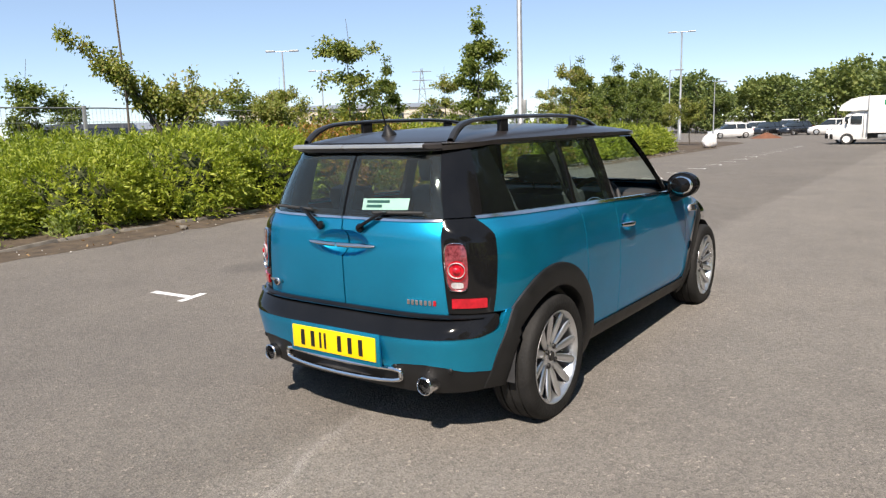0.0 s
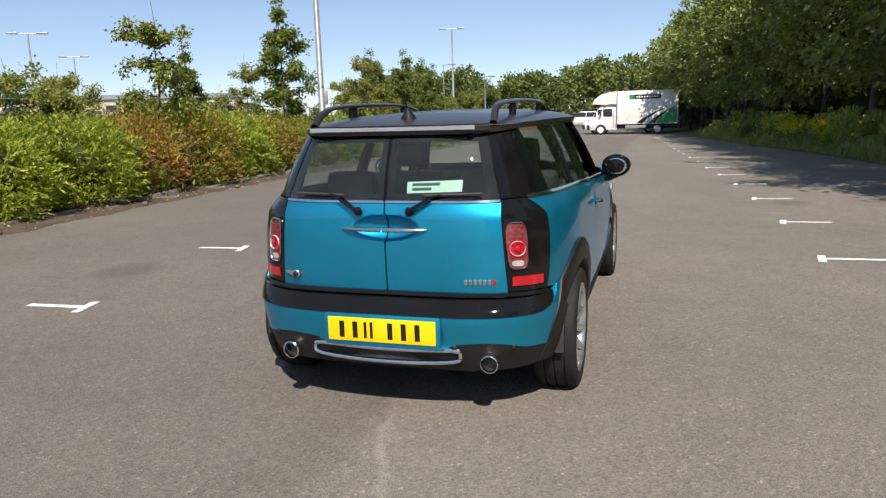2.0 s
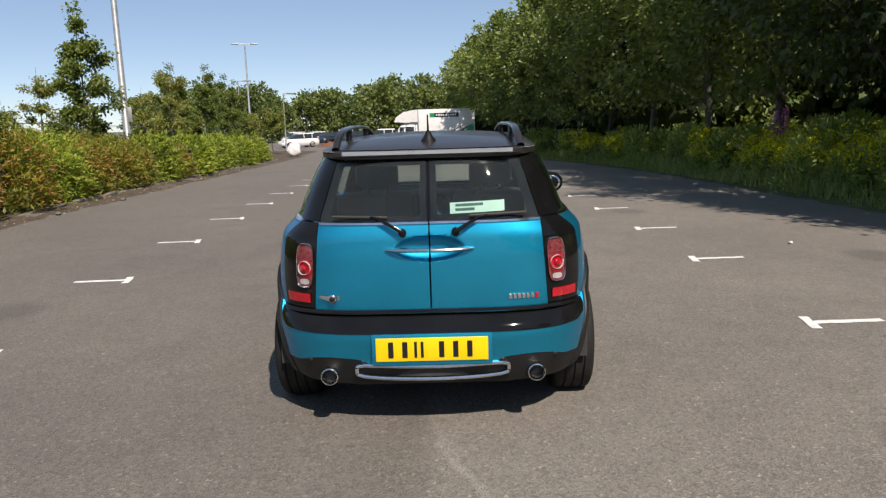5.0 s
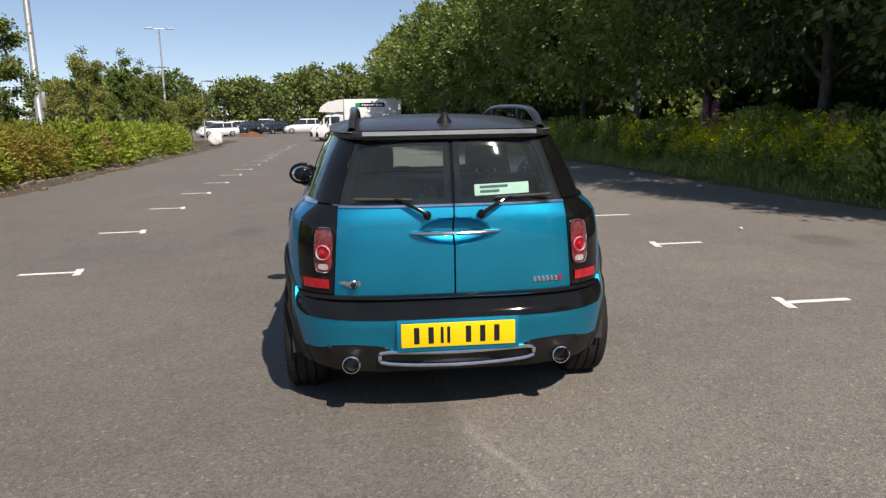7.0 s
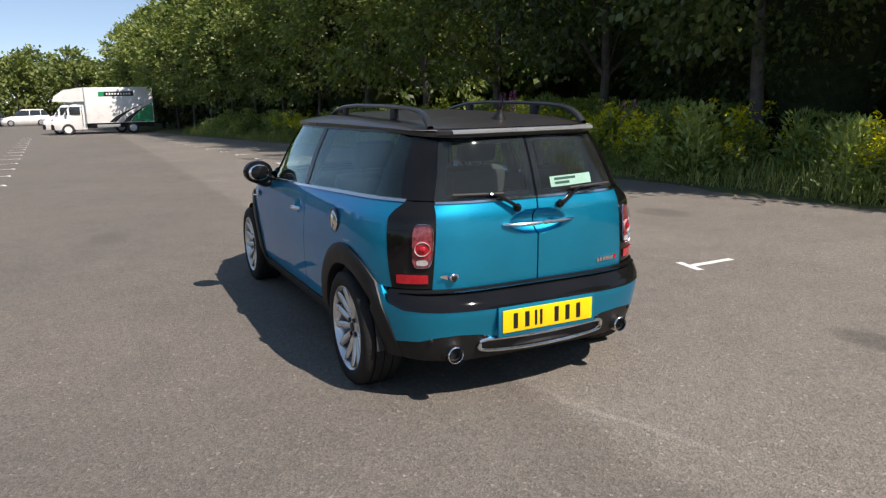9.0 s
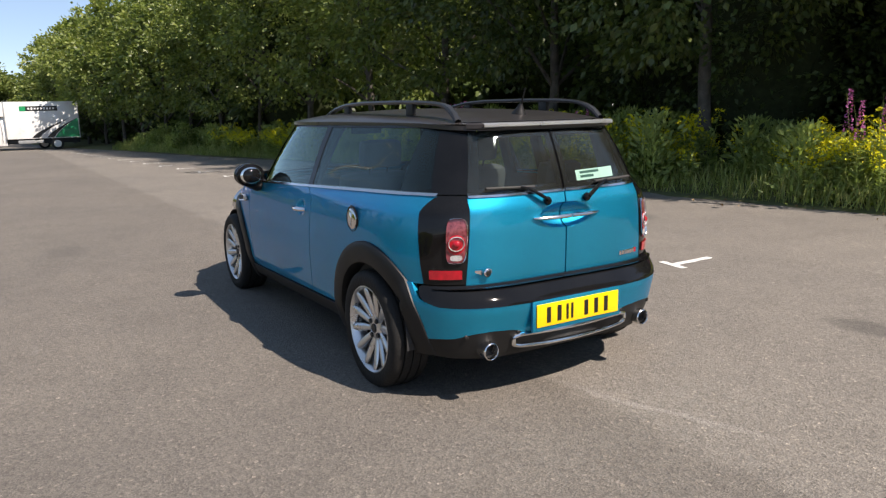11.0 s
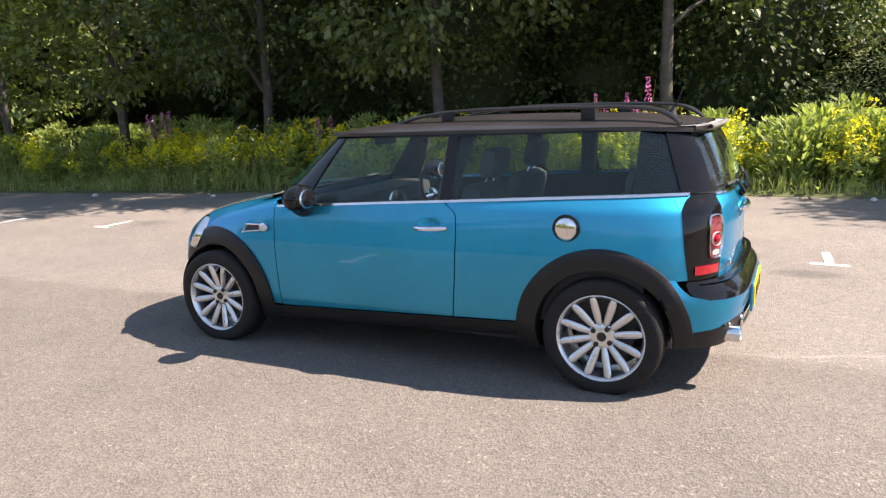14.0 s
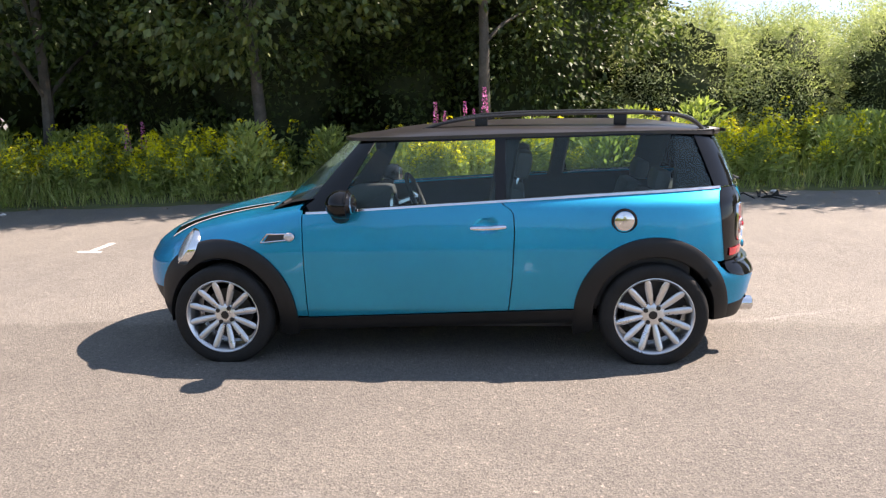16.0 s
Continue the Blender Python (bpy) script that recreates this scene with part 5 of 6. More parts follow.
# young trees between hedge and fence
def make_young(name, label, seed, height, crown_r, low, boughs, clumps, leaves, leaf, mat, trunk_r, sigma=0.11, tilt=0.0, top=1.0):
    """A young tree: leaves in sprays along its boughs, so that the sky shows between them."""
    rng = np.random.default_rng(seed)
    root = thing(name, label, "tree", "young trees")
    wood, lines = Shape(), []
    n = 8
    path = [Vector((tilt * height * (i / n) ** 1.5 + rng.normal(0, 0.025), rng.normal(0, 0.025), height * top * i / n - 0.05)) for i in range(n + 1)]
    wood.tube(path, [trunk_r * (1 - 0.88 * i / n) for i in range(n + 1)], 8)
    lines.append(path[n // 2 :])
    for j in range(boughs):
        h = (low + (height * 0.9 - low) * (j + rng.uniform(0, 0.7)) / boughs) / height
        i0 = min(n, max(1, int(round(h * 0.93 * n))))
        p0 = path[i0]
        az = 2.4 * j + rng.uniform(-0.5, 0.5)
        reach = crown_r * rng.uniform(0.5, 1.12) * math.sin(math.pi * min(0.97, 0.28 + 0.68 * h)) ** 0.7
        up = reach * rng.uniform(0.35, 0.75)
        pts = [p0 + Vector((math.cos(az) * reach * q, math.sin(az) * reach * q, up * q**0.8)) + Vector(rng.normal(0, 0.03, 3)) * q for q in (0, 0.3, 0.6, 0.85, 1.0)]
        wood.tube(pts, [trunk_r * 0.4, trunk_r * 0.3, trunk_r * 0.2, 0.007, 0.004], 5, caps=False)
        lines.append(pts[1:])
        for _ in range(3):
            q0 = pts[rng.integers(1, 4)]
            d = Vector((math.cos(az) * 0.7, math.sin(az) * 0.7, 0.35)) + Vector(rng.normal(0, 0.55, 3))
            sub = [q0, q0 + d * reach * 0.22, q0 + d * reach * 0.42]
            wood.tube(sub, [0.008, 0.006, 0.003], 4, caps=False)
            lines.append(sub)
    part("trunk", wood, BARK, root)
    cs = []
    for _ in range(clumps):
        ln = lines[rng.integers(0, len(lines))]
        q = rng.uniform(0.1, 1.0) * (len(ln) - 1)
        i = min(len(ln) - 2, int(q))
        cs.append(list(ln[i].lerp(ln[i + 1], q - i)))
    c = np.repeat(np.array(cs), leaves, 0)
    off = rng.normal(0, sigma, c.shape) * np.array([1, 1, 0.75])
    v = leaf_quads(rng, c + off, unit(off) + np.array([0, 0, -0.3]), leaf[0], leaf[1])
    tagged(part("crown", mesh_np("crown", v, quads(len(c)), mat), mat, root), kind="stuff")
    return root


young = make_young("young_tree", "slender young tree with green leaves behind the hedge", 71, 4.9, 0.9, 1.3, 22, 300, 40, (0.09, 0.065), LEAF_YOUNG, 0.045)
young_b = make_young("young_tree", "sparse young tree with green and tan leaves", 72, 4.5, 1.05, 1.5, 13, 150, 30, (0.085, 0.06), LEAF_TAN, 0.035, 0.10)
young_c = make_young("young_tree", "spreading young tree with olive crown and tan tips", 73, 3.7, 1.5, 1.9, 14, 300, 40, (0.085, 0.06), LEAF_TAN, 0.05, 0.12, top=0.86)
small = make_young("sapling", "small upright green sapling", 74, 2.9, 0.5, 1.1, 15, 130, 30, (0.075, 0.045), LEAF_YOUNG, 0.022, 0.09)
scatter([young], [(-10.45, 17.4, 1.0), (-13.2, 31.5, 1.0), (-12.2, 33.5, 0.98), (-12.6, 38.0, 0.95), (-13.4, 42.5, 0.95), (-11.5, 13.9, 0.68)], 6)
scatter([young_b], [(-8.9, 9.4, 0.88), (-11.6, 17.1, 0.8), (-11.3, 26.2, 1.0), (-13.0, 27.5, 0.8), (-14.5, 12.5, 0.68)], 7)
scatter([young_c], [(-13.0, 10.8, 0.72), (-15.0, 33.0, 0.85), (-14.5, 36.5, 0.85), (-13.5, 45.0, 0.9), (-12.5, 48.0, 1.0)], 8)
scatter([small], [(-13.5, 4.6, 1.05), (-13.8, 3.2, 0.95), (-14.0, 8.9, 1.02), (-13.8, 10.2, 1.08), (-15.5, 6.4, 0.9), (-12.5, 2.2, 0.9), (-15.0, 16.0, 1.0), (-14.5, 20.0, 1.0), (-14.0, 24.0, 1.1)], 9)


def make_fan_tree(seed):
    """A small tree that leans out in a fan of limbs, with its leaves in sprays towards their ends."""
    rng = np.random.default_rng(seed)
    root = thing("young_tree", "leaning young tree with olive crown and tan leaf tips", "tree", "young trees")
    wood, lines = Shape(), []
    wood.tube([(0, 0, -0.05), (0.02, 0, 0.6), (0.05, 0.0, 1.25)], [0.06, 0.05, 0.045], 8)
    for j in range(17):
        lean = -1.35 + 3.0 * j / 16 + rng.uniform(-0.12, 0.12)
        rise = (2.25 + 0.62 * max(0.0, lean) + 0.12 * max(0.0, -lean)) * rng.uniform(0.86, 1.02)
        deep = rng.normal(0, 0.45)
        pts = [Vector((0.05, 0.0, 1.2)).lerp(Vector((lean, deep, rise)), q) + Vector((0, 0, 0.18 * math.sin(math.pi * q))) + Vector(rng.normal(0, 0.03, 3)) * q for q in (0, 0.25, 0.5, 0.75, 1.0)]
        wood.tube(pts, [0.026, 0.02, 0.014, 0.008, 0.004], 5, caps=False)
        lines.append(pts[1:])
        for _ in range(3):
            q0 = pts[rng.integers(2, 5)]
            sub = [q0, q0 + Vector((lean * 0.12, deep * 0.15, 0.12)) + Vector(rng.normal(0, 0.14, 3))]
            wood.tube(sub, [0.006, 0.003], 4, caps=False)
            lines.append(sub)
    part("trunk", wood, BARK, root)
    cs = []
    for _ in range(330):
        ln = lines[rng.integers(0, len(lines))]
        q = rng.uniform(0.0, 1.0) ** 0.8 * (len(ln) - 1)
        i = min(len(ln) - 2, int(q))
        cs.append(list(ln[i].lerp(ln[i + 1], q - i)))
    c = np.repeat(np.array(cs), 26, 0)
    off = rng.normal(0, 0.085, c.shape)
    v = leaf_quads(rng, c + off, unit(off) + np.array([0, 0, -0.2]), 0.08, 0.05)
    tagged(part("crown", mesh_np("crown", v, quads(len(c)), LEAF_TAN), LEAF_TAN, root), kind="stuff")
    return root


make_fan_tree(77).matrix_world = pose(-10.3, 5.65, 0.05, 0, 0, 237) @ Matrix.Diagonal((0.86, 0.9, 0.95, 1))
part("bare_stem", Shape().tube([(0, 0, 0), (0.05, 0.02, 2.0), (-0.04, 0.03, 3.6), (-0.12, 0.05, 5.6)], [0.03, 0.025, 0.018, 0.008], 6), BARK).matrix_world = pose(-10.5, 4.9, 0.07)
tagged(bpy.data.objects["bare_stem"], "bare thin grey stem standing above the hedge", "tree")

# far wood
far = [make_tree("far_tree", "distant rounded green tree in the wood edge", 91 + k, 9.0, 3.6, 0.6, 85, 25, (0.6, 0.43), LEAF_FAR, 0.2, 1, group="distant trees", sigma=0.6) for k in range(3)]
spots = []
for k in range(20):
    x = -40 + 3.1 * k
    spots.append((x * 1.12, 103 + 4 * math.sin(k * 1.9), 0.76 + 0.11 * math.sin(k * 2.7) + (0.05 if x > -8 else 0)))
for k in range(12):
    spots.append((-48 + 5.0 * k, 114 + 4 * math.sin(k * 3.1), 0.88 + 0.1 * math.sin(k)))
for k in range(14):
    spots.append((-160 + 8.5 * k, 118 - 3 * abs(k - 7) + 4 * math.sin(k * 2.2), 0.42 + 0.08 * math.sin(k * 1.7)))
scatter(far, spots, 10)


# hedge
def make_shrub(seed, mat, sprays, label, size=(1.35, 1.25, 1.38), leaf=(0.088, 0.029)):
    rng = np.random.default_rng(seed)
    root = thing("hedge_shrub", label, "shrub", "hedge shrubs")
    n = sprays
    u = rng.uniform(-0.55, 1.0, n)
    az = rng.uniform(0, 2 * np.pi, n)
    r = np.sqrt(np.maximum(0, 1 - np.abs(u) ** 2.6)) ** 0.8
    lump = 1 + 0.10 * np.sin(az * 4 + seed) * (1 - u * u) + 0.09 * np.sin(az * 7 + u * 6) + rng.normal(0, 0.06, n)
    base = np.stack([size[0] * r * np.cos(az) * lump, size[1] * r * np.sin(az) * lump, size[2] * (0.36 + 0.62 * u * lump)], 1)
    base[:, 2] = np.maximum(base[:, 2], 0.06)
    nrm = unit(np.stack([np.cos(az) * r, np.sin(az) * r, np.maximum(u, -0.1) + 0.2], 1))
    way = unit(nrm + np.array([0, 0, 0.45]) + rng.normal(0, 0.35, (n, 3)))
    side = unit(np.cross(way, rng.normal(0, 1, (n, 3))))
    cs, ds = [], []
    for k in range(8):
        q = k / 7
        p = base - nrm * 0.10 + way * (0.30 * q) + np.array([0, 0, -0.10]) * q * q
        sg = (1 if k % 2 else -1)
        cs.append(p + side * sg * 0.022 * (1.15 - q))
        ds.append(way * 0.9 + side * sg * 0.8 * (1.1 - q) + np.array([0, 0, -0.3]) * q)
    c, d = np.concatenate(cs), np.concatenate(ds)
    tagged(part("foliage", mesh_np("foliage", leaf_quads(rng, c, d, leaf[0], leaf[1], vary=0.4), quads(len(c)), mat), mat, root), kind="stuff")
    # closed dark shell, its colour standing in for shade among the inner twigs
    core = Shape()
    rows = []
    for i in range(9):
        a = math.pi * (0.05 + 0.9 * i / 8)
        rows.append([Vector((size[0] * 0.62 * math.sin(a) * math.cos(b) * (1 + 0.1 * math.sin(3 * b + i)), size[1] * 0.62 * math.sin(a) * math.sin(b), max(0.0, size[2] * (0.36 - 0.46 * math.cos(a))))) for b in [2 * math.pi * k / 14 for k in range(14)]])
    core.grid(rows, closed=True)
    part("shade_core", core, SHRUB_SHADE, root)
    return root


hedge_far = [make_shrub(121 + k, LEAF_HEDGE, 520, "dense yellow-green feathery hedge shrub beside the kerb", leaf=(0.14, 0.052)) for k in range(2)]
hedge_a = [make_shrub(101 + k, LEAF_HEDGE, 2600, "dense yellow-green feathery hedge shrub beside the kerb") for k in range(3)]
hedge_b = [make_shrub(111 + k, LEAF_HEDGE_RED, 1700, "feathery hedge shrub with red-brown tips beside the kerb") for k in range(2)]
front_a, front_b, rng_h = [], [], random.Random(12)
for k in range(23):
    y = -2.5 + 1.75 * k
    spot = (west_edge(y) - 1.25 + rng_h.uniform(-0.12, 0.12), y, rng_h.uniform(0.86, 1.12) * (0.66 if y < 1.2 else 0.8 if y < 3.2 else 1.0))
    (front_b if 7.0 < y < 21 and k % 4 else front_a).append(spot)
for k in range(15):
    y = -1.8 + 2.6 * k
    front_a.append((west_edge(y) - 3.1, y, rng_h.uniform(0.78, 0.95)))
scatter(hedge_a, [p for p in front_a if p[1] < 15], 13)
scatter(hedge_far, [p for p in front_a if p[1] >= 15], 15)
scatter(hedge_b, front_b, 14)

# kerb
kerb = tagged(new("kerb"), "broken old concrete kerb half buried in soil", "kerb", kind="structure")
stone = Shape().box((0, 0, 0), (0.13, 0.86, 0.14), 0.02).data("kerb_stone", CONCRETE)
for k in range(44):
    y = -2.4 + 0.93 * k
    if rng_h.random() < 0.3:
        continue
    ob = new("kerb_stone", stone)
    ob.parent = kerb
    ob.matrix_world = pose(west_edge(y) + 0.02 + rng_h.uniform(-0.05, 0.05), y, ground_z(y) - 0.005 + rng_h.uniform(-0.035, 0.025), rng_h.uniform(-3, 3), rng_h.uniform(-14, 14), 3.2 + rng_h.uniform(-4, 4))


# verge plants
def make_ragwort(seed, stems, tall):
    rng = np.random.default_rng(seed)
    root = thing("ragwort", "yellow-flowered ragwort growing on the verge", "flower", "ragwort plants")
    lc, ld, fc, wood = [], [], [], Shape()
    for k in range(stems):
        a, lean = rng.uniform(0, 6.28), rng.uniform(0.05, 0.3)
        h = tall * rng.uniform(0.7, 1.05)
        foot = np.array([rng.normal(0, 0.07), rng.normal(0, 0.07), 0])
        top = foot + np.array([math.cos(a) * lean * h, math.sin(a) * lean * h, h])
        wood.tube([Vector(foot), Vector((foot + top) / 2 + np.array([0, 0, 0.03])), Vector(top)], [0.006, 0.005, 0.003], 4, caps=False)
        for q in np.linspace(0.08, 0.86, 15):
            b = rng.uniform(0, 6.28)
            d = np.array([math.cos(b), math.sin(b), 0.35])
            lc.append(foot + (top - foot) * q + d * 0.055)
            ld.append(d)
        for _ in range(34):
            r, b = 0.10 * math.sqrt(rng.uniform()), rng.uniform(0, 6.28)
            fc.append(top + np.array([r * math.cos(b), r * math.sin(b), 0.05 - 1.6 * r * r / 0.1 + rng.normal(0, 0.018)]))
    tagged(part("stem", wood, WEED, root), kind="stuff")
    tagged(part("leaves", mesh_np("leaves", leaf_quads(rng, np.array(lc), np.array(ld), 0.14, 0.045), quads(len(lc)), WEED), WEED, root), kind="stuff")
    fc = np.array(fc)
    up = rng.normal(0, 1, fc.shape) * np.array([1, 1, 0.3])
    tagged(part("bloom", mesh_np("bloom", leaf_quads(rng, fc, up, 0.034, 0.032, 0.1), quads(len(fc)), YELLOW), YELLOW, root), kind="stuff")
    return root


rag = [make_ragwort(201, 6, 0.85), make_ragwort(202, 4, 0.7), make_ragwort(203, 8, 0.95), make_ragwort(204, 5, 0.6)]
rng_r = random.Random(21)
spots = []
while len(spots) < 290:
    y = rng_r.uniform(-4, 28) if len(spots) > 150 else rng_r.uniform(-5, 12)
    w = math.sin(y * 1.3) + math.sin(y * 0.53 + 2)
    if rng_r.random() < (0.45 + 0.25 * w) * (0.4 if y < 1.0 else 1.0):
        spots.append((east_edge(y) + 0.35 + 1.7 * rng_r.random() ** 1.2, y, rng_r.uniform(0.8, 1.3), 0.06))
for k in range(14):
    y = rng_r.uniform(-9.5, -1.0)
    spots.append((east_edge(y) + 0.5 + 2.0 * rng_r.random(), y, rng_r.uniform(0.9, 1.35), 0.06))
scatter(rag, spots, 22)


def make_willowherb(seed):
    rng = np.random.default_rng(seed)
    root = thing("willowherb", "tall magenta willowherb spike among the weeds", "flower", "willowherb spikes")
    h = 1.55
    wood = Shape().tube([(0, 0, 0), (rng.normal(0, 0.03), rng.normal(0, 0.03), h * 0.6), (rng.normal(0, 0.05), rng.normal(0, 0.05), h)], [0.008, 0.006, 0.003], 5, caps=False)
    tagged(part("stem", wood, WEED, root), kind="stuff")
    z = rng.uniform(0.15, h * 0.68, 80)
    a = rng.uniform(0, 6.28, 80)
    d = np.stack([np.cos(a), np.sin(a), np.full(80, 0.4)], 1)
    tagged(part("leaves", mesh_np("leaves", leaf_quads(rng, np.stack([np.cos(a) * 0.06, np.sin(a) * 0.06, z], 1), d, 0.14, 0.024), quads(80), WEED), WEED, root), kind="stuff")
    z = rng.uniform(h * 0.66, h * 1.04, 130)
    a = rng.uniform(0, 6.28, 130)
    r = 0.06 * (1.12 - (z / h)) / 0.46 + 0.008
    tagged(part("bloom", mesh_np("bloom", leaf_quads(rng, np.stack([np.cos(a) * r, np.sin(a) * r, z], 1), np.stack([np.cos(a), np.sin(a), np.full(130, 0.3)], 1), 0.036, 0.03), quads(130), MAGENTA), MAGENTA, root), kind="stuff")
    return root


herb = [make_willowherb(301), make_willowherb(302)]
scatter(herb, [(6.95, 2.06, 0.87), (6.97, 1.91, 0.86), (6.93, 1.58, 0.92), (6.9, 1.44, 0.88), (6.88, 1.26, 1.05), (7.1, 11.95, 0.95), (7.1, 11.75, 0.98), (7.15, 11.55, 0.97), (7.1, 11.3, 0.95), (7.2, 7.5, 0.82), (7.2, 7.2, 0.8)], 23)


def make_weed(seed, tall, mat, label):
    rng = np.random.default_rng(seed)
    root = thing("weed_clump", label, "plant", "weeds on the verge")
    n = 420
    c = np.stack([rng.normal(0, 0.24, n), rng.normal(0, 0.24, n), tall * rng.uniform(0, 1, n) ** 0.8], 1)
    c[:, :2] *= (1.1 - 0.5 * c[:, 2:3] / tall)
    d = unit(np.stack([c[:, 0], c[:, 1], np.full(n, 0.25)], 1))
    tagged(part("leaves", mesh_np("leaves", leaf_quads(rng, c, d, 0.13, 0.05), quads(n), mat), mat, root), kind="stuff")
    wood = Shape()
    for _ in range(6):
        x, y = rng.normal(0, 0.2, 2)
        wood.tube([(x * 0.4, y * 0.4, 0), (x, y, tall)], [0.006, 0.002], 4, caps=False)
    tagged(part("stem", wood, mat, root), kind="stuff")
    return root


weeds = [make_weed(401, 0.95, WEED, "leafy green weed clump on the verge"), make_weed(402, 0.7, LEAF_YOUNG, "dark leafy weed clump on the verge"), make_weed(403, 1.15, WEED, "leafy green weed clump on the verge")]
spots = []
for k in range(170):
    y = rng_r.uniform(-11, 40)
    spots.append((east_edge(y) + 0.3 + 2.6 * rng_r.random(), y, rng_r.uniform(0.7, 1.25), 0.05))
for k in range(46):
    y = 15.0 + 12.0 * rng_r.random()
    spots.append((east_edge(y) + 3.2 + 7.0 * rng_r.random(), y, rng_r.uniform(0.9, 1.4), 0.12))
for k in range(16):
    y = rng_r.uniform(-10, 0)
    spots.append((east_edge(y) + 0.5 + 2.4 * rng_r.random(), y, rng_r.uniform(0.9, 1.3), 0.08))
scatter(weeds, spots, 24)
scatter([make_weed(404, 0.5, WEED, "low green weeds at the foot of the hedge")], [(west_edge(y) - 0.25 - 0.3 * rng_r.random(), y, rng_r.uniform(0.5, 1.0), 0.02) for y in [-1 + 1.1 * k + rng_r.uniform(-0.4, 0.4) for k in range(30)]], 25)

rng_g = np.random.default_rng(31)
n = 34000
y = rng_g.uniform(-12, 42, n)
o = rng_g.uniform(0, 1, n) ** 1.3 * 3.0
x = east_edge(y) + 0.02 + o
h = rng_g.uniform(0.18, 0.52, n) * (0.55 + 0.5 * np.minimum(o, 1.0)) * (1 + 0.4 * np.sin(y * 0.8))
low = ground_z(y)
c = np.stack([x, y, low + 0.03 + h * 0.5], 1)
d = np.stack([rng_g.normal(0, 0.28, n), rng_g.normal(0, 0.28, n), np.ones(n)], 1)
s = unit(np.stack([rng_g.normal(0, 1, n), rng_g.normal(0, 1, n), np.zeros(n)], 1))
d = unit(d)
hl = h[:, None] / 2
v = np.stack([c - d * hl - s * 0.006, c - d * hl + s * 0.006, c + d * hl + s * 0.003 + s * 0.05 * hl, c + d * hl * 1.02 - s * 0.001], 1).reshape(-1, 3)
tagged(part("grass", mesh_np("grass", v, quads(n), GRASS), GRASS), "long green and straw-coloured grass on the verge", "grass", kind="stuff")

# loose stones and dead leaves along the kerb and the verge
LITTER_LEAF = leaf_material("dead_leaves", [(0.1, (0.10, 0.055, 0.025)), (0.5, (0.22, 0.13, 0.055)), (0.9, (0.36, 0.26, 0.13))], 0.8, 0.15)
PEBBLE = varied("pale_pebbles", (0.16, 0.14, 0.12), (0.5, 0.48, 0.44), 30.0, 0.9, bump=0.002)
rng_p = np.random.default_rng(61)
n = 420
yy = rng_p.uniform(-3, 34, n)
xx = west_edge(yy) + np.abs(rng_p.uniform(-0.1, 1.0, n)) ** 1.4
r = rng_p.uniform(0.006, 0.02, n) * (1 + (rng_p.uniform(0, 1, n) > 0.95))
c = np.stack([xx, yy, 0.012 + r * 0.3 + ground_z(yy)], 1)
oct_v = np.array([[1, 0, 0], [0, 1, 0], [-1, 0, 0], [0, -1, 0], [0, 0, 0.7], [0, 0, -0.7]])
v = (c[:, None, :] + oct_v[None] * r[:, None, None] * rng_p.uniform(0.6, 1.3, (n, 6, 1))).reshape(-1, 3)
tri = np.array([[0, 1, 4], [1, 2, 4], [2, 3, 4], [3, 0, 4], [1, 0, 5], [2, 1, 5], [3, 2, 5], [0, 3, 5]])
faces = (np.arange(n)[:, None, None] * 6 + tri[None]).reshape(-1, 3)
tagged(part("gravel", mesh_np("gravel", v, faces, PEBBLE), PEBBLE), "loose pale stones scattered along the kerb", "gravel", kind="stuff")
n = 700
side = rng_p.uniform(0, 1, n) < 0.6
yy = rng_p.uniform(-6, 34, n)
west = west_edge(yy) + rng_p.uniform(-0.3, 1.0, n) ** 2 * 0.9
east = east_edge(yy) - rng_p.uniform(0, 1, n) ** 2 * 0.8
c = np.stack([np.where(side, west, east), yy, 0.022 + ground_z(yy)], 1)
d = np.stack([rng_p.normal(0, 1, n), rng_p.normal(0, 1, n), rng_p.normal(0, 0.12, n)], 1)
tagged(part("leaf_litter", mesh_np("leaf_litter", leaf_quads(rng_p, c, d, 0.05, 0.03), quads(n), LITTER_LEAF), LITTER_LEAF), "dry brown leaves lying along the edges", "leaves", kind="stuff")

# ---- things round the car park ----
WHITE_PAINT = varied("white_vehicle_paint", (0.66, 0.66, 0.65), (0.8, 0.8, 0.79), 2.0, 0.3, coat=0.5)
DARK_PAINT = varied("dark_vehicle_paint", (0.012, 0.013, 0.016), (0.03, 0.032, 0.037), 2.0, 0.25, 0.3, coat=0.8)
GREY_PAINT = varied("grey_vehicle_paint", (0.06, 0.065, 0.07), (0.10, 0.105, 0.11), 2.0, 0.3, 0.4, coat=0.8)
GREEN_PAINT = varied("bright_green_livery", (0.0, 0.20, 0.07), (0.005, 0.30, 0.11), 3.0, 0.35)
FAR_GLASS = material("dark_far_glass", (0.02, 0.025, 0.028), 0.05, 0.0, 0.5)
GALVANISED = varied("galvanised_steel", (0.28, 0.29, 0.29), (0.46, 0.47, 0.47), 5.0, 0.45, 0.6)
FENCE_GREEN = varied("weathered_fence_steel", (0.13, 0.15, 0.14), (0.24, 0.26, 0.25), 5.0, 0.6, 0.3)
CLADDING = varied("beige_cladding", (0.42, 0.36, 0.27), (0.58, 0.52, 0.42), 1.5, 0.7, bump=0.01)
RED_SOIL = varied("red_brown_soil", (0.09, 0.035, 0.018), (0.20, 0.085, 0.045), 4.0, 0.95, bump=0.04, fine=30.0)
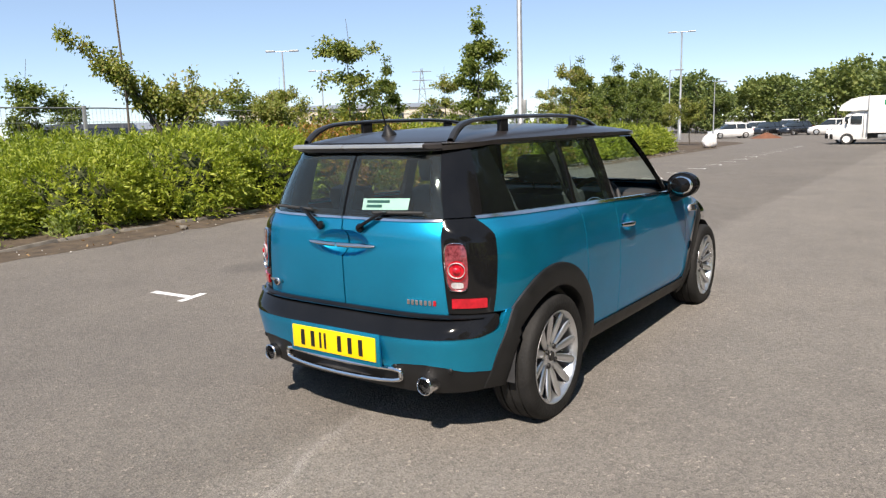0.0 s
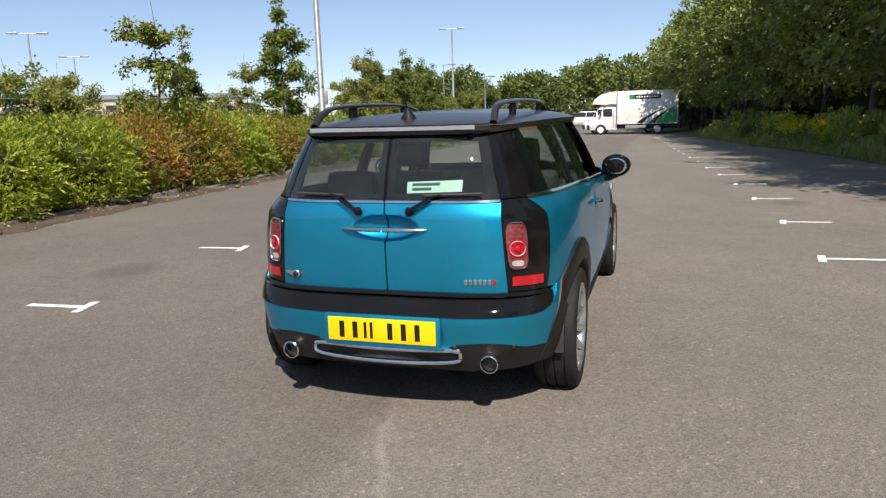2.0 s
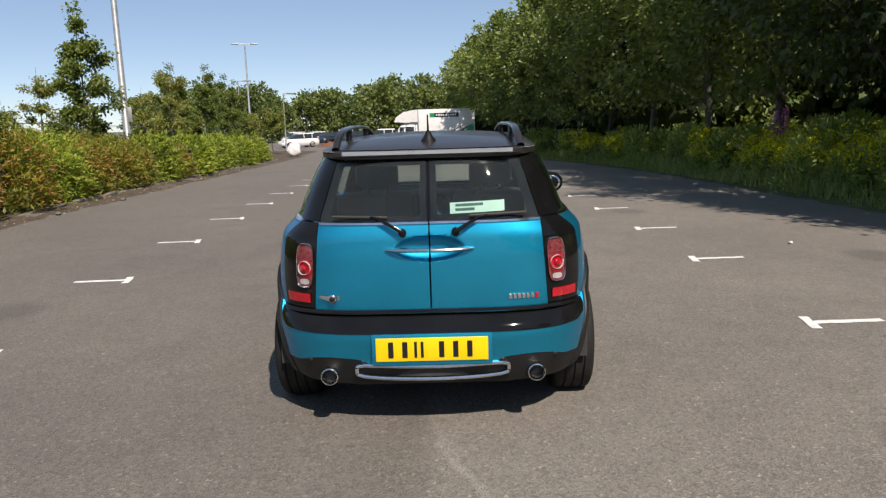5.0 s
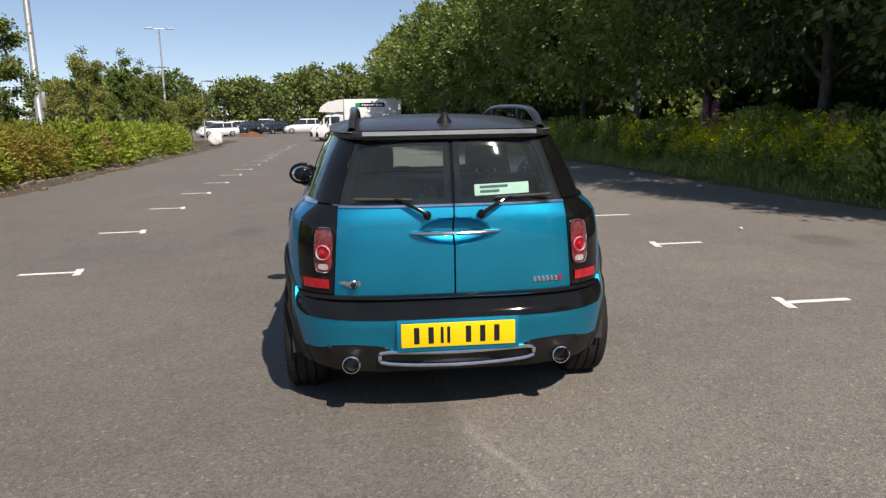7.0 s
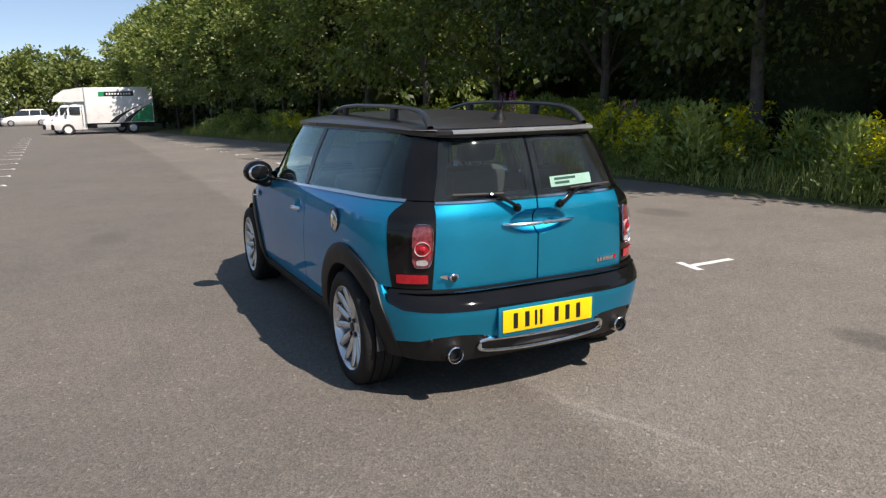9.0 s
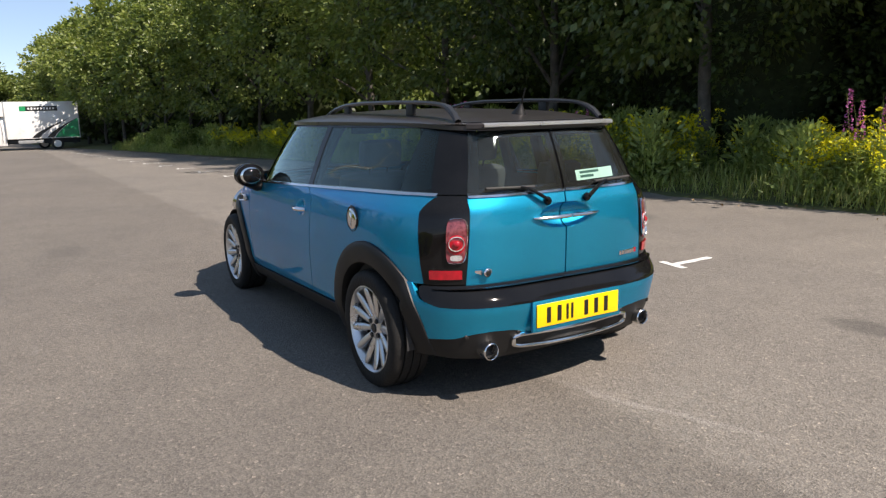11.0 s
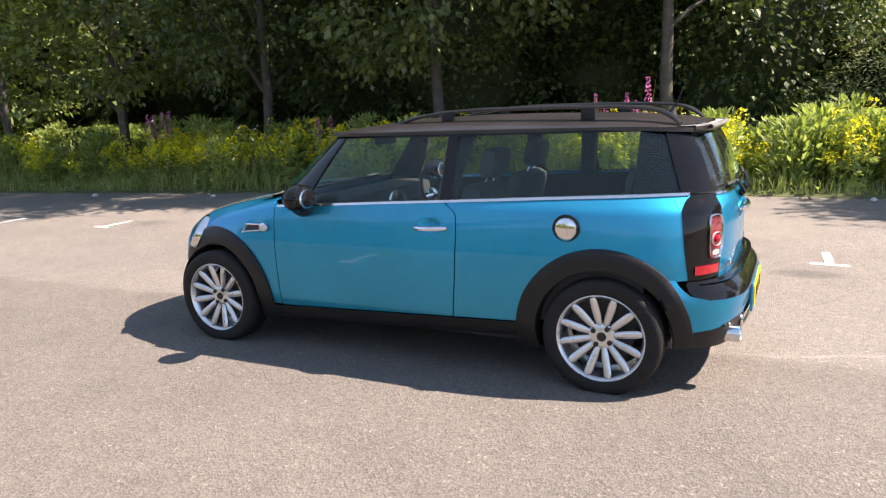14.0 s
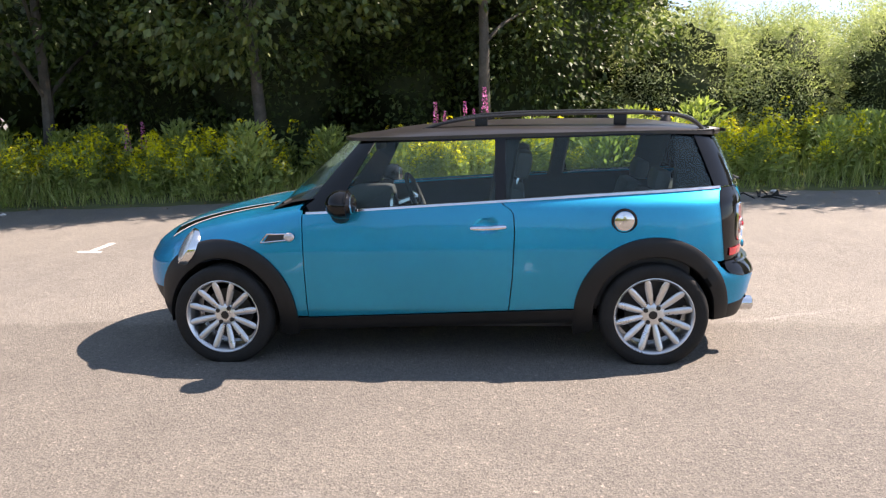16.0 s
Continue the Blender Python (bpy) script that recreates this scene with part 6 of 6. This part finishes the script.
SACK = varied("white_plastic_sack", (0.62, 0.62, 0.62), (0.82, 0.82, 0.82), 7.0, 0.55, bump=0.03)


def round_wheel(parent, at, r, wide, axis="Y", rim=ALLOY):
    m = Matrix.Translation(at) @ Matrix.Rotation(radians(90), 4, "X" if axis == "Y" else "Y")
    t = part("wheel", Shape().lathe([(r * 0.62, -wide / 2), (r * 0.9, -wide / 2), (r, -wide * 0.35), (r, wide * 0.35), (r * 0.9, wide / 2), (r * 0.62, wide / 2)], m, 24), RUBBER, parent)
    part("rim", Shape().lathe([(0.0, -wide * 0.4), (r * 0.3, -wide * 0.44), (r * 0.6, -wide * 0.36), (r * 0.64, -wide * 0.5), (r * 0.64, wide * 0.5), (r * 0.6, wide * 0.36), (0.0, wide * 0.4)], m, 20), rim, t)


def make_parked_car(label, paint, length=4.3, height=1.5, wide=1.75, suv=0.0):
    """A parked car along x, its nose towards -x, its middle at the origin."""
    root = thing("parked_car", label, "car", "parked cars")
    L, H, B = length, height + suv, wide / 2
    body = Shape()
    rows = []
    for q, top, low, half in ((-0.5, 0.50, 0.30, 0.55), (-0.485, 0.62, 0.22, 0.78), (-0.44, 0.72, 0.2, 0.93), (-0.3, 0.86, 0.19, 1.0), (-0.2, 0.92, 0.19, 1.0), (0.1, 0.95, 0.19, 1.0), (0.35, 0.97, 0.19, 1.0), (0.46, 0.96, 0.2, 0.95), (0.49, 0.8, 0.24, 0.85), (0.5, 0.6, 0.32, 0.7)):
        x, w = q * L, B * half
        t = top * (1 + suv)
        rows.append([Vector((x, y * w, low + (t - low) * z)) for y, z in ((-0.82, 0.0), (-0.97, 0.25), (-1.0, 0.55), (-0.95, 0.85), (-0.82, 1.0), (0.0, 1.03), (0.82, 1.0), (0.95, 0.85), (1.0, 0.55), (0.97, 0.25), (0.82, 0.0), (0.0, 0.0))])
    body.grid(rows, closed=True)
    n = body.n
    body.f += [tuple(range(12)), tuple(range(n - 12, n))]
    part("body", body, paint, root)

    def cabin(grow, z0, z1, q0, q1, q2, q3):
        s = Shape()
        lo, hi = (0.94 + 0.005) * (1 + suv), H
        rr = []
        for k in (z0, (z0 + z1) / 2, z1):
            z = lo + (hi - lo) * k
            wf = B * (0.9 - 0.2 * k) + grow
            a = (q0 + (q1 - q0) * k) * L - grow
            b = (q3 + (q2 - q3) * k) * L + grow
            rr.append([Vector((a, -wf * 0.86, z)), Vector((a + 0.1, -wf, z)), Vector((b - 0.1, -wf, z)), Vector((b, -wf * 0.86, z)), Vector((b, wf * 0.86, z)), Vector((b - 0.1, wf, z)), Vector((a + 0.1, wf, z)), Vector((a, wf * 0.86, z))])
        s.grid(rr, closed=True)
        s.f.append(tuple(s.n - 8 + k for k in range(8)))
        return s

    part("glasshouse", cabin(0.0, 0.0, 0.86, -0.26, -0.06, 0.36, 0.46), FAR_GLASS, root)
    part("roof", cabin(0.012, 0.84, 1.0, -0.26, -0.06, 0.36, 0.46), paint, root)
    for q in (0.08, 0.3):
        for sy in (-1, 1):
            part("pillar", Shape().box((q * L, sy * B * 0.8, (0.95 * (1 + suv) + H) / 2), (0.06, 0.05, H - 0.97 * (1 + suv)), 0.01, Matrix.Translation((q * L, sy * B * 0.81, (0.95 * (1 + suv) + H) / 2)) @ Matrix.Rotation(sy * 0.3, 4, "X")), paint, root)
    for q in (-0.31, 0.29):
        for sy in (-1, 1):
            round_wheel(root, (q * L, sy * (B - 0.1), 0.32), 0.32, 0.2)
    for sy in (-1, 1):
        part("headlight", Shape().ball((-0.462 * L, sy * B * 0.72, 0.66 * (1 + suv)), (0.1, 0.16, 0.08)), LENS_CLEAR, root)
        part("tail_light", Shape().ball((0.485 * L, sy * B * 0.74, 0.82 * (1 + suv)), (0.06, 0.12, 0.1)), LENS_RED, root)
    return root


white_car = make_parked_car("white parked hatchback among other cars", WHITE_PAINT)
white_car.matrix_world = pose(-16.08, 74.35, -0.831, 0, 0, 35)
suv = make_parked_car("white parked off-road car beside the vans", WHITE_PAINT, 4.5, 1.55, 1.85, 0.1)
suv.matrix_world = pose(-7.91, 82.38, -0.831, 0, 0, 8)
black_car = make_parked_car("black parked hatchback among other cars", DARK_PAINT, 4.2, 1.45)
black_car.matrix_world = pose(-11.5, 83.01, -0.831, 0, 0, 62)
copy_thing(black_car, pose(-14.2, 82.44, -0.831, 0, 0, 70))
copy_thing(white_car, pose(-16.75, 88.46, -0.831, 0, 0, 75))
copy_thing(white_car, pose(-19.74, 89.79, -0.831, 0, 0, 70))
copy_thing(suv, pose(-13.52, 91.13, -0.831, 0, 0, 80))
grey_car = make_parked_car("dark grey parked car behind the hedge", GREY_PAINT, 4.5, 1.62)
grey_car.matrix_world = pose(-15.7, 6.3, 0.07, 0, 0, 70)
copy_thing(white_car, pose(-29.76, 22.78, -0.254, 0, 0, 40))
copy_thing(white_car, pose(-31.72, 26.3, -0.308, 0, 0, 40))
copy_thing(grey_car, pose(-30.79, 19.29, -0.199, 0, 0, 40))
copy_thing(suv, pose(-32.69, 30.31, -0.37, 0, 0, 45))


# box vans
def make_van():
    root = thing("box_van", "white box van with green and black stripes, parked", "van", "parked vans")
    cab = Shape()
    rows = []
    for x, lo, hi, w in ((-3.05, 0.42, 0.78, 0.72), (-3.0, 0.35, 0.98, 0.88), (-2.75, 0.33, 1.18, 0.94), (-2.35, 0.33, 1.28, 0.96), (-1.85, 0.33, 1.95, 0.9), (-1.6, 0.33, 2.12, 0.88), (-1.0, 0.33, 2.15, 0.9)):
        rows.append([Vector((x, y * w, lo + (hi - lo) * z)) for y, z in ((-0.9, 0.0), (-1.0, 0.3), (-1.0, 0.6), (-0.92, 0.9), (-0.75, 1.0), (0.75, 1.0), (0.92, 0.9), (1.0, 0.6), (1.0, 0.3), (0.9, 0.0))])
    cab.grid(rows, closed=True)
    cab.f += [tuple(range(10)), tuple(range(60, 70))]
    cab_ob = part("cab", cab, WHITE_PAINT, root)
    part("windscreen", Shape().add([(-2.32, -0.8, 1.34), (-2.32, 0.8, 1.34), (-1.86, 0.72, 1.95), (-1.86, -0.72, 1.95)], [(0, 1, 2, 3)]), FAR_GLASS, cab_ob)
    for sy in (-1, 1):
        part("side_window", Shape().box((-1.62, sy * 0.93, 1.55), (0.62, 0.03, 0.5), 0.01), FAR_GLASS, cab_ob)
        part("mirror", Shape().box((-2.1, sy * 1.1, 1.45), (0.1, 0.18, 0.3), 0.03), PLASTIC, cab_ob)
        part("headlight", Shape().ball((-2.93, sy * 0.7, 0.95), (0.1, 0.14, 0.12)), LENS_CLEAR, cab_ob)
        part("door_gap", Shape().box((-1.2, sy * 0.968, 1.2), (0.02, 0.01, 1.5)), INTERIOR, cab_ob)
    part("bumper", Shape().box((-2.98, 0, 0.52), (0.2, 1.84, 0.34), 0.06), PLASTIC, root)
    part("luton", Shape().add([(-2.35, -0.85, 2.2), (-2.35, 0.85, 2.2), (-2.2, 0.95, 2.55), (-2.2, -0.95, 2.55), (-1.2, -1.0, 2.12), (-1.2, 1.0, 2.12), (-1.6, 1.0, 2.95), (-1.6, -1.0, 2.95), (-0.95, 1.0, 3.02), (-0.95, -1.0, 3.02), (-0.95, -1.0, 2.12), (-0.95, 1.0, 2.12)], [(0, 1, 2, 3), (3, 2, 6, 7), (7, 6, 8, 9), (0, 3, 7, 9, 10, 4), (1, 5, 11, 8, 6, 2), (0, 4, 10, 11, 5, 1)]), WHITE_PAINT, root)
    box = part("box_body", Shape().box((1.05, 0, 1.86), (4.1, 2.06, 2.3), 0.03), WHITE_PAINT, root)
    for x in (-0.98, 3.08):
        for sy in (-1, 1):
            part("corner_post", Shape().box((x, sy * 1.02, 1.86), (0.06, 0.06, 2.34), 0.012), GALVANISED, box)
    for sy in (-1, 1):
        yy = sy * 1.036
        part("name_patch", Shape().box((1.0, yy, 2.58), (1.9, 0.008, 0.3)), INK, box)
        part("green_disc", Shape().box((0.02, yy * 1.004, 2.58), (0.34, 0.008, 0.3)), GREEN_PAINT, box)
        for k in range(9):
            part("bar", Shape().box((0.36 + 0.17 * k, yy * 1.004, 2.58), (0.1, 0.008, 0.15 if k in (1, 5) else 0.11)), WHITE_PAINT, box)
        sweep = lambda x0, x1, b: [(x0 + (x1 - x0) * q, yy * b, 0.76 + 1.2 * q**0.75) for q in np.linspace(0, 1, 9)]
        part("stripe", Shape().grid([[Vector(p), Vector((p[0] + 0.42 * (1 - k / 8), p[1], p[2]))] for k, p in enumerate(sweep(0.35, 2.6, 1.002))]), INK, box)
        part("stripe", Shape().grid([[Vector(p), Vector((p[0] + 0.40 * (1 - k / 8), p[1], p[2]))] for k, p in enumerate(sweep(1.2, 3.0, 1.002))]), INK, box)
        part("green_sweep", Shape().grid([[Vector((1.66 + 1.40 * (k / 8) * 0.96, yy * 1.003, 0.76 + 1.2 * (k / 8) ** 0.75)), Vector((3.04, yy * 1.003, 0.76 + 1.2 * (k / 8) ** 0.75))] for k in range(9)]), GREEN_PAINT, box)
    part("chassis", Shape().box((0.9, 0, 0.55), (4.3, 1.5, 0.3), 0.03), INTERIOR, root)
    part("side_guard", Shape().box((0.3, -0.98, 0.52), (1.4, 0.06, 0.2), 0.02), GALVANISED, root)
    for x in (-2.1, 1.75):
        for sy in (-1, 1):
            round_wheel(root, (x, sy * 0.86, 0.36), 0.36, 0.24, rim=WHITE_PAINT)
    return root


van = make_van()
van.matrix_world = pose(-1.1, 52.6, -0.718, 0, 0, -2) @ Matrix.Diagonal((1.05, 1.0, 1.04, 1))
copy_thing(van, pose(-1.75, 55.6, -0.762, 0, 0, -2))

# sacks and soil heap
sack = Shape()
rows = []
for i in range(11):
    a = math.pi * i / 10
    rows.append([Vector(((0.45 + 0.07 * math.sin(3 * b + i)) * math.sin(a) ** 0.7 * math.cos(b), (0.4 + 0.06 * math.cos(4 * b + i)) * math.sin(a) ** 0.7 * math.sin(b), 0.46 - 0.46 * math.cos(a))) for b in [2 * math.pi * k / 16 for k in range(16)]])
sack.grid(rows, closed=True)
bag = part("rubble_sack", sack, SACK)
bag.matrix_world = pose(-10.35, 45.1, -0.6, 0, 0, 20)
tagged(bag, "full white rubble sack standing by the hedge", "sack")
heap = Shape()
rng_s = random.Random(44)
heap.grid([[Vector((1.5 * r * math.cos(b), 1.1 * r * math.sin(b), (0.55 * (1 - r) ** 0.9 + rng_s.uniform(-0.04, 0.05) * (1 - r)) if r < 1 else -0.02)) for b in [2 * math.pi * k / 22 for k in range(22)]] for r in (0.02, 0.2, 0.4, 0.6, 0.8, 1.0)], closed=True)
hp = part("soil_heap", heap, RED_SOIL)
hp.matrix_world = pose(-12.3, 72.62, -0.84)
tagged(hp, "low heap of red-brown soil on the asphalt", "soil")


# fence
fence = thing("mesh_fence", "galvanised steel mesh fence behind the hedge", "fence")
FX = lambda y: west_edge(y) - 5.4
post = Shape().box((0, 0, 1.0), (0.07, 0.07, 2.1), 0.008).data("post", GALVANISED)
for k in range(26):
    y = -8 + 2.7 * k
    p = new("post", post)
    p.parent = fence
    p.matrix_world = pose(FX(y), y, ground_z(y))
for z, r in ((2.0, 0.016), (1.7, 0.006), (1.4, 0.006), (1.1, 0.006), (0.8, 0.006), (0.5, 0.006), (0.2, 0.01)):
    part("rail", Shape().tube([(FX(q), q, z + ground_z(q)) for q in (-8, 6, 15, 30, 59.5)], r, 5), FENCE_GREEN, fence)
wires = []
for k in range(700):
    y = -8 + 67.5 * k / 700
    wires.append((FX(y), y))
wv, wf = [], []
for k, (x, y) in enumerate(wires):
    g = ground_z(y)
    wv += [(x, y - 0.003, g + 0.1), (x, y + 0.003, g + 0.1), (x, y + 0.003, g + 2.0), (x, y - 0.003, g + 2.0)]
    wf.append((4 * k, 4 * k + 1, 4 * k + 2, 4 * k + 3))
tagged(part("wire_mesh", mesh_np("wire_mesh", wv, wf, FENCE_GREEN), FENCE_GREEN, fence), kind="stuff")


# lamp posts
def lamp_post(x, y, h, heads=2, r=0.09, turn=0.0, box=False):
    root = thing("lamp_post", "tall grey steel lamp post with flat lamp heads", "street lamp", "lamp posts")
    part("pole", Shape().lathe([(r * 1.5, 0.0), (r * 1.5, 0.9), (r, 1.0), (r * 0.55, h)], None, 14), GALVANISED, root)
    arm = part("arm", Shape().tube([(-0.9 if heads == 2 else 0, 0, h), (0.9, 0, h)], 0.035, 6), GALVANISED, root)
    for s in ((-1, 1) if heads == 2 else (1,)):
        part("lamp_head", Shape().box((s * 0.95, 0, h + 0.03), (0.75, 0.34, 0.13), 0.04), GALVANISED, arm)
    if box:
        part("control_box", Shape().box((0.16, 0, 2.2), (0.12, 0.2, 0.5), 0.01), GALVANISED, root)
    root.matrix_world = pose(x, y, ground_z(y), 0, 0, turn)


lamp_post(-10.9, 21.0, 11.0, 2, 0.12, 20, True)
lamp_post(-42.21, 38.59, 8.1, 2, 0.1, 35)
lamp_post(-20.6, 72.4, 10.7, 2, 0.12, 15)
lamp_post(-20.53, 68.69, 6.8, 1, 0.07, 40)
lamp_post(-15.36, 65.15, 5.3, 1, 0.06, 60)
lamp_post(-51.48, 52.48, 8.0, 2, 0.1, 30)


# sheds beyond the fence
def shed(x, y, turn, long, deep, high, wall_mat, label):
    root = thing("warehouse", label, "building", "distant sheds")
    part("wall", Shape().box((0, 0, high / 2), (long, deep, high), 0.05), wall_mat, root)
    part("roof", Shape().add([(-long / 2 - 0.4, -deep / 2 - 0.4, high), (long / 2 + 0.4, -deep / 2 - 0.4, high), (long / 2 + 0.4, 0, high + 1.1), (-long / 2 - 0.4, 0, high + 1.1), (long / 2 + 0.4, deep / 2 + 0.4, high), (-long / 2 - 0.4, deep / 2 + 0.4, high)], [(0, 1, 2, 3), (3, 2, 4, 5), (0, 3, 5), (1, 4, 2)]), GALVANISED, root)
    k = -long / 2 + 3
    while k < long / 2 - 2:
        part("loading_door", Shape().box((k, -deep / 2 - 0.03, 2.0), (3.2, 0.1, 4.0), 0.02), GREY_PAINT, root)
        part("window", Shape().box((k + 3.6, -deep / 2 - 0.02, high - 1.6), (2.4, 0.08, 1.1), 0.02), FAR_GLASS, root)
        k += 8
    root.matrix_world = pose(x, y, ground_z(y), 0, 0, turn)


shed(-99, 112, 41, 46, 18, 5.9, CLADDING, "long beige warehouse far beyond the fence")
shed(-104, 68, 58, 34, 16, 3.0, CLADDING, "low beige warehouse far beyond the fence")

# pylon on the horizon
pyl = thing("pylon", "distant grey lattice pylon on the horizon", "pylon")
lat = Shape()
for k in range(8):
    z0, z1 = 22 * k / 8, 22 * (k + 1) / 8
    w0, w1 = 2.4 * (1 - k / 9), 2.4 * (1 - (k + 1) / 9)
    for a, b in (((-1, -1), (1, -1)), ((1, -1), (1, 1)), ((1, 1), (-1, 1)), ((-1, 1), (-1, -1))):
        lat.tube([(a[0] * w0, a[1] * w0, z0), (b[0] * w1, b[1] * w1, z1)], 0.07, 4, caps=False)
        lat.tube([(a[0] * w0, a[1] * w0, z0), (a[0] * w1, a[1] * w1, z1)], 0.1, 4, caps=False)
part("lattice", lat, GALVANISED, pyl)
for z in (15, 18, 21):
    part("cross_arm", Shape().tube([(-3.4, 0, z), (3.4, 0, z)], 0.14, 4), GALVANISED, pyl)
pyl.matrix_world = pose(-152.06, 206.42, -0.831, 0, 0, 35)

# litter at the edge of the verge
rng_l = random.Random(55)
trim = Shape()
for _ in range(7):
    x, y, a = rng_l.uniform(-0.35, 0.35), rng_l.uniform(-0.25, 0.25), rng_l.uniform(0, 6.28)
    ln = rng_l.uniform(0.15, 0.4)
    trim.tube([(x, y, 0.02), (x + ln * 0.5 * math.cos(a), y + ln * 0.5 * math.sin(a), 0.05 + rng_l.uniform(0, 0.05)), (x + ln * math.cos(a + 0.3), y + ln * math.sin(a + 0.3), 0.02)], 0.012, 5)
lt = part("broken_trim", trim, PLASTIC)
lt.matrix_world = pose(6.2, -2.9, 0)
tagged(lt, "broken black plastic trim lying on the asphalt", "litter", "litter")


def scrap(x, y, size, mat, label):
    s = Shape().ball((0, 0, 0.4), (1.0, 0.7, 0.42), 6, 9)
    s.v = [(a + rng_l.uniform(-0.15, 0.15), b + rng_l.uniform(-0.15, 0.15), c + rng_l.uniform(-0.1, 0.1)) for a, b, c in s.v]
    ob = part("scrap", s, mat)
    ob.matrix_world = pose(x, y, ground_z(y) + 0.005, 0, 0, rng_l.uniform(0, 360)) @ Matrix.Diagonal((size, size, size, 1))
    tagged(ob, label, "litter", "litter")


for x, y, q in ((5.45, 11.8, 0.08), (6.5, -1.7, 0.06), (6.6, -2.5, 0.07), (5.6, 8.8, 0.05), (6.7, -3.2, 0.05), (3.9, 4.1, 0.03)):
    scrap(x, y, q, SACK, "crumpled scrap of white litter by the verge")
for k in range(5):
    y = 0.5 + 2.9 * k
    scrap(west_edge(y) + 0.5 + 0.1 * k, y, 0.07, CONCRETE, "pale chip of broken kerb on the asphalt")
